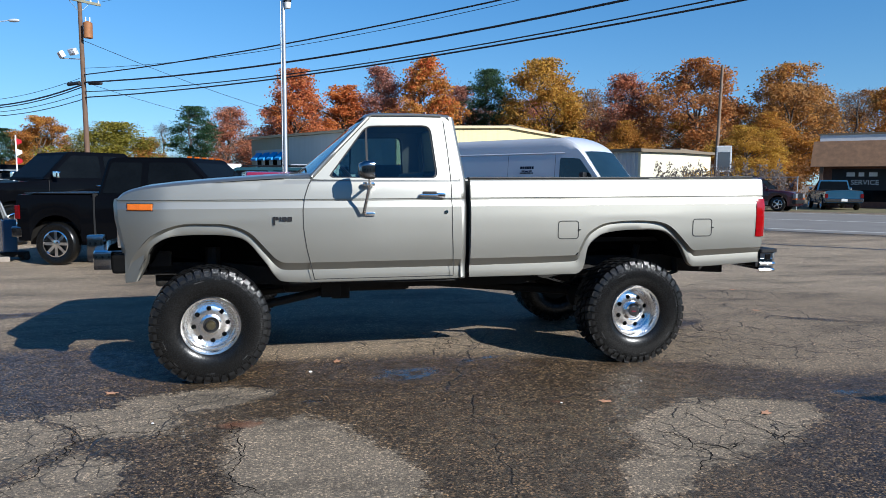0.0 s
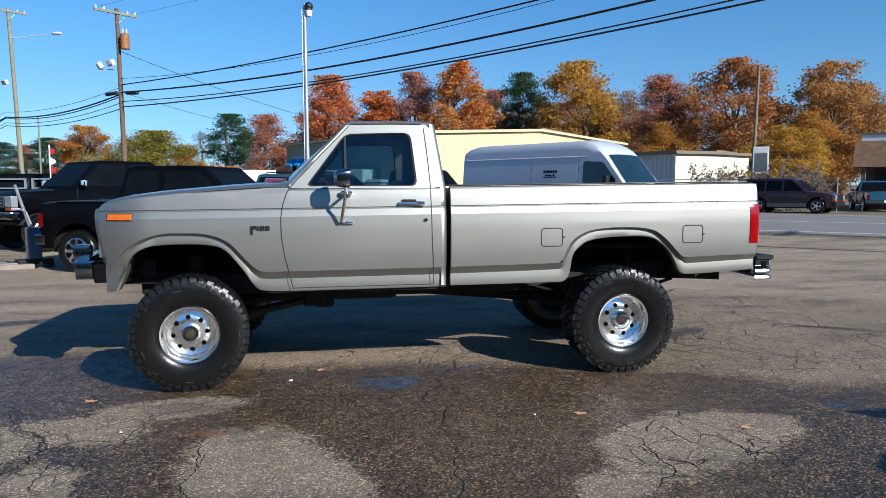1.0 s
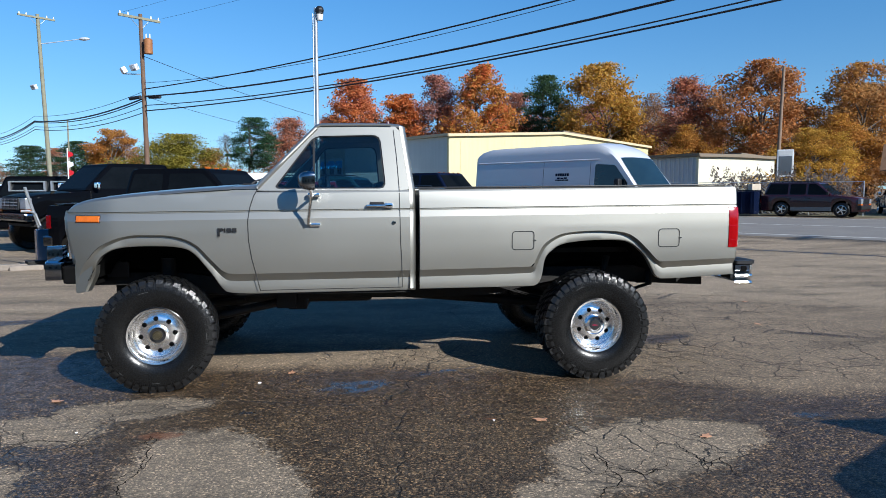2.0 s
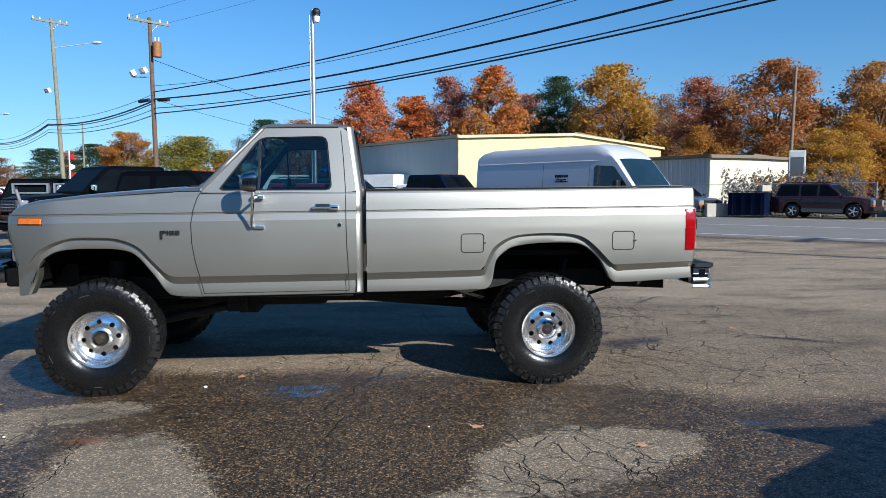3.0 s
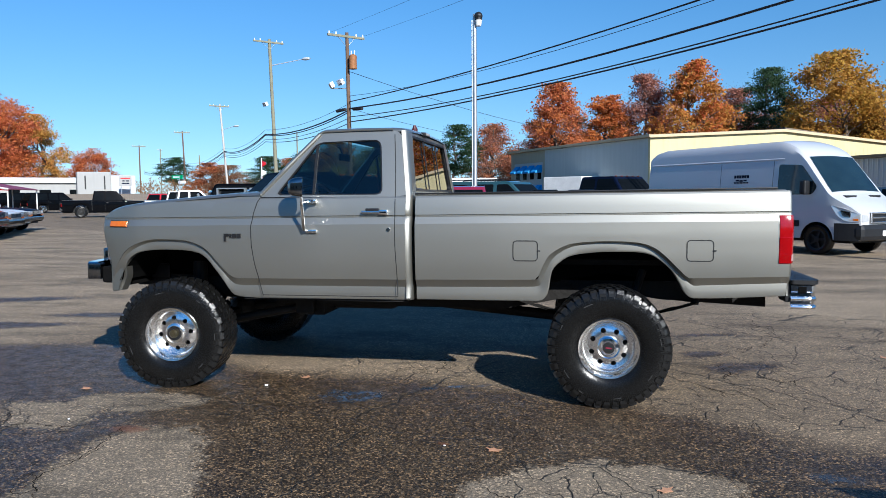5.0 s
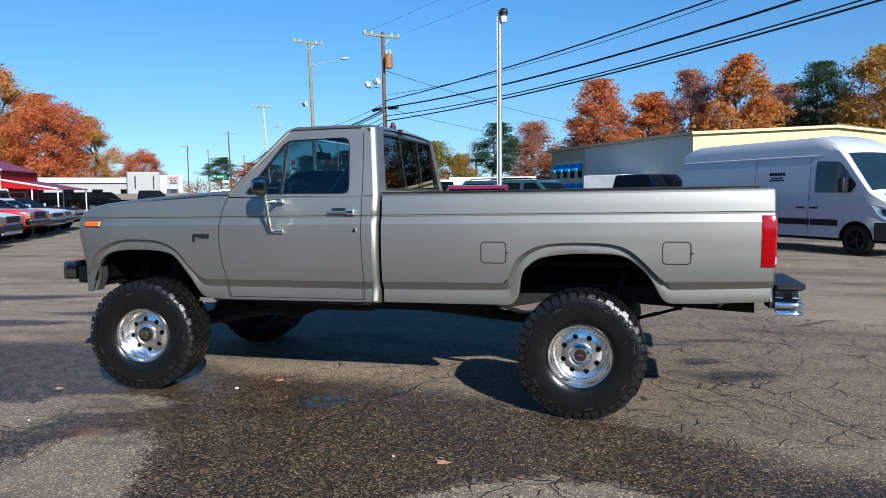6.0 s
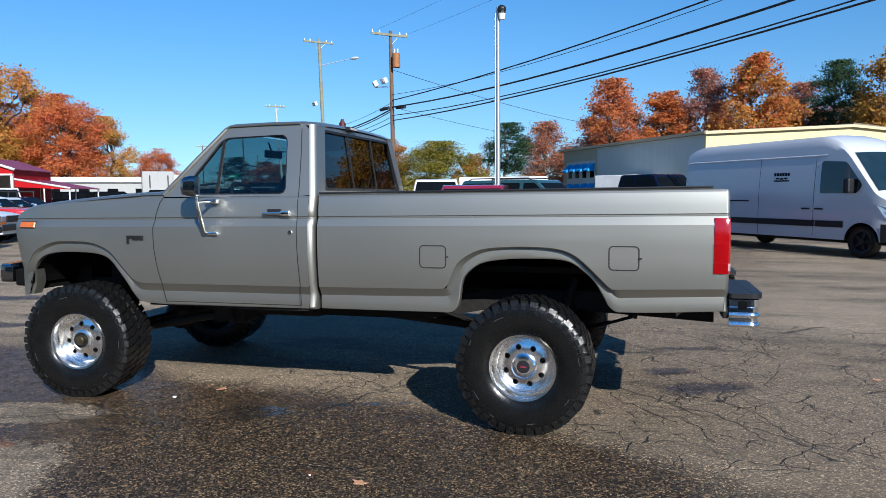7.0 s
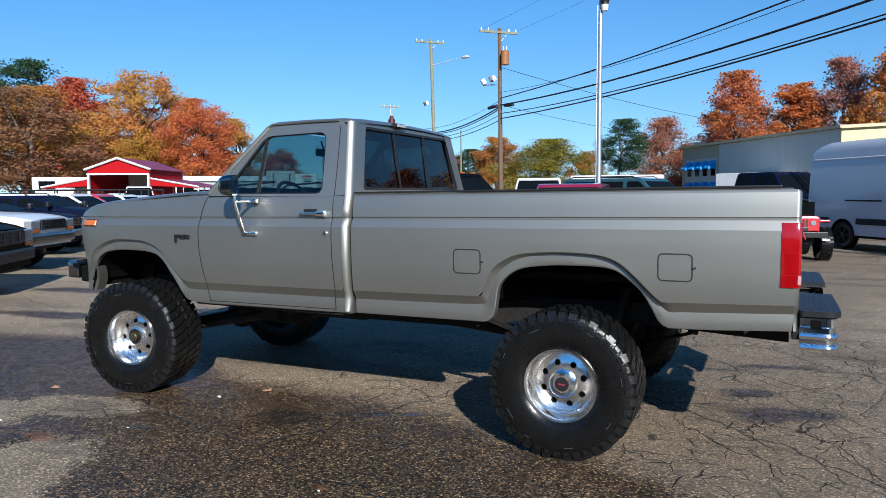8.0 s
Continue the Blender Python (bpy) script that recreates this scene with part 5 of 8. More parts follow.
def road_wheel(parent, x, y, r, style, name="wheel"):
    """Tyre and rim of a parked vehicle; the outer face looks along the sign of y."""
    key = (round(r, 3), style)
    if key not in VWHEELS:
        w = 0.11 if r < 0.45 else 0.15
        bm = bmesh.new()
        lathe(bm, [(r * 0.60, -w * 0.80), (r * 0.72, -w * 1.02), (r * 0.90, -w), (r * 0.98, -w * 0.75), (r, -w * 0.3), (r, w * 0.3), (r * 0.98, w * 0.75), (r * 0.9, w), (r * 0.6, w * 0.8)], 32)
        if style == "mud":
            for k in range(26):
                a = 2 * math.pi * k / 26
                for e in (-1, 1):
                    vs = box(bm, r * 0.95, r * 1.04, e * w * 0.55 - w * 0.40, e * w * 0.55 + w * 0.40, -0.03, 0.03)
                    bmesh.ops.rotate(bm, cent=(0, 0, 0), matrix=Matrix.Rotation(a + e * 0.06, 3, "Y"), verts=vs)
        ty = part("tyre", bm, M_RUBBER, smooth=40)
        bm = bmesh.new()
        rr = r * 0.62
        lathe(bm, [(rr * 0.97, w * 0.5), (rr, -w * 0.85), (rr * 0.93, -w * 0.90), (rr * 0.88, -w * 0.45), (rr * 0.86, -w * 0.3)], 32)
        n = 8 if style in ("chrome", "mud") else 5
        for k in range(n):
            vs = box(bm, rr * 0.12, rr * 0.93, -w * 0.72, -w * 0.45, -rr * 0.11, rr * 0.11)
            bmesh.ops.rotate(bm, cent=(0, 0, 0), matrix=Matrix.Rotation(2 * math.pi * k / n, 3, "Y"), verts=vs)
        lathe(bm, [(rr * 0.30, -w * 0.5), (rr * 0.28, -w * 0.85), (rr * 0.01, -w * 0.9)], 20)
        rim = part("rim", bm, {"chrome": M_CHROME, "black": M_BLACKPL, "steel": M_STEEL, "mud": M_BLACKPL}.get(style, M_ALU), smooth=30)
        bm = bmesh.new()
        lathe(bm, [(0.001, -w * 0.2), (rr * 0.95, -w * 0.2), (rr * 0.95, 0.0), (0.001, 0.0)], 20)
        br = part("brake_disc", bm, M_UNDER)
        VWHEELS[key] = (ty.data, rim.data, br.data)
        for o in (ty, rim, br):
            bpy.data.objects.remove(o)
    t, m, b = VWHEELS[key]
    ob = part("wheel", t, None, parent)
    ob.matrix_basis = pose(x, y, r, 0, 0, 0 if y < 0 else 180)
    part("rim", m, None, ob)
    part("brake_disc", b, None, ob)
    return ob


def shell(bm, xs, low, top, hw, arches, tuck=0.05, crown=0.03, shoulder=0.05):
    """A vehicle's lower body: rings across it, open below, with the wheel arches cut out."""
    allx = set(xs)
    for ax, r in arches:
        allx |= {ax + r * math.cos(a) for a in np.linspace(0, math.pi, 15)} | {ax - r * 1.001, ax + r * 1.001}
    allx = sorted(v for v in allx if min(xs) <= v <= max(xs))
    rings = []
    for x in allx:
        lo = low(x)
        for ax, r in arches:
            if abs(x - ax) <= r:
                lo = max(lo, r * 0.95 + math.sqrt(max(0, r * r - (x - ax) ** 2)) * 0.98 - r * 0.06)
        t, w = top(x), hw(x)
        mid = lo + (t - lo) * 0.55
        half = [(w - tuck * 0.7, lo), (w - tuck * 0.2, lo + (mid - lo) * 0.5), (w, mid), (w - 0.008, t - shoulder * 1.6), (w - 0.02, t - shoulder * 0.8), (w - 0.05, t - shoulder * 0.15), (w - 0.12, t), (w * 0.5, t + crown * 0.8)]
        rings.append([(x, -y, z) for y, z in half] + [(x, 0, t + crown)] + [(x, y, z) for y, z in reversed(half)])
    loft(bm, rings, cap0=True, cap1=True)


def cabin(V, mat, xa, xb, xc, xd, zb, zr, wb, wr, pillars=(), glass_mat=None, rear_glass=True, side_from=None, skip_rear_side=0.0):
    """Roof, pillars and panes. xa..xd: foot of the windshield, roof front, roof rear, foot of the rear window, front at +x."""
    def wd(z):
        return wb + (wr - wb) * (z - zb) / (zr - zb)
    gm = glass_mat or M_VGLASS
    bm = bmesh.new()
    rings = []
    for x0, x1, z in ((xa, xd, zb), (xb, xc, zr - 0.07), (xb - 0.04, xc + 0.04, zr - 0.02), (xb - 0.15, xc + 0.12, zr)):
        w = wd(z)
        rings.append([(x0, -w + 0.03, z), (x0 - 0.05, -w, z), (x1 + 0.05, -w, z), (x1, -w + 0.03, z), (x1, w - 0.03, z), (x1 + 0.05, w, z), (x0 - 0.05, w, z), (x0, w - 0.03, z)])
    loft(bm, rings, closed=True, cap1=True)
    part("cab", bm, mat, V, smooth=30)
    h0, h1 = zb + 0.04, zr - 0.09

    def xf(z, p, q):
        return p + (q - p) * (z - zb) / (zr - 0.07 - zb)
    bm = bmesh.new()
    panel(bm, [(-wd(h0) + 0.07, h0), (wd(h0) - 0.07, h0), (wd(h1) - 0.07, h1), (-wd(h1) + 0.07, h1)], lambda y, z: (xf(z, xa, xb) + 0.008, y, z))
    part("windshield", bm, gm, V)
    if rear_glass:
        bm = bmesh.new()
        panel(bm, [(-wd(h0) + 0.09, h0), (wd(h0) - 0.09, h0), (wd(h1) - 0.09, h1), (-wd(h1) + 0.09, h1)], lambda y, z: (xf(z, xd, xc) - 0.008, y, z))
        part("rear_window", bm, gm, V)
    cuts = [xb + 0.0] + list(pillars) + [xc]
    for s in (-1, 1):
        for k in range(len(cuts) - 1):
            a1, b1 = cuts[k] - 0.06, cuts[k + 1] + 0.06
            a0 = (xa - 0.14) if k == 0 else a1
            b0 = (xd + 0.10) if k == len(cuts) - 2 and skip_rear_side == 0 else b1
            if k == 0:
                a1 = xf(h1, xa, xb) - 0.14
            if k == len(cuts) - 2:
                b1 = max(b1, xf(h1, xd, xc) + 0.10)
            bm = bmesh.new()
            pts = [(a0, h0), (b0, h0), (b1, h1), (a1, h1)]
            panel(bm, round_poly(pts, 0.05, 4), lambda x, z: (x, s * (wd(z) + 0.006), z))
            part("side_window", bm, gm, V)


def lights_row(V, x, zr, w, n=5):
    for k in range(n):
        y = -w + 2 * w * k / (n - 1)
        part("roof_marker", new_box(x - 0.04, x + 0.04, y - 0.022, y + 0.022, zr - 0.005, zr + 0.022, bevel=0.008), M_AMBER, V, "small amber roof marker")


def ends(V, mat, xf, xr, w, zbump, ztop, chrome=True, grille_z=None, lamps="wide", plate=True):
    """Bumpers, lamps and grille."""
    bmat = M_DARKCHROME if chrome else M_BLACKPL
    part("front_bumper", new_box(xf - 0.16, xf + 0.055, -w + 0.02, w - 0.02, zbump, zbump + 0.20, bevel=0.05), bmat, V)
    part("rear_bumper", new_box(xr - 0.12, xr + 0.08, -w + 0.02, w - 0.02, zbump + 0.02, zbump + 0.21, bevel=0.03), bmat, V)
    g0, g1 = zbump + 0.27, ztop - 0.10
    g = part("grille", new_box(xf - 0.02, xf + 0.035, -w * 0.55, w * 0.55, g0, g1, bevel=0.015), M_BLACKPL, V)
    n = 4
    for k in range(n):
        z = g0 + (g1 - g0) * (k + 0.5) / n
        part("grille_bar", new_box(xf + 0.03, xf + 0.045, -w * 0.53, w * 0.53, z - 0.011, z + 0.011), bmat, g)
    for k in (-1, 0, 1):
        part("grille_bar", new_box(xf + 0.03, xf + 0.047, k * w * 0.3 - 0.015, k * w * 0.3 + 0.015, g0 + 0.02, g1 - 0.02), bmat, g)
    for s in (-1, 1):
        hl = part("headlamp", new_box(xf - 0.12, xf + 0.025, min(s * w * 0.60, s * (w - 0.015)), max(s * w * 0.60, s * (w - 0.015)), g0 + 0.02, g1 - 0.01, bevel=0.02), M_HEADLAMP, V)
        part("indicator", new_box(xf - 0.14, xf + 0.022, min(s * w * 0.62, s * (w - 0.01)), max(s * w * 0.62, s * (w - 0.01)), g0 - 0.05, g0 + 0.015, bevel=0.01), M_AMBER, hl)
        part("tail_lamp", new_box(xr - 0.02, xr + 0.07, min(s * (w - 0.16), s * (w + 0.004)), max(s * (w - 0.16), s * (w + 0.004)), ztop - 0.36, ztop - 0.12, bevel=0.012), M_SHADELENS, V)
    if plate:
        part("number_plate", new_box(xr - 0.135, xr - 0.125, -0.15, 0.15, zbump + 0.05, zbump + 0.19), M_PLATE, V)


def door_bits(V, xs, w, z0, z1, handles=True, mirror_x=None, zm=1.2, chrome=False):
    for s in (-1, 1):
        for x in xs:
            part("door_gap", new_box(x - 0.004, x + 0.004, min(s * (w - 0.02), s * (w + 0.0025)), max(s * (w - 0.02), s * (w + 0.0025)), z0, z1), M_SEAM, V)
        for x in xs[1:] if handles else ():
            part("door_handle", new_box(x + 0.06, x + 0.24, min(s * w, s * (w + 0.025)), max(s * w, s * (w + 0.025)), z1 - 0.16, z1 - 0.12, bevel=0.008), M_CHROME if chrome else M_BLACKPL, V)
        if mirror_x is not None:
            bm = new_box(mirror_x - 0.05, mirror_x + 0.06, min(s * (w + 0.02), s * (w + 0.20)), max(s * (w + 0.02), s * (w + 0.20)), zm, zm + 0.16, bevel=0.035)
            part("door_mirror", bm, M_CHROME if chrome else M_BLACKPL, V)


def pickup(m, mat, label, length=5.9, wb=3.75, r=0.40, hood=1.12, belt=1.18, roof=1.85, crew=True, wheel="chrome", lights=False, lift=0.0, cover=False, group="", chrome=True, w=0.97, nose_out=0.95):
    """A modern pickup, front along +x, origin under the middle of the wheelbase."""
    V = thing("pickup_truck", m, label, "pickup truck", group)
    xf, xr = wb / 2 + nose_out, wb / 2 + nose_out - length
    fa, ra = wb / 2, -wb / 2
    cab_r = ra + 0.75 if crew else ra + 1.55
    cab_a = fa - 0.68
    low = lambda x: 0.42 + lift
    top = lambda x: interp(x, [(xr, belt), (cab_a - 0.05, belt), (cab_a + 0.1, hood + 0.04 + lift * 0), (xf - 0.3, hood - 0.02), (xf, hood - 0.10)]) + lift
    hw = lambda x: w - (0.10 * ((x - xf + 0.6) / 0.6) ** 2 if x > xf - 0.6 else 0) - (0.02 if x < xr + 0.1 else 0)
    bm = bmesh.new()
    shell(bm, list(np.linspace(xr, xf, 24)), low, top, hw, [(fa, r + 0.09), (ra, r + 0.09)])
    part("body", bm, mat, V, smooth=32)
    cabin(V, mat, cab_a, cab_a - 0.62, cab_r + 0.12, cab_r, belt + lift - 0.01, roof + lift, w - 0.06, w - 0.22, ((cab_a + cab_r) / 2 - 0.30,) if crew else ())
    part("bed_gap", new_box(cab_r - 0.035, cab_r - 0.005, -w - 0.003, w + 0.003, 0.5 + lift, belt + lift + 0.02), M_SEAM, V)
    if cover:
        part("bed_cover", new_box(xr + 0.06, cab_r - 0.05, -w + 0.08, w - 0.08, belt + lift + 0.01, belt + lift + 0.05, bevel=0.02), M_BLACKPL, V)
    else:
        # black sheet on the closed body top stands for the bed's shaded inside
        part("bed_floor", new_box(xr + 0.08, cab_r - 0.06, -w + 0.12, w - 0.12, belt + lift + 0.02, belt + lift + 0.035), M_BLACKPL, V, "black sheet standing for the shaded open bed")
    ends(V, mat, xf, xr, w, 0.46 + lift, hood + lift, chrome)
    door_bits(V, [cab_a - 0.1, (cab_a + cab_r) / 2 - 0.30] if crew else [cab_a - 0.1, cab_r + 0.12], w, 0.5 + lift, belt + lift - 0.03, True, cab_a - 0.22, belt + lift + 0.02, chrome)
    part("underbody", new_box(xr + 0.1, xf - 0.15, -w + 0.22, w - 0.22, 0.34 + lift, 0.75 + lift), M_UNDER, V)
    if lights:
        lights_row(V, cab_a - 0.74, roof + lift, 0.6)
    for x in (fa, ra):
        for s in (-1, 1):
            road_wheel(V, x, s * (w - 0.10), r, wheel)
    return V


def suv(m, mat, label, length=4.9, wb=2.9, r=0.37, hood=1.08, belt=1.12, roof=1.80, wheel="alloy", rack=False, group="", w=0.93, wagon=True, lift=0.0, chrome=False, lower=None, forward=0.0, slope=0.0, mirrors=True):
    V = thing("suv" if roof > 1.6 else "car", m, label, "suv" if roof > 1.6 else "car", group)
    xf, xr = wb / 2 + 0.86, wb / 2 + 0.86 - length
    fa, ra = wb / 2, -wb / 2
    a = fa - 0.45 + forward
    top = lambda x: interp(x, [(xr, belt - 0.05), (xr + 0.15, belt), (a - 0.1, belt), (a + 0.1, hood + 0.03), (xf - 0.3, hood - 0.06), (xf, hood - 0.16)]) + lift
    hw = lambda x: w - (0.13 * ((x - xf + 0.7) / 0.7) ** 2 if x > xf - 0.7 else 0) - (0.05 * ((xr + 0.3 - x) / 0.3) ** 2 if x < xr + 0.3 else 0)
    bm = bmesh.new()
    shell(bm, list(np.linspace(xr, xf, 24)), lambda x: 0.32 + lift, top, hw, [(fa, r + 0.07), (ra, r + 0.07)])
    part("body", bm, mat, V, smooth=32)
    rear = xr + (0.14 if wagon else 0.85)
    cabin(V, mat, a, a - 0.72 - slope, rear + (0.22 if wagon else 0.5), rear, belt + lift - 0.01, roof + lift, w - 0.06, w - 0.22, (a - 1.25, a - 2.15) if wagon else (a - 1.2,))
    ends(V, mat, xf, xr, w - 0.05, 0.42 + lift, hood + lift - 0.05, chrome)
    door_bits(V, [a - 0.05, a - 1.25, a - 2.2], w, 0.42 + lift, belt + lift - 0.03, True, a - 0.18 if mirrors else None, belt + lift + 0.02)
    part("underbody", new_box(xr + 0.1, xf - 0.15, -w + 0.22, w - 0.22, 0.26 + lift, 0.7 + lift), M_UNDER, V)
    if lower is not None:
        for s in (-1, 1):
            part("body_cladding", new_box(ra + r + 0.1, fa - r - 0.1, min(s * (w - 0.05), s * (w + 0.012)), max(s * (w - 0.05), s * (w + 0.012)), 0.33 + lift, 0.52 + lift, bevel=0.008), lower, V)
    if rack:
        for s in (-1, 1):
            bm = bmesh.new()
            pipe(bm, [(a - 1.0, s * 0.6, roof + lift - 0.005), (a - 1.1, s * 0.6, roof + lift + 0.05), (rear + 0.5, s * 0.6, roof + lift + 0.05), (rear + 0.4, s * 0.6, roof + lift - 0.005)], 0.018, 6)
            part("roof_rail", bm, M_BLACKPL, V)
    for x in (fa, ra):
        for s in (-1, 1):
            road_wheel(V, x, s * (w - 0.10), r, wheel)
    return V


def at(x, y, heading):
    """Heading in degrees, 0 along +x."""
    return pose(x, y, 0, 0, 0, heading)


# ---- the white van ----
def build_van():
    V = thing("van", at(8.232, 14.716, -54.3), "white high-roof cargo van with grey lower trim", "van")
    wb, r, w = 4.6, 0.37, 0.98
    fa, ra = wb / 2, -wb / 2
    xf, xr = fa + 1.0, ra - 1.30
    zr = 2.78

    def top(x):
        return interp(x, [(xr, 2.58), (xr + 0.12, 2.68), (xr + 0.6, zr), (fa - 1.15, zr), (fa - 0.85, 2.68), (fa - 0.55, 2.50), (fa - 0.36, 2.30), (fa + 0.30, 1.46), (fa + 0.45, 1.36), (xf - 0.12, 1.10), (xf, 0.98)])

    def hwid(x, z):
        k = max(0.0, (z - 1.1) / 1.6)
        front = 0.16 * max(0.0, (x - xf + 0.8) / 0.8) ** 2
        return w - 0.13 * k ** 1.6 - front
    rings = []
    xs = sorted(set(list(np.linspace(xr, xf, 36)) + [fa + 0.43 * math.cos(a) for a in np.linspace(0, math.pi, 15)] + [ra + 0.43 * math.cos(a) for a in np.linspace(0, math.pi, 15)] + [fa - 0.44, fa + 0.44, ra - 0.44, ra + 0.44]))
    for x in xs:
        lo = 0.38
        for a in (fa, ra):
            if abs(x - a) <= 0.43:
                lo = max(lo, 0.36 + math.sqrt(max(0, 0.43 ** 2 - (x - a) ** 2)))
        t = top(x)
        zs = [lo + (min(t, 1.0) - lo) * k / 4 for k in range(5)] + [min(t, 1.0) + (t - min(t, 1.0)) * k for k in (0.2, 0.45, 0.7, 0.86, 0.94)]
        half = [(hwid(x, z), z) for z in zs] + [(hwid(x, t) - 0.06, t - 0.012), (hwid(x, t) - 0.14, t), (0.4, t + 0.03)]
        rings.append([(x, -y, z) for y, z in half] + [(x, 0, t + 0.035)] + [(x, y, z) for y, z in reversed(half)])
    bm = bmesh.new()
    loft(bm, rings, cap0=True, cap1=True)
    part("body", bm, M_VANWHITE, V, smooth=35)

    def on_side(x, z, s, e=0.006):
        return (x, s * (hwid(x, z) + e), z)
    for s in (-1, 1):
        bm = bmesh.new()
        pts = round_poly([(fa - 1.14, 1.44), (fa - 0.15, 1.44), (fa - 0.02, 1.62), (fa - 0.48, 2.16), (fa - 1.14, 2.20)], 0.08, 4)
        panel(bm, pts, lambda x, z: on_side(x, z, s))
        part("side_window", bm, M_VANGLASS, V)
        # grey rubbing strip, doors, rails
        for x0, x1 in ((ra + 0.46, fa - 1.25), (fa - 1.23, fa - 0.46), (xr + 0.05, ra - 0.46)):
            bm = bmesh.new()
            rings = [[on_side(x, z, s, 0.016) for z in (0.66, 0.67, 0.80, 0.81)] for x in np.linspace(x0, x1, 5)]
            loft(bm, rings)
            part("rubbing_strip", bm, M_BLACKPL, V, "dark grey rubbing strip")
        for x in (fa - 1.30, fa - 3.02):
            bm = bmesh.new()
            loft(bm, [[on_side(x + d, z, s, 0.003) for d in (-0.006, 0.006)] for z in np.linspace(0.42, 2.35, 12)])
            part("door_gap", bm, M_SEAM, V)
        for x in (fa - 1.14, fa - 1.52):
            part("door_handle", new_box(x - 0.12, x + 0.12, min(s * 0.96, s * 1.0), max(s * 0.96, s * 1.0), 1.06, 1.10, bevel=0.01), M_BLACKPL, V)
        bm = bmesh.new()
        loft(bm, [[on_side(x, z, s, 0.008) for z in (1.235, 1.275)] for x in np.linspace(ra + 0.05, ra + 1.25, 5)])
        part("slide_rail", bm, M_BLACKPL, V, "dark sliding-door rail")
        bm = bmesh.new()
        loft(bm, [[on_side(x, z, s, e) for z, e in ((2.30, 0.001), (2.315, 0.014), (2.335, 0.014), (2.35, 0.001))] for x in np.linspace(xr + 0.1, fa - 1.0, 8)])
        part("side_rib", bm, M_VANWHITE, V)
        for x in (fa, ra):
            bm = bmesh.new()
            rings = [[(x + rr * math.cos(a), s * (hwid(x + rr * math.cos(a), 0.6) + 0.012), 0.36 + rr * math.sin(a)) for rr in (0.435, 0.47)] for a in np.linspace(0.1, math.pi - 0.1, 14)]
            loft(bm, rings)
            part("arch_trim", bm, M_VANWHITE, V)
        bm = new_box(fa - 0.34, fa - 0.18, min(s * 1.00, s * 1.20), max(s * 1.00, s * 1.20), 1.44, 1.78, bevel=0.05)
        part("door_mirror", bm, M_BLACKPL, V)
        # tall slanted headlamp wrapping the corner
        bm = bmesh.new()
        panel(bm, round_poly([(xf - 0.66, 1.20), (xf - 0.30, 1.10), (xf - 0.012, 0.98), (xf - 0.012, 0.80), (xf - 0.30, 0.82), (xf - 0.48, 0.94)], 0.04, 3), lambda x, z: on_side(x, z, s, 0.014), lambda x, z: on_side(x, z, s, -0.02))
        hl = part("headlamp", bm, M_CLEAR, V, "large clear slanted headlamp")
        bm = bmesh.new()
        panel(bm, round_poly([(0.56, 0.82), (0.80, 0.80), (0.80, 0.97), (0.60, 0.96)], 0.03, 3), lambda y, z: (xf + 0.014, s * y, z), lambda y, z: (xf - 0.02, s * y, z))
        part("lamp_front", bm, M_CLEAR, hl)
        bm = bmesh.new()
        panel(bm, round_poly([(xf - 0.42, 1.08), (xf - 0.20, 1.03), (xf - 0.20, 0.90), (xf - 0.36, 0.93)], 0.04, 3), lambda x, z: on_side(x, z, s, 0.018), lambda x, z: on_side(x, z, s, 0.0))
        part("reflector", bm, M_DARKCHROME, hl)
        bm = bmesh.new()
        panel(bm, round_poly([(xf - 0.14, 0.88), (xf - 0.04, 0.88), (xf - 0.04, 0.83), (xf - 0.14, 0.84)], 0.012, 3), lambda x, z: on_side(x, z, s, 0.018), lambda x, z: on_side(x, z, s, 0.0))
        part("indicator", bm, M_AMBER, hl)
        # dark lower bumper corner running back to the wheel arch
        bm = bmesh.new()
        loft(bm, [[on_side(x, z, s, 0.020) for z in (0.37, 0.40, 0.72, 0.77)] for x in np.linspace(fa + 0.46, xf - 0.02, 6)])
        part("bumper_corner", bm, M_BLACKPL, V, "dark grey bumper corner")
        part("tail_lamp", new_box(xr - 0.02, xr + 0.06, min(s * 0.84, s * 0.955), max(s * 0.84, s * 0.955), 0.85, 1.30, bevel=0.01), M_REDLENS, V)
        # painted company mark: name, ribbon and number as plain bars
        if s < 0:
            mark = None
            for k, (a, b, z0, z1) in enumerate(((-2.56, -2.05, 1.875, 1.955), (-2.50, -2.11, 1.805, 1.845), (-2.55, -2.06, 1.735, 1.775))):
                bm = bmesh.new()
                n = (6, 3, 10)[k]
                for i in range(n):
                    u0 = a + (b - a) * (i + 0.08) / n
                    u1 = a + (b - a) * (i + 0.92) / n
                    dz = -0.02 * math.sin(math.pi * (i + 0.5) / n) if k == 1 else 0
                    panel(bm, [(u0, z0 + dz), (u1, z0 + dz), (u1, z1 + dz), (u0, z1 + dz)], lambda x, z: on_side(x + fa, z, s, 0.0055))
                part("painted_mark", bm, M_NAVY, V, "dark painted company mark in plain bars")
    # windshield
    bm = bmesh.new()
    rings = []
    for k in range(6):
        x = fa - 0.40 + 0.68 * k / 5
        t = top(x)
        y1 = hwid(x, t) - 0.12
        rings.append([(x + 0.006, y, t + 0.035 * (1 - (y / 0.9) ** 2) + 0.008) for y in np.linspace(-y1, y1, 7)])
    loft(bm, rings)
    part("windshield", bm, M_VANGLASS, V, "dark sloping windshield", smooth=60)
    part("front_bumper", new_box(xf - 0.30, xf + 0.06, -0.88, 0.88, 0.36, 0.76, bevel=0.12), M_BLACKPL, V, "dark grey bumper")
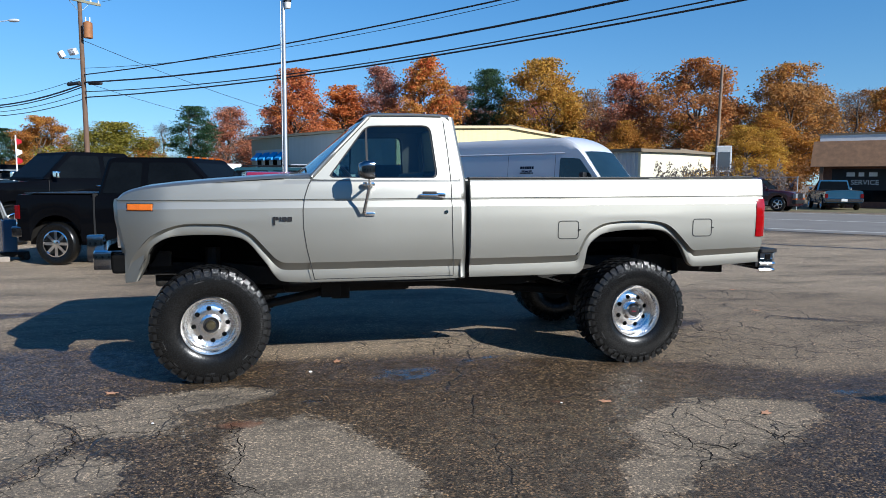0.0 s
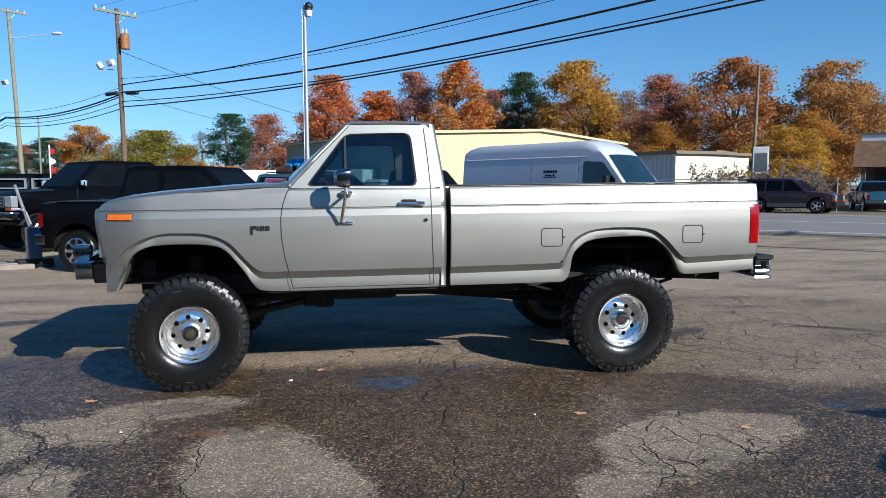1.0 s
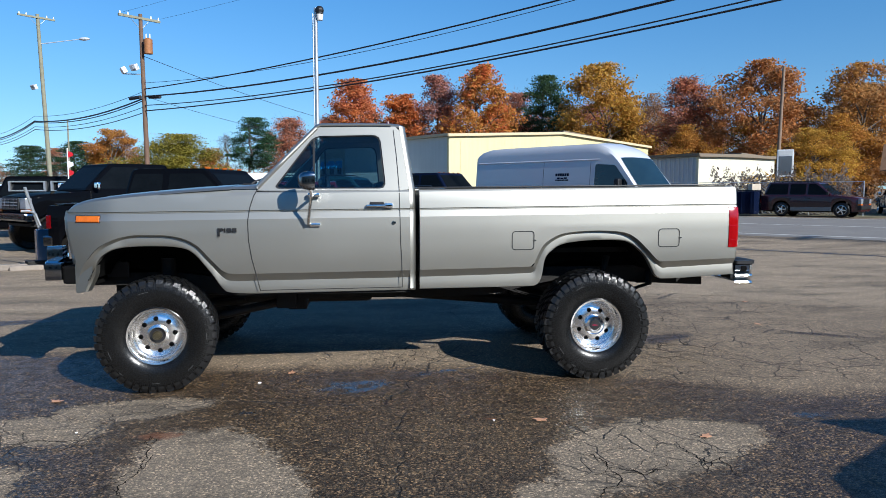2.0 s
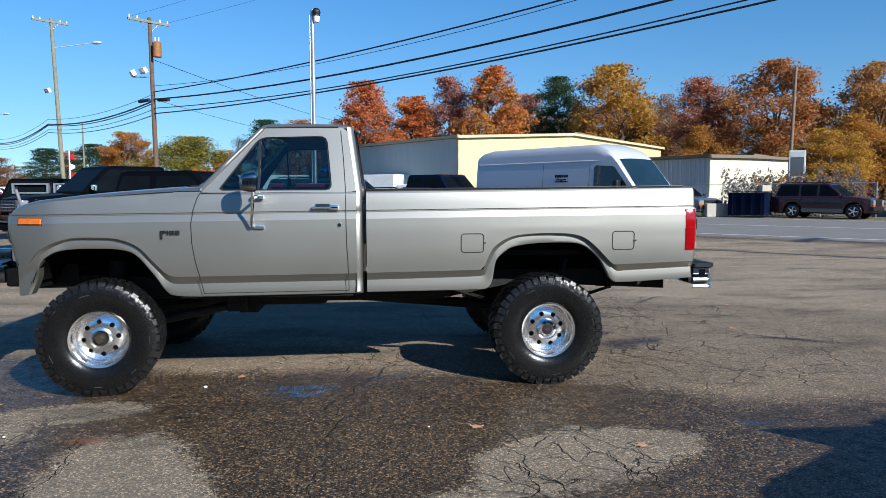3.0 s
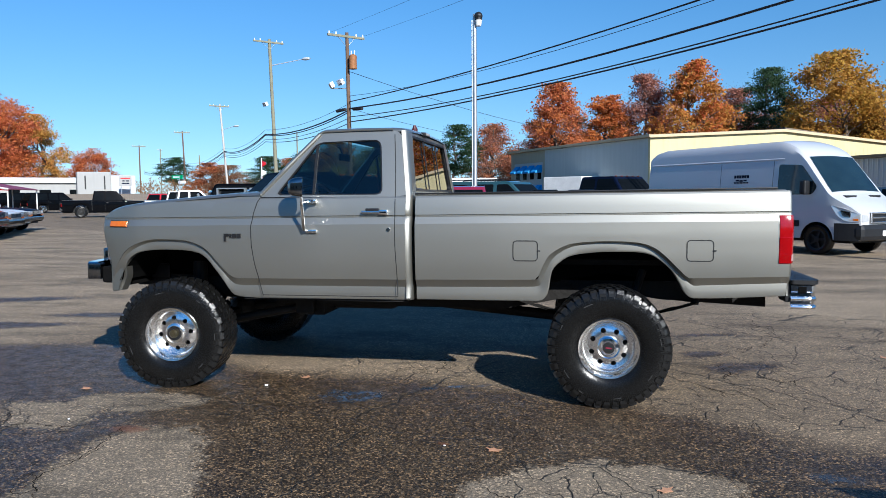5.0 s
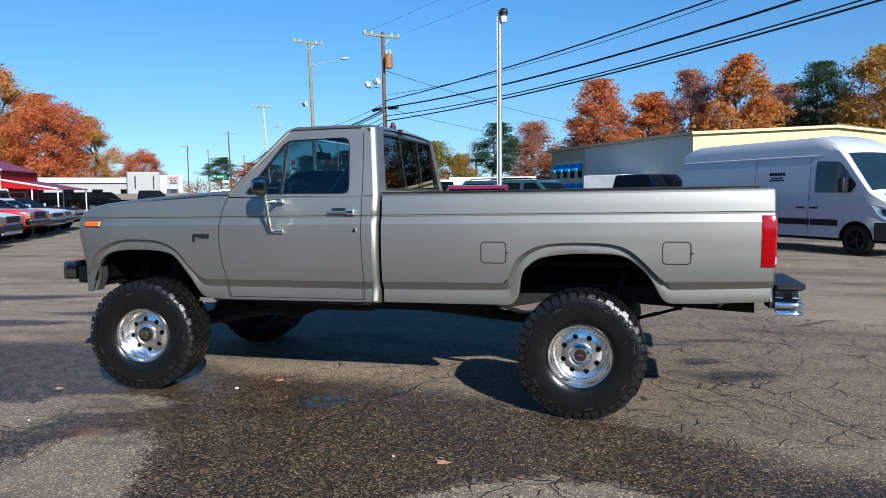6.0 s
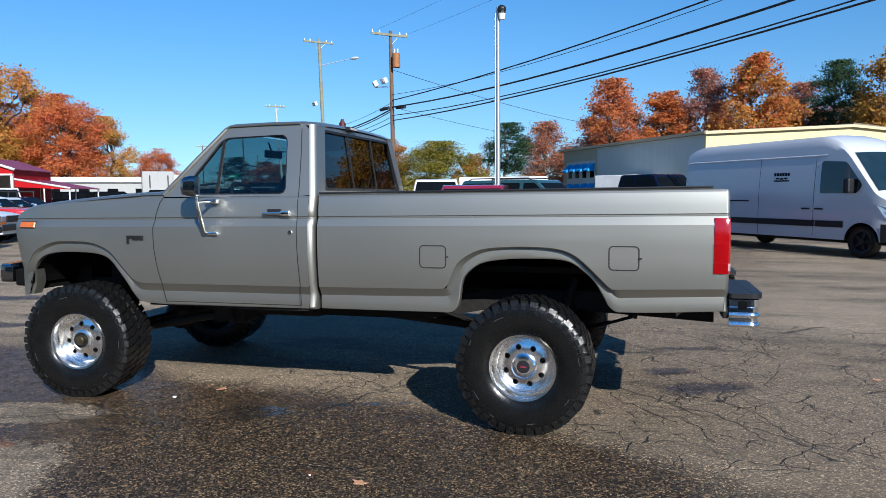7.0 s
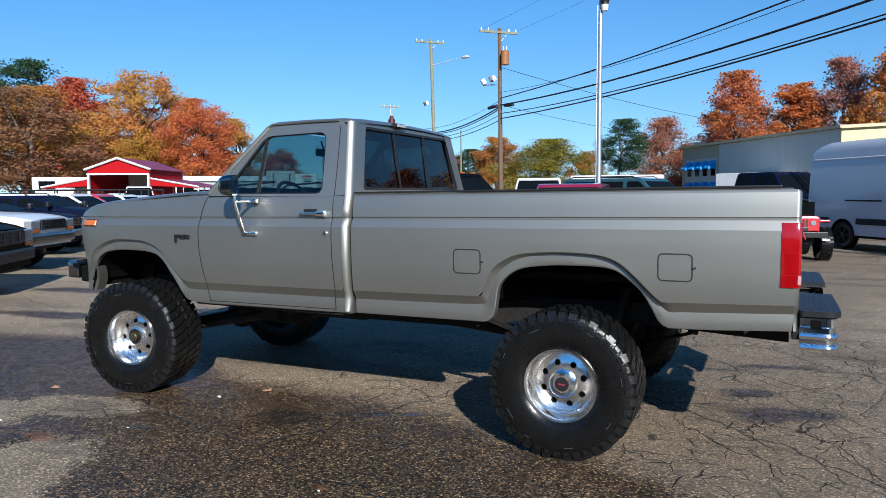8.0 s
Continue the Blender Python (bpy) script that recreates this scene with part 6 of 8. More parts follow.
    g = part("grille", new_box(xf - 0.10, xf + 0.03, -0.52, 0.52, 0.78, 1.02, bevel=0.03), M_BLACKPL, V)
    for z in (0.79, 0.90, 1.00):
        part("grille_bar", new_box(xf + 0.025, xf + 0.055, -0.52, 0.52, z - 0.018, z + 0.018, bevel=0.006), M_CHROME, g)
    for y in (-0.50, 0.0, 0.50):
        part("grille_bar", new_box(xf + 0.025, xf + 0.056, y - 0.022, y + 0.022, 0.78, 1.02, bevel=0.006), M_CHROME, g)
    part("number_plate", new_box(xf + 0.061, xf + 0.07, -0.13, 0.13, 0.48, 0.60), M_PLATE, V)
    for s in (-1, 1):
        part("hood_vent", new_box(fa + 0.40, fa + 0.48, min(s * 0.25, s * 0.62), max(s * 0.25, s * 0.62), 1.36, 1.415), M_BLACKPL, V)
    part("underbody", new_box(xr + 0.2, xf - 0.3, -0.75, 0.75, 0.30, 0.8), M_UNDER, V)
    for x in (fa, ra):
        for s in (-1, 1):
            road_wheel(V, x, s * 0.87, r, "black")
    return V


build_van()


# ---- vehicles on the lot ----
GROUP_ROW = "vehicles parked in a row on the lot"
pickup(at(-1.37, 7.32, -17), M_BLACKPAINT, "glossy black crew-cab pickup with amber roof markers", length=5.35, wb=3.70, r=0.375, hood=1.16, belt=1.22, roof=1.87, wheel="chrome", lights=True)
pickup(at(-4.85, 13.25, 223), M_BLACKPAINT, "tall glossy black crew-cab pickup with chrome mirrors", length=6.0, wb=3.75, r=0.45, hood=1.12, belt=1.20, roof=1.86, lift=0.30, wheel="chrome", nose_out=0.66)
big_suv = suv(at(-7.0, 18.0, 0), M_BLACKPAINT, "large black suv with grey trimmed windows", length=5.3, wb=3.1, r=0.40, hood=1.15, belt=1.30, roof=1.93, wheel="chrome", chrome=True)
for x0, x1 in ((-2.35, -1.25), (-1.10, -0.15)):
    bm = bmesh.new()
    for a in ((x0, x1, 1.46, 1.50), (x0, x1, 1.74, 1.78), (x0, x0 + 0.06, 1.50, 1.74), (x1 - 0.06, x1, 1.50, 1.74)):
        box(bm, a[0], a[1], -0.892, -0.80, a[2], a[3])
    part("window_trim", bm, M_STEEL, big_suv, "pale grey window trim")
suv(at(0.2, 11.3, -83), M_WINE, "wine-red minivan parked behind the pickup", length=4.8, wb=2.9, r=0.34, hood=1.0, belt=1.08, roof=1.70)
suv(at(1.25, 15.6, -20), M_TEAL, "dark green-blue suv with a dark windshield", length=5.0, wb=2.9, r=0.38, hood=1.12, belt=1.18, roof=1.88, rack=True)
pickup(at(-3.3, 20.2, -75), M_WHITE, "white pickup with a bright windshield mark", length=5.8, wb=3.6, r=0.40, hood=1.18, belt=1.25, roof=2.02)
wp = pickup(at(4.6, 21.8, -45.6), M_NAVY, "dark blue crew-cab pickup with amber roof markers", length=6.2, wb=3.9, r=0.42, hood=1.22, belt=1.32, roof=2.08, lights=True, lift=0.05)
suv(at(3.2, 14.4, -60), M_GREYPAINT, "low dark car with black roof bars", length=4.5, wb=2.7, r=0.33, hood=0.98, belt=1.0, roof=1.55, rack=True)


def jeep(m):
    V = thing("jeep", m, "red open-top off-roader with big mud tyres", "jeep")
    bm = new_box(-1.5, 0.6, -0.74, 0.74, 0.78, 1.20, bevel=0.05)
    box(bm, 0.55, 1.55, -0.58, 0.58, 0.80, 1.24, 0.06)
    part("body", bm, M_RED, V, smooth=40)
    g = part("grille", new_box(1.55, 1.59, -0.56, 0.56, 0.84, 1.20, bevel=0.015), M_RED, V)
    for k in range(7):
        part("grille_slot", new_box(1.588, 1.596, -0.26 + k * 0.08, -0.22 + k * 0.08, 0.90, 1.15), M_SEAM, g)
    for s in (-1, 1):
        part("headlamp", new_tube((1.56, s * 0.40, 1.06), (1.61, s * 0.40, 1.06), 0.07, seg=20), M_HEADLAMP, V)
        part("fender", new_box(0.62, 1.52, min(s * 0.58, s * 0.84), max(s * 0.58, s * 0.84), 1.08, 1.13, bevel=0.015), M_RED, V)
        bm = bmesh.new()
        pipe(bm, [(0.35, s * 0.66, 1.2), (0.25, s * 0.62, 1.66), (-0.9, s * 0.62, 1.70), (-1.35, s * 0.66, 1.2)], 0.03, 8)
        part("roll_bar", bm, M_BLACKPL, V)
    part("windshield_frame", new_box(0.50, 0.55, -0.70, 0.70, 1.18, 1.62, bevel=0.01), M_VGLASS, V)
    part("front_bumper", new_box(1.66, 1.82, -0.72, 0.72, 0.66, 0.82, bevel=0.02), M_BLACKPL, V)
    w = part("winch", new_box(1.70, 1.86, -0.22, 0.22, 0.83, 0.96, bevel=0.03), M_BLACKPL, V)
    part("winch_rope", new_tube((1.86, 0.05, 0.90), (1.90, 0.14, 0.62), 0.015, seg=8), M_RED, w, "red winch strap")
    part("underbody", new_box(-1.4, 1.5, -0.45, 0.45, 0.52, 0.85), M_UNDER, V)
    for x in (1.05, -1.15):
        for s in (-1, 1):
            road_wheel(V, x, s * 0.80, 0.46, "mud")
    V.scale = (0.78, 0.78, 0.78)


jeep(at(4.68, 13.2, -78))

suv(at(-7.92, 0.77, 35), M_BLACKPAINT, "black suv nose-out in the row", hood=1.06, belt=1.10, roof=1.62, lift=0.06, group=GROUP_ROW, chrome=False)
pickup(at(-10.90, 3.49, 28), M_WHITE, "white older pickup with chrome grille and amber lamps", crew=False, length=5.2, wb=3.3, r=0.38, hood=1.02, belt=1.04, roof=1.50, lift=0.10, group=GROUP_ROW, w=0.88)
suv(at(-13.75, 6.42, 30), M_NAVY, "dark blue car with a chrome-barred grille", hood=1.06, belt=1.08, roof=1.36, lift=0.02, group=GROUP_ROW, chrome=True, w=0.90)
suv(at(-15.46, 9.19, 25), M_NAVY, "dark navy suv with roof rails and amber indicators", hood=1.08, belt=1.10, roof=1.46, lift=0.03, rack=True, forward=0.15, group=GROUP_ROW, w=0.92)
suv(at(-17.5, 11.98, 24), M_WHITE, "white suv with a dark grille and white mirrors", hood=1.04, belt=1.06, roof=1.54, forward=0.1, group=GROUP_ROW, w=0.92)
pickup(at(-18.93, 14.11, 24), M_RED, "red pickup on tall mud tyres", crew=False, length=5.3, wb=3.4, r=0.44, hood=1.00, belt=1.02, roof=1.44, lift=0.08, wheel="mud", group=GROUP_ROW, w=0.90)
pickup(at(-20.26, 16.36, 24), M_WHITE, "white pickup with a black grille and amber lamps", crew=False, length=5.3, wb=3.4, r=0.37, hood=0.98, belt=1.00, roof=1.50, group=GROUP_ROW, w=0.90)
pickup(at(-21.86, 18.51, 24), M_WHITE, "white crew-cab pickup with amber side lamps", crew=True, length=5.6, wb=3.5, r=0.39, hood=0.98, belt=1.00, roof=1.46, group=GROUP_ROW, w=0.92)
pickup(at(-23.17, 20.74, 24), M_NAVY, "dark blue pickup with chrome grille", crew=True, length=5.6, wb=3.5, r=0.39, hood=1.00, belt=1.02, roof=1.46, group=GROUP_ROW, w=0.92)


def rail_trailer(m):
    """A flat utility trailer with pipe side rails."""
    V = thing("utility_trailer", m, "black flat utility trailer with pipe side rails", "trailer")
    part("deck", new_box(-3.6, 3.6, -1.0, 1.0, 0.72, 0.84, bevel=0.01), M_BLACKPL, V)
    for s in (-1, 1):
        for z in (1.30, 1.74):
            part("rail", new_tube((-3.58, s * 0.97, z), (3.58, s * 0.97, z), 0.045, seg=8), M_BLACKPL, V)
        for k in range(7):
            part("rail_post", new_tube((-3.55 + k * 1.183, s * 0.97, 0.84), (-3.55 + k * 1.183, s * 0.97, 1.76), 0.04, seg=8), M_BLACKPL, V)
        for x in (-0.85, 0.15):
            road_wheel(V, x, s * 1.12, 0.36, "black")
    for s in (-1, 1):
        part("drawbar", new_tube((3.5, s * 0.6, 0.70), (5.0, 0, 0.60), 0.05, seg=8), M_BLACKPL, V)
    part("axle", new_tube((-0.85, -1.1, 0.38), (-0.85, 1.1, 0.38), 0.06, seg=8), M_UNDER, V)
    part("axle", new_tube((0.15, -1.1, 0.38), (0.15, 1.1, 0.38), 0.06, seg=8), M_UNDER, V)
    part("spring_hanger", new_box(-1.2, 0.5, -0.9, 0.9, 0.40, 0.73), M_UNDER, V)


rail_trailer(at(-28.6, 21.6, 25))
suv(at(-31.6, 27.6, -42), M_WHITE, "white boxy off-roader with a black roof rack", length=4.4, wb=2.6, r=0.38, hood=1.20, belt=1.30, roof=2.0, rack=True)

# far side of the lot and across the road
pickup(at(-30.9, 41.0, 35), M_BLACKPAINT, "black crew-cab pickup on dark wheels", length=5.9, wb=3.7, r=0.42, hood=1.15, belt=1.22, roof=1.92, wheel="black", chrome=False)
suv(at(-45.5, 53.5, 60), M_BLACKPAINT, "black suv seen from behind", length=5.3, wb=3.1, r=0.40, hood=1.12, belt=1.2, roof=1.92)
suv(at(-52.0, 56.0, 70), M_BLACKPAINT, "large black suv across the lot", length=5.4, wb=3.2, r=0.40, hood=1.12, belt=1.2, roof=1.95)
pickup(at(-17.8, 32.0, 35), M_BLUE, "blue pickup with a long plain bed", crew=False, length=5.4, wb=3.4, r=0.42, hood=1.12, belt=1.18, roof=1.80)
pickup(at(-22.9, 38.8, 35), M_WHITE, "white crew-cab pickup parked side-on", crew=True, length=5.8, wb=3.6, r=0.40, hood=1.15, belt=1.22, roof=1.9)
suv(at(-36.5, 58.0, 80), M_RED, "red suv parked across the lot", length=4.6, wb=2.7, r=0.36, roof=1.75)
suv(at(-27.2, 47.0, 35), M_WHITE, "white suv parked across the lot", length=4.9, wb=2.9, roof=1.92)
suv(at(-22.5, 45.5, 35), M_BLUE, "pale blue suv parked across the lot", length=4.9, wb=2.9, roof=1.88)
suv(at(-15.5, 31.5, 70), M_RED, "red car parked across the lot", length=4.5, wb=2.7, roof=1.5)
suv(at(25.6, 28.9, -52), M_MAROON, "dark maroon suv at the kerb across the road", length=4.9, wb=2.95, r=0.39, hood=1.12, belt=1.15, roof=1.82, wheel="alloy", rack=True, lower=M_GREYPAINT)
suv(at(20.0, 34.2, -70), M_GREYPAINT, "grey suv by the fence", length=4.6, wb=2.7, r=0.36, roof=1.72)
pickup(at(31.9, 30.4, 62), M_SLATEBLUE, "slate blue older pickup with a loaded bed", crew=False, length=5.2, wb=3.3, r=0.37, hood=1.05, belt=1.1, roof=1.72)
# parked just outside the view; its shadow reaches the foreground
suv(at(7.18, -5.55, 180), M_GREYPAINT, "grey minivan parked beside the driveway", length=5.1, wb=3.2, r=0.36, hood=1.02, belt=1.10, roof=1.82, forward=0.85, slope=1.28, mirrors=False)

# ---- poles, lamps and wires ----
M_WOOD = simple("weathered_pole_wood", (0.105, 0.062, 0.038), 0.85, 0.0, 0.3, 5, 0.4, 40)
M_WOODGREY = simple("greenish_pole_wood", (0.175, 0.168, 0.115), 0.85, 0.0, 0.25, 5, 0.4, 40)
M_CABLE = simple("black_cable", (0.012, 0.012, 0.014), 0.6)
M_INSUL = simple("pale_insulator", (0.55, 0.55, 0.53), 0.3)
M_RUST = simple("rusty_transformer_tank", (0.25, 0.105, 0.035), 0.7, 0.2, 0.3, 6)
M_LAMPGREY = simple("pale_lamp_housing", (0.55, 0.57, 0.60), 0.4, 0.3)


def utility_pole(x, y, h, mat, label, arm=1.2, arm_dir=(0.714, 0.70), r=0.15, lean=(0, 0), arm_z=0.25):
    V = thing("utility_pole", pose(x, y, 0), label, "utility pole", "utility poles along the road")
    part("pole", new_tube((0, 0, -0.1), (lean[0], lean[1], h), r, r * 0.68, seg=14), mat, V)
    a = Vector((arm_dir[0], arm_dir[1], 0))
    if arm:
        top = Vector((lean[0], lean[1], h - arm_z))
        bm = bmesh.new()
        vs = box(bm, -arm, arm, -0.055, 0.055, -0.065, 0.065)
        bmesh.ops.rotate(bm, cent=(0, 0, 0), matrix=Matrix.Rotation(math.atan2(a.y, a.x), 3, "Z"), verts=vs)
        bmesh.ops.translate(bm, vec=top + Vector((0, -0.14, 0)), verts=vs)
        part("crossarm", bm, M_WOODGREY, V, "grey wooden crossarm")
        for u in (-0.92, -0.55, 0.55, 0.92):
            p = top + a * arm * u + Vector((0, -0.14, 0.06))
            part("insulator", new_tube(p, p + Vector((0, 0, 0.16)), 0.055, 0.03, seg=10), M_INSUL, V, "pale porcelain insulator")
        for u in (-0.5, 0.5):
            part("brace", new_tube(top + a * arm * u + Vector((0, -0.1, 0)), top - Vector((0, 0, 0.6)), 0.016, seg=6), M_STEEL, V)
    return V


def cobra_lamp(V, base, reach, rise):
    b, r = Vector(base), Vector(reach)
    arm = part("lamp_arm", new_tube(b, b + r + Vector((0, 0, rise)), 0.035, 0.028, seg=8), M_LAMPGREY, V)
    e = b + r + Vector((0, 0, rise))
    d = r.normalized()
    bm = bmesh.new()
    bmesh.ops.create_uvsphere(bm, u_segments=14, v_segments=8, radius=0.5)
    bmesh.ops.scale(bm, vec=(0.85, 0.34, 0.24), verts=bm.verts)
    bmesh.ops.rotate(bm, cent=(0, 0, 0), matrix=Matrix.Rotation(math.atan2(d.y, d.x), 3, "Z"), verts=bm.verts)
    bmesh.ops.translate(bm, vec=e + d * 0.30, verts=bm.verts)
    part("lamp_head", bm, M_LAMPGREY, arm, "pale cobra lamp head", smooth=50)


def floodlight(V, p, d):
    p, d = Vector(p), Vector(d)
    f = part("floodlight", new_box(-0.25, 0.25, -0.12, 0.12, -0.17, 0.17, bevel=0.03), M_LAMPGREY, V, "pale box floodlight")
    f.matrix_basis = Matrix.Translation(p) @ d.to_track_quat("-Y", "Z").to_matrix().to_4x4()
    g = part("lens", new_box(-0.21, 0.21, -0.128, -0.122, -0.13, 0.13), M_CLEAR, f)


P1 = utility_pole(-10.4, 35.5, 11.2, M_WOOD, "brown wooden utility pole with a rusty transformer", lean=(-0.12, 0.0))
bm = bmesh.new()
tube(bm, (0.32, -0.26, 9.0), (0.32, -0.26, 9.78), 0.23, seg=20)
tube(bm, (0.32, -0.26, 9.78), (0.32, -0.26, 9.86), 0.23, 0.10, seg=20)
tr = part("transformer", bm, M_RUST, P1, "rust-orange transformer tank", smooth=40)
for k in (-0.1, 0.1):
    part("bushing", new_tube((0.32 + k, -0.26, 9.84), (0.32 + k, -0.26, 10.08), 0.035, seg=8), M_INSUL, tr)
floodlight(P1, (-0.45, -0.3, 8.25), (-0.6, -0.7, -0.5))
floodlight(P1, (-1.05, -0.2, 8.10), (-0.8, -0.4, -0.5))
part("bracket", new_tube((-1.10, -0.1, 7.92), (0, 0, 7.92), 0.03, seg=6), M_STEEL, P1)
for sx in (-1, 1):
    part("splice_box", new_tube((sx * 0.95, -0.1 - sx * 0.5, 6.62), (sx * 0.25, -0.1, 6.66), 0.10, seg=10), M_CABLE, P1, "black cable splice")
P2 = utility_pole(-21.05, 48.8, 14.1, M_WOODGREY, "tall greenish utility pole with a street lamp", arm=1.25, r=0.17, lean=(-0.42, 0.0))
cobra_lamp(P2, (-0.35, 0, 12.0), (3.1, -0.8, 0), 0.25)
floodlight(P2, (-0.75, -0.3, 8.9), (-0.5, -0.7, -0.4))
P3 = utility_pole(-38.4, 73.9, 12.5, simple("pale_pole_wood", (0.38, 0.36, 0.33), 0.8, 0, 0.2, 5), "pale leaning utility pole with a lamp", arm=1.2, lean=(-0.9, 0))
cobra_lamp(P3, (-0.5, 0, 9.5), (1.6, -0.4, 0), 0.3)
utility_pole(-61.8, 103.9, 12.4, M_WOOD, "distant brown utility pole", arm=1.3, lean=(-0.4, 0))
utility_pole(-83.7, 123.9, 11.8, M_WOOD, "distant brown utility pole", arm=1.3)
utility_pole(-91.7, 143.9, 12.4, M_WOODGREY, "distant grey utility pole", arm=0.5)
utility_pole(-70.4, 143.9, 7.0, M_WOOD, "short distant utility pole", arm=1.2)
utility_pole(-27.5, 68.9, 8.5, M_WOODGREY, "slim greenish wooden utility pole", arm=0, r=0.10)
utility_pole(-50.7, 88.9, 7.4, M_WOODGREY, "slim weathered wooden utility pole", arm=0, r=0.12)
utility_pole(28.0, 36.6, 9.2, simple("brown_pole_wood", (0.16, 0.11, 0.075), 0.85, 0.0, 0.25, 5, 0.4, 40), "leaning brown wooden pole", arm=0, r=0.13, lean=(0.25, 0))
utility_pole(28.1, -3.8, 12.0, M_WOOD, "brown wooden utility pole", arm=1.2)

L = thing("lamp_post", pose(0.39, 13.37, 0), "galvanised lamp post with a dusk-to-dawn lamp", "lamp post")
part("post", new_tube((0, 0, 0), (0, 0, 6.35), 0.06, 0.05, seg=14), M_STEEL, L, smooth=40)
part("conduit", new_tube((-0.075, 0, 0), (-0.075, 0, 6.2), 0.014, seg=8), M_STEEL, L)
bm = bmesh.new()
bmesh.ops.create_uvsphere(bm, u_segments=18, v_segments=10, radius=0.115, matrix=Matrix.Translation((0.11, -0.05, 6.28)))
tube(bm, (0.11, -0.05, 6.18), (0.11, -0.05, 6.30), 0.10, seg=18)
part("lamp_housing", bm, M_BLACKPL, L, "dark lamp housing")
part("globe", new_tube((0.11, -0.05, 6.02), (0.11, -0.05, 6.17), 0.075, 0.10, seg=18), M_INSUL, L, "pale lamp globe")


def wire(name, a, b, sag, r, n=24):
    a, b = Vector(a), Vector(b)
    bm = bmesh.new()
    pts = []
    for k in range(n + 1):
        t = k / n
        p = a.lerp(b, t)
        p.z -= 4 * sag * t * (1 - t)
        pts.append(p)
    pipe(bm, pts, r, 5)
    return tagged(part(name, bm, M_CABLE), "black overhead cable between poles", "cable", "overhead cables")


NX, NY = 28.1, -3.8
for z0, z1, sag, r in ((7.44, 11.64, 1.98, 0.012), (7.10, 10.32, 1.03, 0.030), (6.70, 9.93, 1.48, 0.040), (6.20, 9.32, 1.44, 0.024), (5.90, 8.68, 1.10, 0.032)):
    wire("overhead_cable", (-10.4, 35.4, z0), (NX, NY, z1), sag, r)
for z0, z1, sag, r in ((7.0, 6.85, 0.40, 0.014), (6.62, 6.5, 0.42, 0.045), (6.50, 6.42, 0.46, 0.03), (6.15, 6.1, 0.40, 0.018), (5.84, 5.9, 0.40, 0.024)):
    wire("overhead_cable", (-10.4, 35.4, z0), (-22.0, 48.8, z1), sag, r)
    wire("overhead_cable", (-22.0, 48.8, z1), (-38.9, 73.9, z1 + 0.4), sag * 1.5, r)
    wire("overhead_cable", (-38.9, 73.9, z1 + 0.4), (-61.9, 103.9, z1 + 0.3), sag * 2, r)
    wire("overhead_cable", (-61.9, 103.9, z1 + 0.3), (-110, 165, z1 + 1.5), sag * 2, r)
wire("overhead_cable", (-10.4, 35.4, 8.9), (8.0, 84.0, 8.2), 0.8, 0.016)
wire("overhead_cable", (-10.4, 35.4, 6.7), (12.0, 84.0, 7.8), 1.6, 0.012)
for u in (-0.9, 0.9):
    wire("overhead_cable", (-10.4 + 0.86 * u, 35.4 + 0.84 * u, 11.1), (28.1 + 0.86 * u, -3.8 + 0.84 * u, 12.0), 0.6, 0.006)

# ---- buildings ----
M_GREYWALL = wall_paint("grey_metal_cladding", (0.54, 0.58, 0.55))
M_CREAMWALL = wall_paint("cream_metal_cladding", (0.60, 0.53, 0.29))
M_BEIGEWALL = wall_paint("beige_wall", (0.42, 0.39, 0.27))
M_WHITEWALL = wall_paint("white_metal_cladding", (0.66, 0.62, 0.46))
M_RIBWALL = wall_paint("ribbed_metal_cladding", (0.50, 0.52, 0.55))
M_BROWNTRIM = simple("brown_eave_trim", (0.14, 0.11, 0.075), 0.7)
M_TAN = simple("tan_eave_trim", (0.45, 0.36, 0.22), 0.7)
M_AWNING = simple("blue_canvas_awning", (0.03, 0.26, 0.62), 0.7)
M_REDMETAL = wall_paint("red_painted_metal", (0.36, 0.003, 0.006), 0.6)
M_REDMETAL.node_tree.nodes["Principled BSDF"].inputs["Specular IOR Level"].default_value = 0.12
M_MAROONROOF = wall_paint("maroon_metal_roof", (0.22, 0.02, 0.045), 0.45)
M_TRIMWHITE = simple("white_trim", (0.62, 0.62, 0.61), 0.5, 0.0, 0.15, 1.5)
M_SHINGLE = simple("brown_shingles", (0.135, 0.075, 0.038), 0.85, 0.0, 0.35, 3, 0.5, 25)
M_BRICK = simple("dark_red_brick", (0.16, 0.07, 0.045), 0.85, 0.0, 0.3, 6, 0.4, 30)
M_CONCRETE = simple("pale_concrete", (0.36, 0.33, 0.28), 0.9, 0.0, 0.2, 3, 0.3, 30)
M_DARKIN = simple("dark_interior", (0.02, 0.02, 0.022), 0.8)


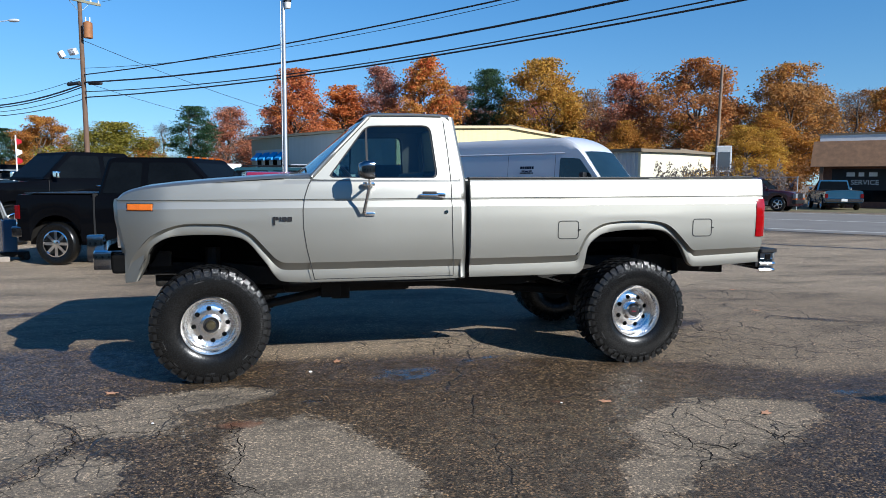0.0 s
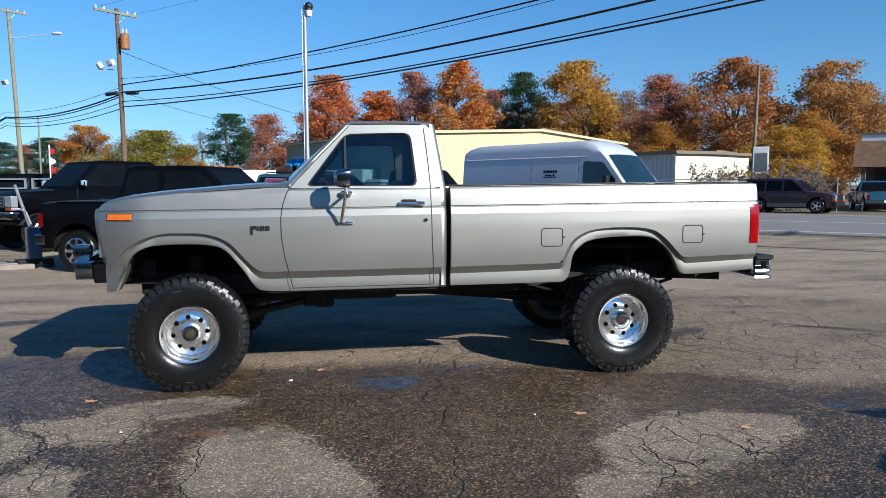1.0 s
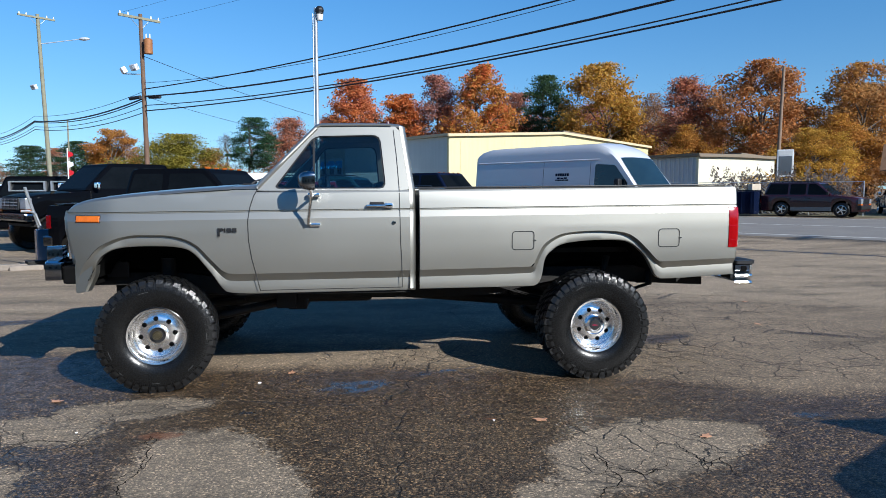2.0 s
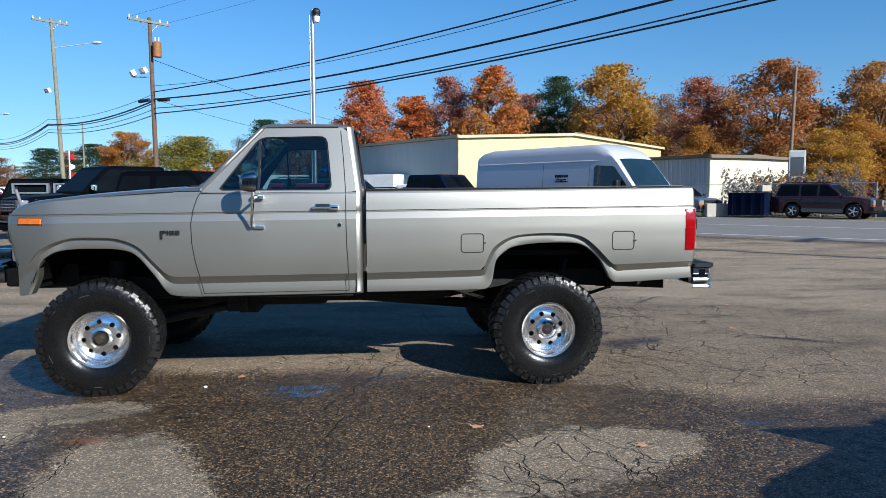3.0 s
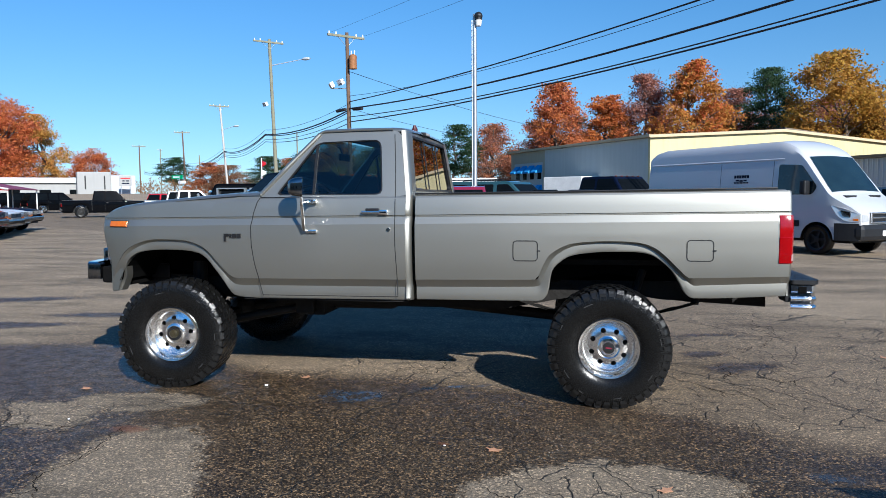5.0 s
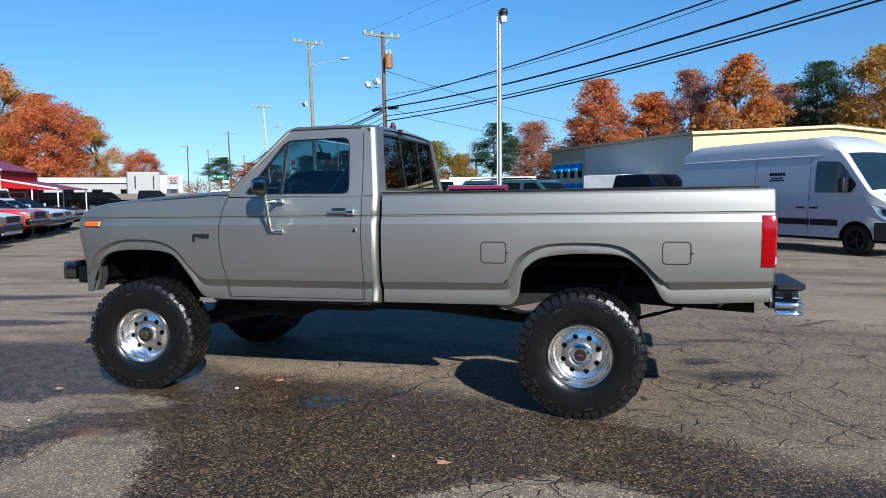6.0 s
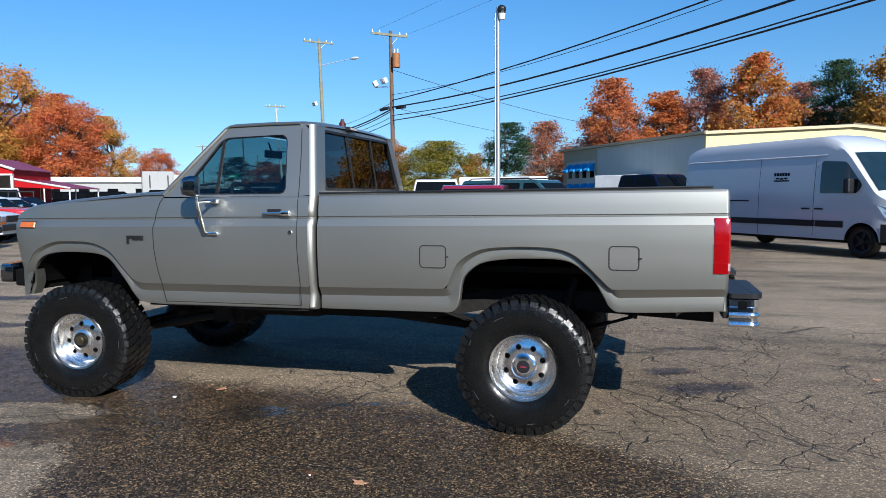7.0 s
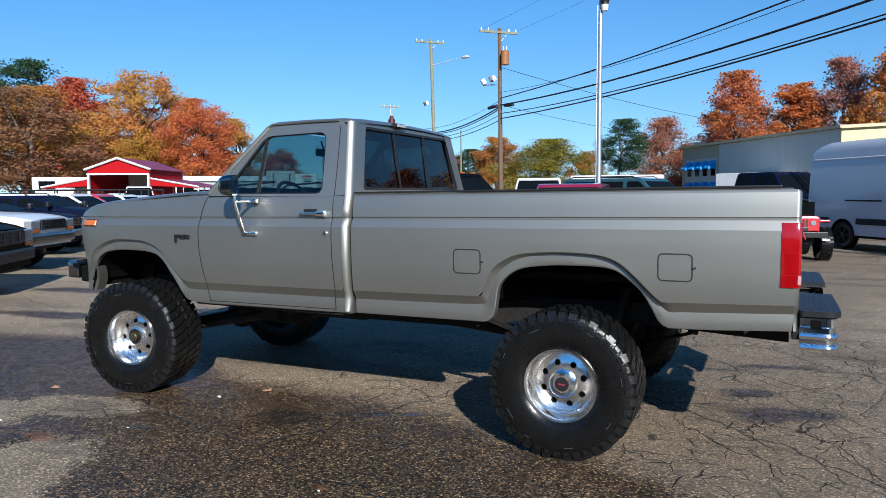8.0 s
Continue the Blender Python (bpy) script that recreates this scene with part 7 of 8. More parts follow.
def shed(name, corner, side, front, length, width, eave, peak, wall_side, wall_front, roof_mat, trim, label, split=None, wall_left=None):
    """A metal hall. corner: near corner; side, front: directions of its long wall and of its gable front."""
    c, u, v = Vector((*corner, 0)), Vector((*side, 0)).normalized(), Vector((*front, 0)).normalized()
    B = thing("building", Matrix.Identity(4), label, "building")

    def at3(a, b, z):
        p = c + u * a + v * b
        return (p.x, p.y, z)
    if split:
        bm = bmesh.new()
        loft(bm, [[at3(a, 0, 0), at3(a, 0, eave), at3(a, 0.25, eave), at3(a, 0.25, 0)] for a in (split, length)], closed=True, cap0=True, cap1=True)
        part("wall", bm, wall_left, B)
    bm = bmesh.new()
    loft(bm, [[at3(a, 0, 0), at3(a, 0, eave), at3(a, 0.25, eave), at3(a, 0.25, 0)] for a in (0.26, split or length)], closed=True, cap0=True, cap1=True)
    part("wall", bm, wall_side, B)
    bm = bmesh.new()
    pts = [(0, 0), (width, 0), (width, eave), (width / 2, peak), (0, eave)]
    panel(bm, pts, lambda b, z: at3(0, b, z), lambda b, z: at3(0.25, b, z))
    part("gable_wall", bm, wall_front, B)
    bm = bmesh.new()
    for b0, z0, b1, z1 in ((-0.25, eave - 0.02, width / 2, peak + 0.10), (width / 2, peak + 0.10, width + 0.25, eave - 0.02)):
        ring = [[at3(a, b0, z0 + 0.10), at3(a, b1, z1 + 0.0), at3(a, b1, z1 + 0.12), at3(a, b0, z0 + 0.24)] for a in (-0.25, length + 0.25)]
        loft(bm, ring, closed=True, cap0=True, cap1=True)
    part("roof", bm, roof_mat, B)
    bm = bmesh.new()
    loft(bm, [[at3(a, -0.30, eave + 0.02), at3(a, -0.30, eave + 0.24), at3(a, -0.02, eave + 0.24), at3(a, -0.02, eave + 0.02)] for a in (-0.25, length + 0.25)], closed=True, cap0=True, cap1=True)
    for b0, z0, b1, z1 in ((-0.25, eave, width / 2, peak), (width / 2, peak, width + 0.25, eave)):
        loft(bm, [[at3(-0.30, b, z - 0.02), at3(-0.30, b, z + 0.20), at3(-0.26, b, z + 0.20), at3(-0.26, b, z - 0.02)] for b, z in ((b0, z0), (b1, z1))], closed=True, cap0=True, cap1=True)
    part("eave_trim", bm, trim, B)
    return B, at3


A, a3 = shed("hall", (8.6, 51.0), (-0.54, 0.84), (0.84, 0.54), 23.1, 27.2, 5.75, 6.55, M_GREYWALL, M_CREAMWALL, M_BROWNTRIM, M_TAN, "long metal hall with cream gable and grey side", split=16.0, wall_left=M_BEIGEWALL)
# a recessed grey band with four blue awnings over windows
part("window_band", mesh_from("band", [a3(16.4, -0.01, 0.2), a3(22.3, -0.01, 0.2), a3(22.3, -0.01, 4.6), a3(16.4, -0.01, 4.6)], [(0, 1, 2, 3)]), M_GREYWALL, A, "grey panel between windows")
for row, zt in ((0, 4.25), (1, 2.3)):
    for k in range(4):
        s0 = 16.6 + k * 1.5
        w = part("window", mesh_from("window", [a3(s0, -0.03, zt - 1.3), a3(s0 + 0.8, -0.03, zt - 1.3), a3(s0 + 0.8, -0.03, zt), a3(s0, -0.03, zt)], [(0, 1, 2, 3)]), M_VGLASS, A)
        bm = bmesh.new()
        ring = [[a3(s, -0.03, zt + 0.1), a3(s, -0.75, zt - 0.55), a3(s, -0.75, zt - 0.70), a3(s, -0.03, zt - 0.65)] for s in (s0 - 0.1, s0 + 0.9)]
        loft(bm, ring, closed=True, cap0=True, cap1=True)
        part("awning", bm, M_AWNING, w, "bright blue canvas awning")
for k in range(54):
    b = 0.25 + k * 0.5
    zt = 5.7 + 0.8 * (1 - abs(b - 13.6) / 13.6) - 0.05
    part("cladding_rib", mesh_from("rib", [a3(-0.012, b, 0.1), a3(-0.012, b + 0.05, 0.1), a3(-0.012, b + 0.05, zt), a3(-0.012, b, zt)], [(0, 1, 2, 3)]), M_CREAMWALL, A)

C, c3 = shed("store", (26.2, 43.6), (-0.44, 0.90), (0.90, 0.44), 18.0, 9.4, 3.85, 3.9, M_RIBWALL, M_WHITEWALL, M_BROWNTRIM, M_BROWNTRIM, "low white metal store with a ribbed side")
for k in range(42):
    a = 0.4 + k * 0.42
    bm = bmesh.new()
    loft(bm, [[c3(a, -0.002, z), c3(a + 0.10, -0.05, z), c3(a + 0.20, -0.002, z)] for z in (0.1, 3.8)])
    part("cladding_rib", bm, M_RIBWALL, C)

# unseen plain building added behind the walk to darken reflections and sky fill
O = thing("unseen_back_building", pose(2.0, -30.0, 0), "long plain beige building added out of view behind the walk", "building")
part("wall", new_box(-34, 30, -4, 4, 0, 4.6), M_BEIGEWALL, O)
part("roof", new_box(-34.5, 30.5, -4.6, 4.6, 4.6, 5.0), M_BROWNTRIM, O)
for k in range(9):
    part("window", new_box(-31 + k * 6.8, -28 + k * 6.8, 4.0, 4.03, 0.9, 2.6), M_VGLASS, O)

# service shop with a shingled mansard
S = thing("shop", pose(33.4, 33.1, 0, 0, 0, -45.6), "single-storey brick shop with a brown shingle mansard", "shop")
part("wall", new_box(0, 16, 0, 8, 0, 2.8), M_BRICK, S)
bm = bmesh.new()
loft(bm, [[(x, -1.3, 2.55), (x, -0.2, 4.15), (x, 0.3, 4.15), (x, 0.3, 2.55)] for x in (-0.6, 16.6)], closed=True, cap0=True, cap1=True)
part("mansard", bm, M_SHINGLE, S)
part("parapet", new_box(-0.3, 16.3, 0.2, 8, 4.1, 4.55), M_TRIMWHITE, S)
part("roof", new_box(-0.4, 16.4, 0.15, 8.1, 4.55, 4.65), M_BROWNTRIM, S)
for k in range(4):
    part("post", new_box(-0.1 + k * 4.5, 0.1 + k * 4.5, -1.2, -1.0, 0, 2.6), M_WOOD, S)
for x0, x1 in ((2.0, 5.5), (7.2, 8.4), (9.5, 13.5)):
    w = part("window", new_box(x0, x1, -0.03, 0.0, 0.4, 2.3), M_VGLASS, S)
sign = part("sign", new_box(0.5, 4.3, -0.10, -0.05, 1.1, 2.4), M_DARKIN, S, "dark painted shop sign")
for k, (a, b) in enumerate(((1.3, 1.75), (1.95, 2.25), (2.5, 2.95))):
    part("sign_bar", new_box(a, b, -0.115, -0.10, 1.95, 2.2), M_TRIMWHITE, sign)
txt = bpy.data.curves.new("lettering", "FONT")
txt.body, txt.size, txt.extrude, txt.align_x = "SERVICE", 0.42, 0.005, "CENTER"
dg = new("lettering", txt)
me_t = bpy.data.meshes.new_from_object(dg.evaluated_get(bpy.context.evaluated_depsgraph_get()))
bpy.data.objects.remove(dg)
me_t.materials.clear()
t_ob = part("lettering", me_t, M_TRIMWHITE, sign, "pale painted word")
t_ob.matrix_basis = pose(2.3, -0.11, 1.45, 90, 0, 0)

# lit sign on a post, blue dumpster, concrete block, chain-link fence
B = thing("roadside_sign", pose(27.2, 34.4, 0, 0, 0, -35), "small framed roadside sign on two posts", "sign")
for s in (-1, 1):
    part("post", new_tube((s * 0.3, 0, 0), (s * 0.3, 0, 2.3), 0.04), M_STEEL, B)
part("sign_frame", new_box(-0.45, 0.45, -0.12, 0.12, 2.2, 3.85, bevel=0.02), M_TRIMWHITE, B)
part("sign_face", new_box(-0.36, 0.36, -0.128, -0.121, 2.3, 3.45), M_GREYPAINT, B, "dark grey sign face")
part("sign_head", new_box(-0.38, 0.38, -0.128, -0.121, 3.5, 3.78), M_INSUL, B)
D = thing("dumpster", pose(22.4, 30.9, 0, 0, 0, -45), "dark blue steel dumpster heaped with rubbish", "dumpster")
part("bin", new_box(-0.95, 0.95, -0.7, 0.7, 0.12, 1.35, bevel=0.03), M_NAVY, D)
part("lid", new_box(-0.95, 0.95, -0.1, 0.72, 1.36, 1.42, bevel=0.01), M_BLACKPL, D)
for k in range(4):
    part("side_rib", new_box(-0.75 + k * 0.5, -0.69 + k * 0.5, -0.74, -0.70, 0.2, 1.3), M_NAVY, D)
tagged(part("cardboard_box", new_box(22.7, 23.2, 30.2, 30.6, 1.42, 1.75), simple("cardboard", (0.42, 0.36, 0.28), 0.9)), "crumpled pale cardboard box on the dumpster", "box")
tagged(part("concrete_block", new_box(20.3, 21.6, 31.6, 32.3, 0, 0.75, bevel=0.04), M_CONCRETE), "pale concrete barrier block", "concrete block")

F = thing("chain_link_fence", Matrix.Identity(4), "grey chain-link fence along the far kerb", "fence")
for k in range(6):
    p = road_xy(-14 + k * 2.64, 40.2)
    part("post", new_tube(p, (p[0], p[1], 1.9), 0.03, seg=8), M_STEEL, F)
pa, pb = road_xy(-14, 40.2, 1.85), road_xy(-0.8, 40.2, 1.85)
part("top_rail", new_tube(pa, pb, 0.02, seg=8), M_STEEL, F)
bm = bmesh.new()
for k in range(66):
    for sg in (-1, 1):
        a = -14 + k * 0.2
        p, q = road_xy(a, 40.2, 0.05), road_xy(min(-0.8, max(-14, a + sg * 1.8)), 40.2, 1.85)
        tube(bm, p, q, 0.004, seg=3, caps=False)
part("mesh", bm, M_STEEL, F)

# red carport with lean-tos, trailer and white buildings beyond the row
K = thing("carport", pose(-43.5, 36.3, 0, 0, 0, 25), "red metal carport with white trim and lean-to roofs", "carport")
w2, ln, ev, pk = 2.5, 7.4, 3.5, 4.40
bm = bmesh.new()
panel(bm, [(-w2, ev - 0.35), (w2, ev - 0.35), (w2, ev), (0, pk), (-w2, ev)], lambda x, z: (x, 0, z), lambda x, z: (x, 0.12, z))
part("gable", bm, M_REDMETAL, K, "bright red gable panel")
for s in (-1, 1):
    bm = bmesh.new()
    loft(bm, [[(0, y, pk), (s * (w2 + 0.15), y, ev - 0.02), (s * (w2 + 0.15), y, ev + 0.05), (0, y, pk + 0.08)] for y in (-0.15, ln)], closed=True, cap0=True, cap1=True)
    part("roof", bm, M_MAROONROOF, K)
    bm = bmesh.new()
    tube(bm, (0, -0.18, pk + 0.02), (s * (w2 + 0.18), -0.18, ev), 0.09, seg=4)
    part("gable_trim", bm, M_TRIMWHITE, K)
    part("side_wall", new_box(min(s * w2, s * (w2 - 0.1)), max(s * w2, s * (w2 - 0.1)), 0.1, ln, 0.0 if s > 0 else 1.6, ev), M_REDMETAL, K)
    part("post", new_box(min(s * w2, s * (w2 - 0.16)), max(s * w2, s * (w2 - 0.16)), -0.1, 0.1, 0, ev - 0.3), M_TRIMWHITE, K)
    bm = bmesh.new()
    loft(bm, [[(s * w2, y, 2.75), (s * (w2 + 3.9), y, 2.05), (s * (w2 + 3.9), y, 2.12), (s * w2, y, 2.83)] for y in (0.3, ln)], closed=True, cap0=True, cap1=True)
    part("lean_to_roof", bm, M_MAROONROOF, K)
    bm = bmesh.new()
    panel(bm, [(s * w2, 2.2), (s * w2, 2.75), (s * (w2 + 3.9), 2.05), (s * (w2 + 3.9), 2.0)], lambda x, z: (x, 0.2, z), lambda x, z: (x, 0.28, z))
    part("lean_to_gable", bm, M_REDMETAL, K)
    bm = bmesh.new()
    tube(bm, (s * w2, 0.15, 2.80), (s * (w2 + 3.9), 0.15, 2.10), 0.07, seg=4)
    part("lean_to_trim", bm, M_TRIMWHITE, K)
    for x in (2.0, 3.8):
        for y in (0.3, ln - 0.2):
            part("post", new_tube((s * (w2 + x), y, 0), (s * (w2 + x), y, 2.1), 0.05, seg=6), M_TRIMWHITE, K)
part("trim_beam", new_box(-w2, w2, -0.16, -0.02, ev - 0.42, ev - 0.30), M_TRIMWHITE, K)
part("back_wall", new_box(-w2, w2, ln - 0.1, ln, 0, ev), M_GREYWALL, K)
part("inner_panel", new_box(0.3, 2.5, 5.0, 5.1, 0.0, 2.9), M_TRIMWHITE, K)

W = thing("trailer", pose(-53.0, 39.0, 0, 0, 0, 48), "white site trailer with dark windows", "trailer")
part("body", new_box(-2.7, 3.2, -1.2, 1.2, 0.5, 3.05, bevel=0.08), M_TRIMWHITE, W)
part("window", new_box(-2.2, -0.9, -1.23, -1.2, 2.0, 2.7), M_VGLASS, W)
part("window", new_box(0.2, 2.7, -1.23, -1.2, 1.9, 2.8), M_GREYWALL, W)
part("wheel_skirt", new_box(-2.5, 2.5, -1.0, 1.0, 0.0, 0.5), M_BLACKPL, W)

M_OFFWHITE = wall_paint("dull_white_panel", (0.34, 0.34, 0.33), 0.6)
H = thing("office_building", pose(-77.0, 90.0, 0, 0, 0, 40), "long low white office behind a fence", "building")
part("wall", new_box(-12, 6.5, -3, 3, 0, 3.6), M_OFFWHITE, H)
part("roof", new_box(-12.4, 6.9, -3.4, 3.4, 3.6, 4.4), M_RIBWALL, H)
for x in (-9, -5, -1, 3):
    part("window", new_box(x, x + 1.5, -3.04, -3.0, 1.2, 2.6), M_VGLASS, H)
G = thing("white_silo_box", pose(-68.8, 90.0, 0, 0, 0, 40), "tall white cabin block with dark gaps", "building")
part("block", new_box(-2.4, 2.2, -2, 2, 0, 5.2, bevel=0.15), M_OFFWHITE, G)
for x in (-1.3, 1.3):
    part("gap", new_box(x - 0.09, x + 0.09, -2.03, -2.0, 2.6, 4.6), M_SEAM, G)
part("grey_side", new_box(2.21, 5.6, -1.6, 1.9, 0, 4.7), M_RIBWALL, G)
Q = thing("billboard", pose(-62.5, 88.5, 0, 0, 0, 38), "white lot sign with red marks on posts", "sign")
for s in (-1, 1):
    part("post", new_tube((s * 0.6, 0, 0), (s * 0.6, 0, 4.2), 0.06), M_STEEL, Q)
face = part("face", new_box(-0.85, 0.85, -0.1, 0.1, 3.1, 4.5, bevel=0.03), M_OFFWHITE, Q)
for k, (a, b, z) in enumerate(((-0.65, 0.65, 4.1), (-0.45, -0.1, 3.72), (0.1, 0.45, 3.72), (-0.5, 0.5, 3.36))):
    part("mark", new_box(a, b, -0.115, -0.10, z, z + 0.16), M_RED if k == 0 else M_NAVY, face)
Z = thing("board_fence", Matrix.Identity(4), "long weathered board fence behind the lot", "fence")
M_BOARD = simple("weathered_boards", (0.20, 0.17, 0.14), 0.85, 0, 0.3, 3)
fa0, fb0 = Vector((-66, 76, 0)), Vector((-22, 66, 0))
bd = mesh_from("board", [(x, y, z) for z in (0, 1.85) for x, y in ((-0.19, -0.02), (0.19, -0.02), (0.19, 0.02), (-0.19, 0.02))],
               [(0, 1, 5, 4), (1, 2, 6, 5), (2, 3, 7, 6), (3, 0, 4, 7), (4, 5, 6, 7)])
for k in range(112):
    p = fa0.lerp(fb0, k / 111)
    o = part("board", bd, M_BOARD, Z)
    o.matrix_basis = pose(p.x, p.y, 0, 0, 0, -12.8)
X = thing("box_truck", pose(2.9, 57.0, 0, 0, 0, -38), "white box truck by the hall", "truck")
part("box", new_box(-2.6, 1.6, -1.15, 1.15, 0.9, 2.95, bevel=0.06), M_TRIMWHITE, X)
part("cab", new_box(1.7, 3.4, -1.0, 1.0, 0.5, 2.1, bevel=0.2), M_WHITE, X)
for x in (-1.6, 2.6):
    for s in (-1, 1):
        road_wheel(X, x, s * 0.95, 0.42, "steel")
T2 = thing("semi_trailer", pose(-8.0, 58.5, 0, 0, 0, 5), "long white box trailer across the road", "trailer")
part("box", new_box(-3.9, 3.9, -1.25, 1.25, 1.0, 2.95, bevel=0.05), M_TRIMWHITE, T2)
part("legs", new_box(2.0, 2.2, -0.8, 0.8, 0, 1.0), M_STEEL, T2)
for s in (-1, 1):
    road_wheel(T2, -2.8, s * 1.1, 0.5, "steel")
J = thing("street_sign", pose(-39.2, 63.9, 0, 0, 0, -20), "green street name blade on a post", "sign")
part("post", new_tube((0.4, 0, 0), (0.4, 0, 3.7), 0.05, seg=8), M_STEEL, J)
part("blade", new_box(-0.85, 0.85, -0.03, 0.03, 3.35, 3.75), simple("sign_green", (0.01, 0.30, 0.12), 0.5), J, "green name blade")
part("name_bar", new_box(-0.6, 0.4, -0.04, -0.03, 3.48, 3.63), M_TRIMWHITE, J)
part("lower_blade", new_box(0.2, 1.3, -0.03, 0.03, 2.85, 3.15), M_PLATE, J)
N = thing("feather_flag", pose(-7.2, 16.2, 0), "thin pole with small red and white pennants", "flag")
part("pole", new_tube((0, 0, 0), (0, 0, 2.75), 0.018, seg=8), M_TRIMWHITE, N)
for z, m in ((2.55, M_RED), (2.25, M_TRIMWHITE), (2.0, M_RED)):
    bm = bmesh.new()
    panel(bm, [(0.0, z - 0.1), (0.16, z - 0.02), (0.15, z + 0.06), (0.0, z + 0.12)], lambda x, zz: (x, 0.0, zz), lambda x, zz: (x, 0.012, zz))
    part("pennant", bm, m, N)

# floor jack and tools near the black pickup
R = thing("floor_jack", pose(-4.52, 7.95, 0, 0, 0, 35), "blue steel floor jack with a raised handle", "floor jack")
part("chassis", new_box(-0.30, 0.30, -0.14, 0.14, 0.06, 0.16, bevel=0.02), M_UNDER, R)
part("body", new_box(-0.12, 0.12, -0.10, 0.10, 0.15, 0.75, bevel=0.02), M_BLUE, R, "worn blue jack body")
part("handle", new_tube((0.0, 0, 0.6), (-0.28, -0.1, 1.55), 0.028, seg=10), M_STEEL, R)
bm = bmesh.new()
pipe(bm, [(0.05, -0.05, 0.55), (-0.12, -0.08, 1.05), (-0.22, -0.1, 1.10), (-0.36, -0.1, 1.10)], 0.022, 8)
part("lever", bm, M_STEEL, R)
for x in (-0.24, 0.24):
    part("caster", new_tube((x, -0.18, 0.06), (x, 0.18, 0.06), 0.06, seg=12), M_BLACKPL, R)
R2 = thing("wooden_block", pose(-4.9, 7.7, 0, 0, 0, 20), "short weathered timber blocks on the ground", "timber")
part("timber", new_box(-0.5, 0.2, -0.07, 0.07, 0, 0.11, bevel=0.01), M_BOARD, R2)
part("timber", new_box(-0.1, 0.45, -0.22, -0.1, 0, 0.09, bevel=0.01), M_BOARD, R2)

# fallen leaves and pebbles on the lot
M_LEAF = simple("dry_fallen_leaf", (0.42, 0.22, 0.12), 0.8, 0, 0.3, 30)
M_PEBBLE = simple("white_pebble", (0.7, 0.7, 0.68), 0.7)
rl = random.Random(5)
for x, y in ((3.62, -2.42), (0.98, -0.6), (5.9, 0.9), (2.7, -2.0), (6.6, 2.4), (-0.6, -1.2)):
    bm = bmesh.new()
    pts = [(0.055 * (0.55 + 0.45 * (k % 2)) * math.cos(k * math.pi / 5), 0.035 * (0.55 + 0.45 * (k % 2)) * math.sin(k * math.pi / 5)) for k in range(10)]
    panel(bm, pts, lambda u, v: (u, v, 0.012 + 2.0 * u * u), lambda u, v: (u, v, 0.010 + 2.0 * u * u))
    o = tagged(part("fallen_leaf", bm, M_LEAF), "dry curled fallen leaf on the asphalt", "leaf", "fallen leaves")
    o.matrix_basis = pose(x, y, -0.006, 0, 0, rl.uniform(0, 360))
for x, y, r in ((0.762, -0.884, 0.012), (-0.2, -1.9, 0.008), (2.4, -1.97, 0.007)):
    bm = bmesh.new()
    bmesh.ops.create_icosphere(bm, subdivisions=2, radius=r)
    bmesh.ops.scale(bm, vec=(1.3, 0.9, 0.6), verts=bm.verts)
    o = tagged(part("pebble", bm, M_PEBBLE), "small white pebble on the asphalt", "pebble", "pebbles")
    o.matrix_basis = pose(x, y, r * 0.5, 0, 0, rl.uniform(0, 360))


# ---- trees ----
def leaf_mat(name, a, b, c):
    m, t, n, bs = nodes_of(name)
    a, b, c = (tuple(x * f for x, f in zip(q, (0.92, 1.05, 1.15))) for q in (a, b, c))
    rnd = n.new("ShaderNodeNewGeometry").outputs["Random Per Island"]
    obr = n.new("ShaderNodeObjectInfo").outputs["Random"]
    big = noise_node(t, 0.30, 3, n.new("ShaderNodeTexCoord").outputs["Object"])
    col = ramp_node(t, rnd, ((0.0, a), (0.5, b), (1.0, c)))
    c2 = mix_node(t, ramp_node(t, big.outputs[0], ((0.4, (0, 0, 0)), (0.62, (0.75, 0.75, 0.75)))).outputs[0], col.outputs[0], c)
    hs = n.new("ShaderNodeHueSaturation")
    put(t, math_node(t, "ADD", 0.488, math_node(t, "MULTIPLY", obr, 0.024)), hs.inputs["Hue"])
    put(t, c2, hs.inputs["Color"])
    put(t, hs.outputs[0], bs.inputs["Base Color"])
    bs.inputs["Roughness"].default_value = 0.75
    bs.inputs["Specular IOR Level"].default_value = 0.2
    tl, mx = n.new("ShaderNodeBsdfTranslucent"), n.new("ShaderNodeMixShader")
    put(t, hs.outputs[0], tl.inputs[0])
    mx.inputs[0].default_value = 0.5
    put(t, bs.outputs[0], mx.inputs[1])
    put(t, tl.outputs[0], mx.inputs[2])
    put(t, mx.outputs[0], n["Material Output"].inputs[0])
    return m


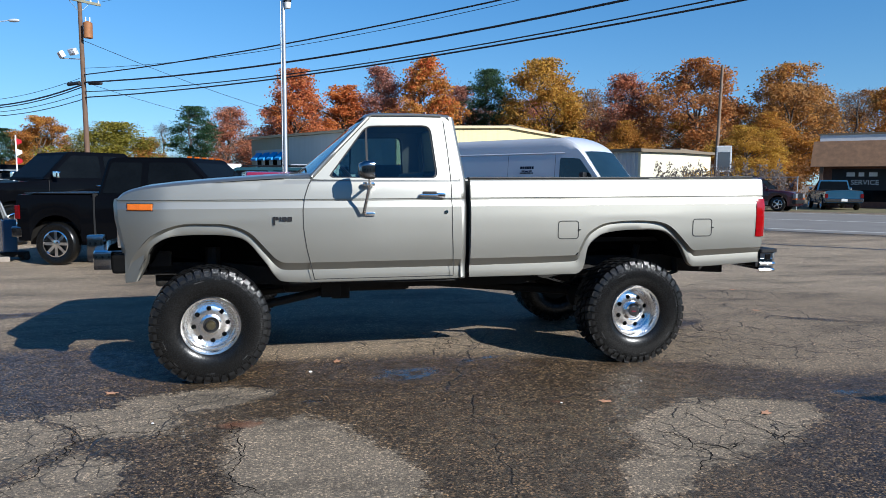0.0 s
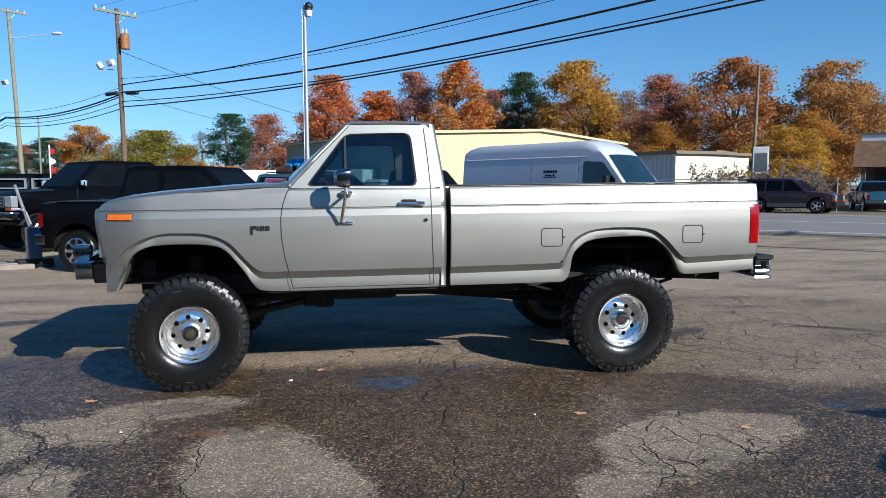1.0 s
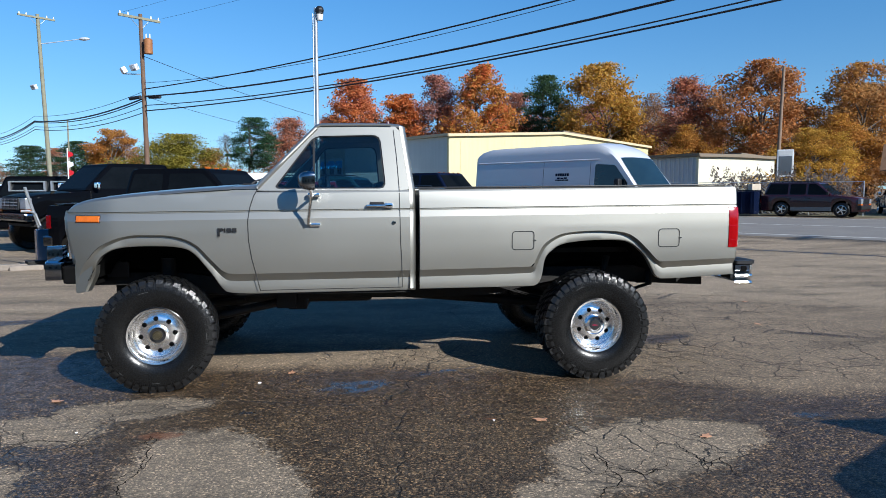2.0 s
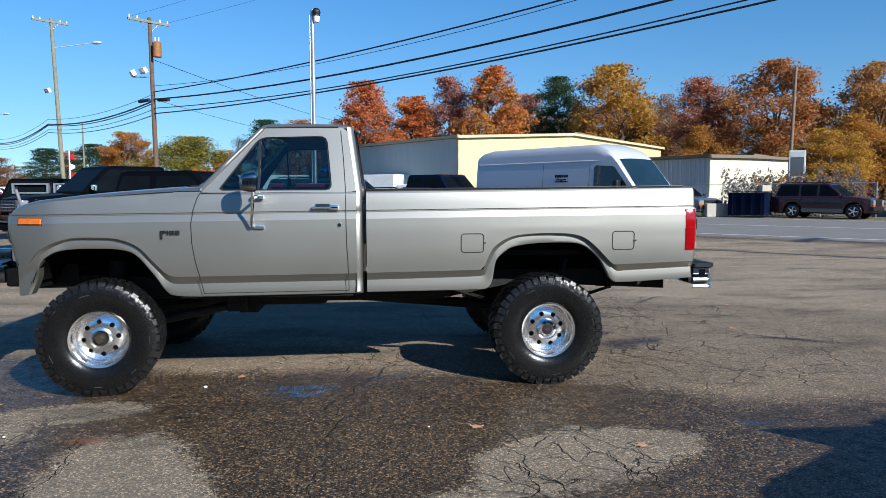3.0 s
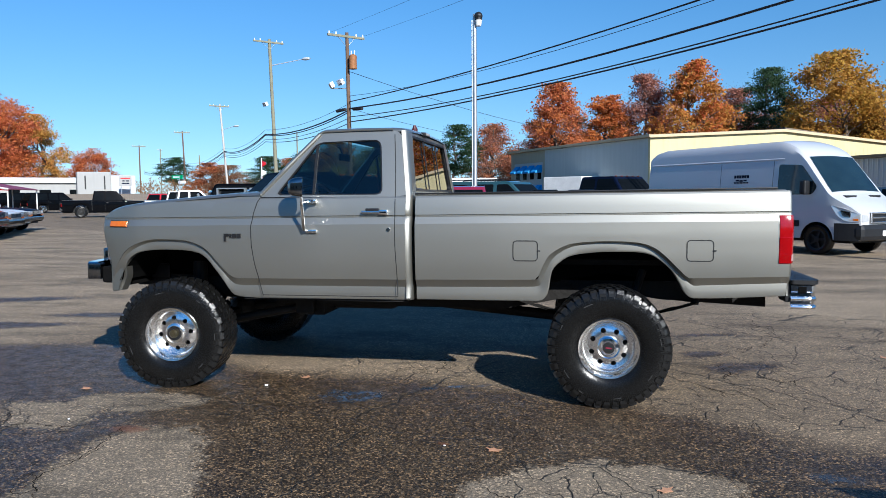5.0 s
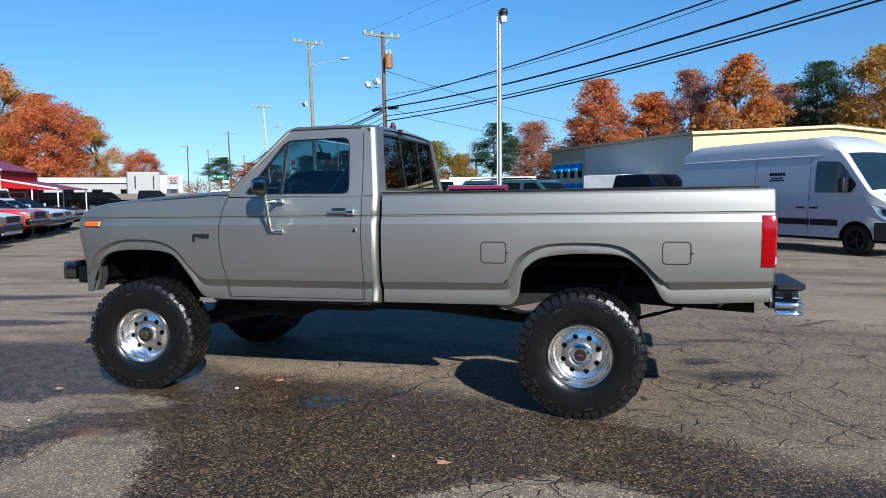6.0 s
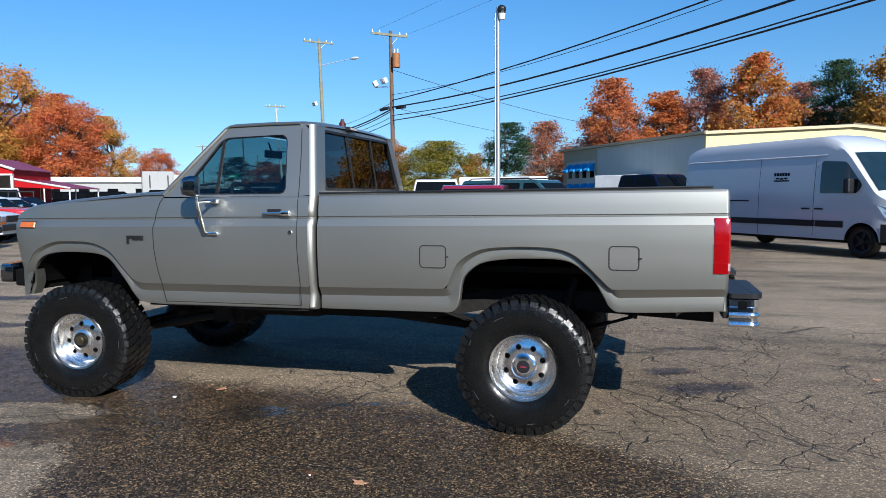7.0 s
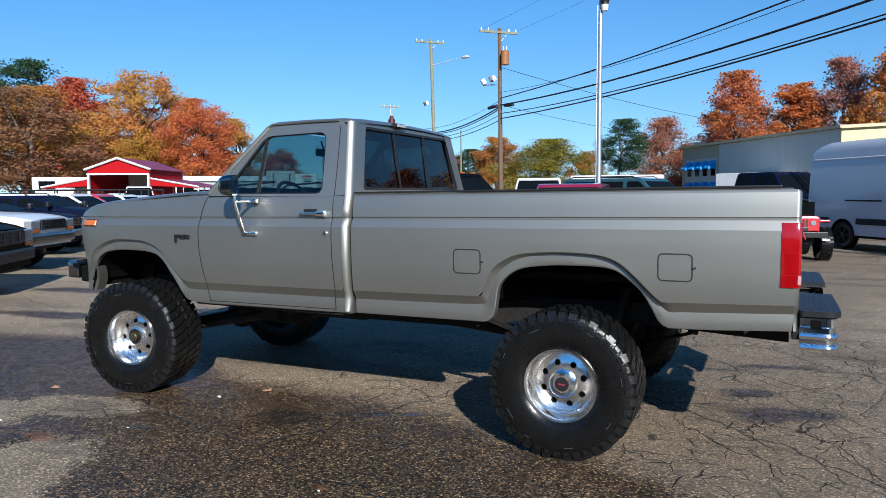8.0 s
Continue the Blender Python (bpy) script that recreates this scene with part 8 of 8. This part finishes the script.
M_BARK = simple("grey_brown_bark", (0.085, 0.065, 0.05), 0.9, 0.0, 0.3, 4, 0.5, 20)
LEAVES = {
    "red": leaf_mat("red_leaves", (0.54, 0.14, 0.050), (0.60, 0.19, 0.045), (0.48, 0.12, 0.06)),
    "orange": leaf_mat("orange_leaves", (0.58, 0.20, 0.035), (0.64, 0.25, 0.045), (0.50, 0.16, 0.04)),
    "mauve": leaf_mat("mauve_leaves", (0.46, 0.17, 0.11), (0.50, 0.20, 0.12), (0.38, 0.16, 0.11)),
    "redgold": leaf_mat("red_gold_leaves", (0.54, 0.11, 0.035), (0.58, 0.17, 0.04), (0.50, 0.26, 0.04)),
    "gold": leaf_mat("golden_leaves", (0.46, 0.21, 0.030), (0.52, 0.25, 0.035), (0.40, 0.15, 0.03)),
    "gold2": leaf_mat("gold_rust_leaves", (0.48, 0.19, 0.045), (0.50, 0.16, 0.05), (0.46, 0.25, 0.035)),
    "brown": leaf_mat("brown_leaves", (0.32, 0.14, 0.055), (0.40, 0.17, 0.06), (0.25, 0.12, 0.06)),
    "pink": leaf_mat("pinkish_leaves", (0.50, 0.14, 0.085), (0.52, 0.18, 0.06), (0.38, 0.15, 0.09)),
    "rust": leaf_mat("rust_leaves", (0.42, 0.18, 0.045), (0.47, 0.17, 0.03), (0.38, 0.19, 0.06)),
    "rust2": leaf_mat("russet_leaves", (0.44, 0.16, 0.045), (0.47, 0.18, 0.035), (0.36, 0.16, 0.06)),
    "fire": leaf_mat("fiery_leaves", (0.60, 0.17, 0.035), (0.66, 0.24, 0.045), (0.50, 0.13, 0.05)),
    "ember": leaf_mat("ember_leaves", (0.58, 0.22, 0.055), (0.60, 0.18, 0.05), (0.54, 0.28, 0.05)),
    "yellow": leaf_mat("yellow_leaves", (0.52, 0.25, 0.030), (0.58, 0.31, 0.04), (0.40, 0.18, 0.03)),
    "green": leaf_mat("olive_leaves", (0.26, 0.20, 0.022), (0.36, 0.25, 0.030), (0.19, 0.15, 0.020)),
    "pine": leaf_mat("pine_needles", (0.045, 0.080, 0.030), (0.070, 0.105, 0.038), (0.035, 0.060, 0.026)),
    "twig": leaf_mat("bare_twigs", (0.20, 0.145, 0.11), (0.26, 0.19, 0.14), (0.15, 0.11, 0.09)),
}
LEAVES["pine2"] = LEAVES["pine"]


def leaves(name, v, corners):
    """A mesh of loose small leaves with three or four corners each."""
    n = len(v) // corners
    me = bpy.data.meshes.new(name)
    me.vertices.add(corners * n)
    me.vertices.foreach_set("co", np.asarray(v, dtype=np.float32).ravel())
    me.loops.add(corners * n)
    me.loops.foreach_set("vertex_index", np.arange(corners * n, dtype=np.int32))
    me.polygons.add(n)
    me.polygons.foreach_set("loop_start", np.arange(0, corners * n, corners, dtype=np.int32))
    me.update(calc_edges=True)
    return me


TREE_R = {"red": 3.8, "orange": 4.4, "redgold": 3.9, "mauve": 3.0, "pink": 3.2, "pine": 3.0, "pine2": 3.4, "bare": 3.0, "brown": 4.2}   # half width at 14 m of height


def tree_meshes(kind, seed):
    """Bark and leaf meshes of a tree 14 m high: limbs, side branches and twigs, with loose leaf clusters on their ends."""
    rng = np.random.default_rng(seed)
    H, R = 14.0, TREE_R.get(kind, 5.4)
    pine, bare, dense = kind.startswith("pine"), kind == "bare", kind == "green"
    tall = kind in ("red", "orange", "redgold", "mauve", "pink", "bare")
    thin = kind in ("mauve", "pink", "brown")
    bv, bf, ends = [], [], []

    def limb(p, q, r0, r1, n=5):
        d = (q - p) / (np.linalg.norm(q - p) + 1e-9)
        a = np.cross(d, [0.3, 0.9, 0.2])
        a /= np.linalg.norm(a) + 1e-9
        b = np.cross(d, a)
        s = len(bv)
        for c, r in ((p, r0), (q, r1)):
            for k in range(n):
                t = 2 * math.pi * k / n
                bv.append(c + (a * math.cos(t) + b * math.sin(t)) * r)
        for k in range(n):
            bf.append((s + k, s + (k + 1) % n, s + n + (k + 1) % n, s + n + k))

    def bough(p, q, r0, r1, bend, n=3, sides=5):
        """A crooked branch; returns its points."""
        pts = [p]
        for k in range(1, n + 1):
            t = k / n
            c = p + (q - p) * t + rng.normal(0, bend, 3) * (1 if k < n else 0) + np.array([0, 0, bend * 1.2 * math.sin(math.pi * t)])
            limb(pts[-1], c, r0 + (r1 - r0) * (k - 1) / n, r0 + (r1 - r0) * t, sides)
            pts.append(c)
        return pts

    base, wide, power = (0.10, 0.40, 0.75) if tall else ((0.42, 0.66, 0.6) if pine else ((0.02, 0.42, 0.5) if dense else (0.14, 0.55, 0.55)))
    ph = rng.uniform(0, 6.28, 4)

    def reach(z, a):
        f = z / H
        f = (f - base) / (wide - base) if f < wide else (1 - f) / (1 - wide)
        return R * max(0.0, f) ** power * (0.84 + 0.18 * math.sin(2 * a + ph[0] + z * 0.3) + 0.12 * math.sin(5 * a + ph[1] + z * 0.9))
    top = H * (0.95 if tall or pine else 0.55)
    trunk = bough(np.zeros(3), np.array([rng.normal(0, 0.4), rng.normal(0, 0.4), top]), 0.26 if tall or pine else 0.36, 0.05 if tall or pine else 0.2, 0.18, 8, 7)
    count = 24 if pine else (22 if tall else (20 if dense else 15))
    for k in range(count):
        f = (k + rng.uniform(0.2, 0.8)) / count
        a = k * 2.399 + rng.uniform(-0.4, 0.4)
        ze = H * (base + (0.99 - base) * f) * rng.uniform(0.96, 1.02)
        out = reach(ze, a) * rng.uniform(0.72, 1.0)
        zs = max(0.10 * H, min(top * 0.99, ze - out * (0.95 if tall else (0.15 if pine else 0.55)) - 0.3))
        p = trunk[0] + np.array([np.interp(zs, [q[2] for q in trunk], [q[i] for q in trunk]) for i in range(3)])
        q = np.array([math.cos(a) * out, math.sin(a) * out, ze])
        L = np.linalg.norm(q - p) + 0.01
        pts = bough(p, q, 0.05 + 0.011 * L, 0.025, 0.05 * L, 4)
        ends.append((q, 1.0))
        for _ in range(5 if not thin else 4):
            t = rng.uniform(0.35, 0.95)
            b0 = pts[min(3, int(t * 4))] + (pts[min(4, int(t * 4) + 1)] - pts[min(3, int(t * 4))]) * (t * 4 % 1)
            dirn = (q - p) / L + rng.normal(0, 0.75, 3) * np.array([1, 1, 0.4 if pine else 0.8])
            dirn /= np.linalg.norm(dirn)
            b1 = b0 + dirn * (0.18 * L + rng.uniform(0.5, 1.3))
            rr, lim = math.hypot(b1[0], b1[1]), max(0.25, reach(b1[2], math.atan2(b1[1], b1[0])))
            if rr > lim * 1.06:
                b1[:2] *= lim * 1.06 / rr
            b1[2] = min(b1[2], H)
            bough(b0, b1, 0.028, 0.012, 0.08, 2, 4)
            ends.append((b1, 0.85))
            for _ in range(2 if not (bare or thin) else 4):
                d2 = dirn + rng.normal(0, 0.7, 3)
                b2 = b1 + d2 / np.linalg.norm(d2) * rng.uniform(0.5, 1.2)
                b2[2] = min(max(b2[2], 0.3), H + 0.2)
                limb(b1, b2, 0.014, 0.006, 3)
                ends.append((b2, 0.65))
                if bare or thin:
                    for _ in range(3):
                        limb(b2, b2 + rng.normal(0, 0.45, 3) + np.array([0, 0, 0.3]), 0.010, 0.004, 3)
    n = 4000 if bare else (15000 if pine else (13500 if thin else (17000 if tall else (33000 if dense else (18000 if kind in ("fire", "ember") else 21500)))))
    P, scale = np.array([e[0] for e in ends]), np.array([e[1] for e in ends])
    full = rng.uniform(0.15 if thin else 0.35, 1.0, len(P)) * scale ** 2
    idx = rng.choice(len(P), n, p=full / full.sum())
    spread = (0.62 if not dense else 0.85) * (0.8 if pine else 1.0) * (0.75 if tall else 1.0)
    off = rng.normal(0, 1, (n, 3)) * np.array([1, 1, 0.38 if pine else 0.72]) * (spread * scale[idx])[:, None]
    c = P[idx] + off
    c[:, 2] = np.clip(c[:, 2], 0.1, H + 0.35)
    size = rng.uniform(0.07, 0.15, n) * (0.9 if thin else 1.0) * (1.25 if pine else 1.0)
    nrm = off / (np.linalg.norm(off, axis=1)[:, None] + 1e-6) * 0.6 + rng.normal(0, 0.6, (n, 3)) + np.array([0, 0, 0.35])
    nrm /= np.linalg.norm(nrm, axis=1)[:, None]
    u = np.cross(nrm, rng.normal(0, 1, (n, 3)))
    u /= np.linalg.norm(u, axis=1)[:, None]
    w = np.cross(nrm, u)
    A, Bq = u * size[:, None], w * (size * (0.12 if bare else (0.35 if pine else 0.85)))[:, None]
    return mesh_from("trunk", bv, bf), leaves("crown", np.stack([c - A - Bq, c + A - Bq * 0.4, c + Bq * 1.3], 1).reshape(-1, 3), 3)


TREE_CACHE = {}
TREE_WORDS = {"red": "red autumn maple", "orange": "orange autumn tree", "mauve": "thin mauve-brown tree", "redgold": "red and gold maple", "gold": "golden-orange oak", "gold2": "broad gold and rust oak",
              "brown": "thin brown half-bare tree", "pink": "pinkish red thinning tree", "rust": "rust-orange oak", "rust2": "russet oak", "fire": "fiery red-orange oak", "ember": "broad orange and russet oak", "yellow": "small bright yellow tree", "green": "round olive-green tree",
              "pine": "dark green pine", "pine2": "tall dark green pine", "bare": "bare grey-brown tree"}


def tree(x, y, h, w, kind, k):
    key = (kind, k % 2)
    if key not in TREE_CACHE:
        TREE_CACHE[key] = tree_meshes(kind, 11 + 7 * len(TREE_CACHE))
    tm, cm = TREE_CACHE[key]
    V = thing("tree", pose(x, y, 0, 0, 0, (k * 77) % 360), TREE_WORDS[kind] + " beyond the lot", "tree", "autumn trees behind the lot")
    w *= (1.15 if kind.startswith("pine") or kind == "green" else 1.30) / TREE_R.get(kind, 5.4)
    for name, me, m in (("trunk", tm, M_BARK), ("crown", cm, LEAVES["twig" if kind == "bare" else kind])):
        o = part(name, me, m, V)
        o.scale = (w, w, h / 14.0)


TREES = [(0.6, 78.6, 13.9, 3.6, "red"), (6.5, 83.6, 12.9, 4.6, "orange"), (11.0, 81.6, 14.9, 2.8, "mauve"), (15.6, 77.6, 15.5, 3.9, "redgold"), (22.3, 88.6, 13.9, 3.2, "mauve"),
         (24.6, 81.6, 15.2, 2.7, "pine"), (28.9, 73.6, 15.3, 5.3, "gold"), (39.8, 85.6, 13.6, 2.6, "brown"), (38.6, 71.6, 13.7, 3.4, "pink"), (47.5, 81.6, 13.7, 2.2, "bare"),
         (43.9, 65.6, 14.5, 5.2, "rust"), (41.0, 51.6, 6.6, 2.8, "yellow"), (52.1, 61.6, 13.7, 4.6, "rust2"), (58.2, 59.6, 10.7, 2.6, "bare"), (63.0, 59.6, 11.5, 3.2, "gold"),
         (-9.4, 68.6, 8.6, 2.3, "pine2"), (-6.6, 75.6, 9.3, 2.6, "pink"), (-15.8, 63.6, 6.5, 4.2, "green"), (-24.0, 71.6, 7.5, 3.0, "gold"), (-30.4, 78.6, 6.8, 1.9, "pine"),
         (-33.1, 73.6, 6.0, 2.0, "pine"), (-34.6, 83.6, 6.3, 1.6, "pink"), (-14.9, 83.6, 7.9, 1.7, "bare"), (-16.8, 83.6, 6.4, 2.0, "gold"), (-27.5, 80.0, 6.6, 1.8, "pine"),
         (-53.0, 69.0, 7.0, 2.8, "fire"), (-51.5, 83.9, 6.7, 1.9, "pine"), (-49.0, 88.9, 6.1, 3.3, "red"), (-44.5, 86.0, 5.6, 2.6, "brown"),
         (-60.1, 62.8, 12.5, 4.2, "fire"), (-62.3, 70.9, 11.3, 3.6, "ember"), (-88.1, 60.2, 19.3, 5.3, "pine2"), (-79.0, 60.2, 16.2, 4.5, "red"), (-71.2, 63.3, 17.2, 5.7, "ember"),
         (-65.2, 66.4, 13.6, 4.5, "fire"), (-95.4, 53.8, 17.0, 5.9, "brown"), (-91.5, 67.0, 12.3, 5.0, "rust2"),
         (37.8, 88.6, 11.8, 3.4, "brown"), (30.6, 88.6, 12.0, 3.4, "brown"), (20.8, 90.6, 10.7, 4.0, "orange"), (55.7, 78.6, 11.0, 3.4, "brown"), (-5.4, 83.6, 7.0, 3.0, "brown"),
         (46.0, 72.0, 9.5, 3.2, "gold"), (48.5, 59.0, 8.5, 3.6, "gold"), (56.5, 66.0, 12.5, 3.6, "brown"), (34.0, 80.0, 10.0, 3.0, "gold"), (3.0, 88.0, 11.0, 3.4, "brown"), (13.0, 88.0, 12.0, 3.4, "orange"),
         (-2.0, 90.0, 10.5, 3.2, "mauve"), (8.5, 92.0, 11.5, 3.2, "redgold"), (18.5, 84.0, 12.0, 3.4, "orange"), (27.0, 93.0, 12.0, 3.4, "brown"), (34.5, 92.0, 13.0, 3.4, "mauve"), (42.5, 90.0, 12.5, 3.4, "brown"), (48.0, 90.0, 12.5, 3.6, "gold2"),
         (60.0, 70.0, 13.0, 4.0, "rust"), (66.0, 66.0, 12.0, 4.0, "brown"), (36.0, 66.0, 8.0, 2.6, "gold"), (-74.0, 68.0, 13.0, 4.5, "fire"), (-84.0, 66.0, 14.0, 4.5, "gold2"), (-52.8, 34.0, 10.0, 4.2, "brown"), (-57.0, 38.5, 11.0, 4.2, "gold2"), (-62.0, 42.0, 10.0, 4.2, "brown"), (-66.0, 58.0, 8.0, 3.5, "gold")]
for k, (x, y, h, w, kind) in enumerate(TREES):
    if x < -50:   # the far left group stands behind the office
        x, y, h, w = x * 1.45 - 1.5, y * 1.45 + 2.5, h * 1.45 - 0.7, w * 1.45
    tree(x, y, h, w, kind, k)


def thicket(name, a, b, depth, h0, h1, count, mat, label, seed, fine=1.0):
    """Brush and saplings nobody could count: one mesh of thin stems and leaves."""
    rng = np.random.default_rng(seed)
    a, b = np.array(a, float), np.array(b, float)
    d = (b - a) / np.linalg.norm(b - a)
    nrm = np.array([-d[1], d[0]])
    t = rng.uniform(0, 1, count)
    wob = 0.6 + 0.4 * np.sin(t * 37 + seed) * np.sin(t * 91)
    z = rng.uniform(0, 1, count) ** 0.8 * (h0 + (h1 - h0) * wob)
    p = a + (b - a) * t[:, None] + nrm * rng.uniform(-depth / 2, depth / 2, count)[:, None]
    c = np.column_stack([p, z])
    u = rng.normal(0, 1, (count, 3)) * [0.6, 0.6, 1.0]
    u /= np.linalg.norm(u, axis=1)[:, None]
    w = np.cross(u, rng.normal(0, 1, (count, 3)))
    w /= np.linalg.norm(w, axis=1)[:, None]
    s = rng.uniform(0.07, 0.24, count) * fine
    th = np.where(rng.uniform(0, 1, count) < 0.5, 0.08, 0.5)
    A, B2 = u * s[:, None], w * (s * th)[:, None]
    v = np.stack([c - A, c + B2, c + A, c - B2], 1).reshape(-1, 3)
    return tagged(part(name, leaves(name, v, 4), mat), label, "brush", kind="stuff")


thicket("far_brush", (-12, 97), (75, 88), 6, 5.0, 9.5, 38000, LEAVES["brown"], "brown brush and saplings under the far trees", 3)
thicket("far_brush", (-95, 118), (-12, 94), 6, 2.5, 5.0, 20000, LEAVES["brown"], "low brown brush far behind the lot", 4)
thicket("far_brush", (40, 66), (85, 40), 6, 4.0, 8.0, 20000, LEAVES["brown"], "brown brush beside the shop", 5)
thicket("fence_vines", road_xy(-9, 40.9)[:2], road_xy(-1.5, 40.9)[:2], 1.2, 1.2, 2.9, 9000, LEAVES["twig"], "bare vines tangled on the fence", 7, 0.55)
thicket("bushes", road_xy(-9, 47)[:2], road_xy(-4, 47)[:2], 2.0, 1.2, 2.8, 5000, LEAVES["yellow"], "yellowing bushes behind the fence", 8, 0.6)
# unseen woods, added so that what mirrors the view behind turns darker
thicket("far_brush", (-80, -52), (85, -48), 8, 6.0, 13.0, 26000, LEAVES["brown"], "brown woods added out of view behind the plain building", 12, 2.0)
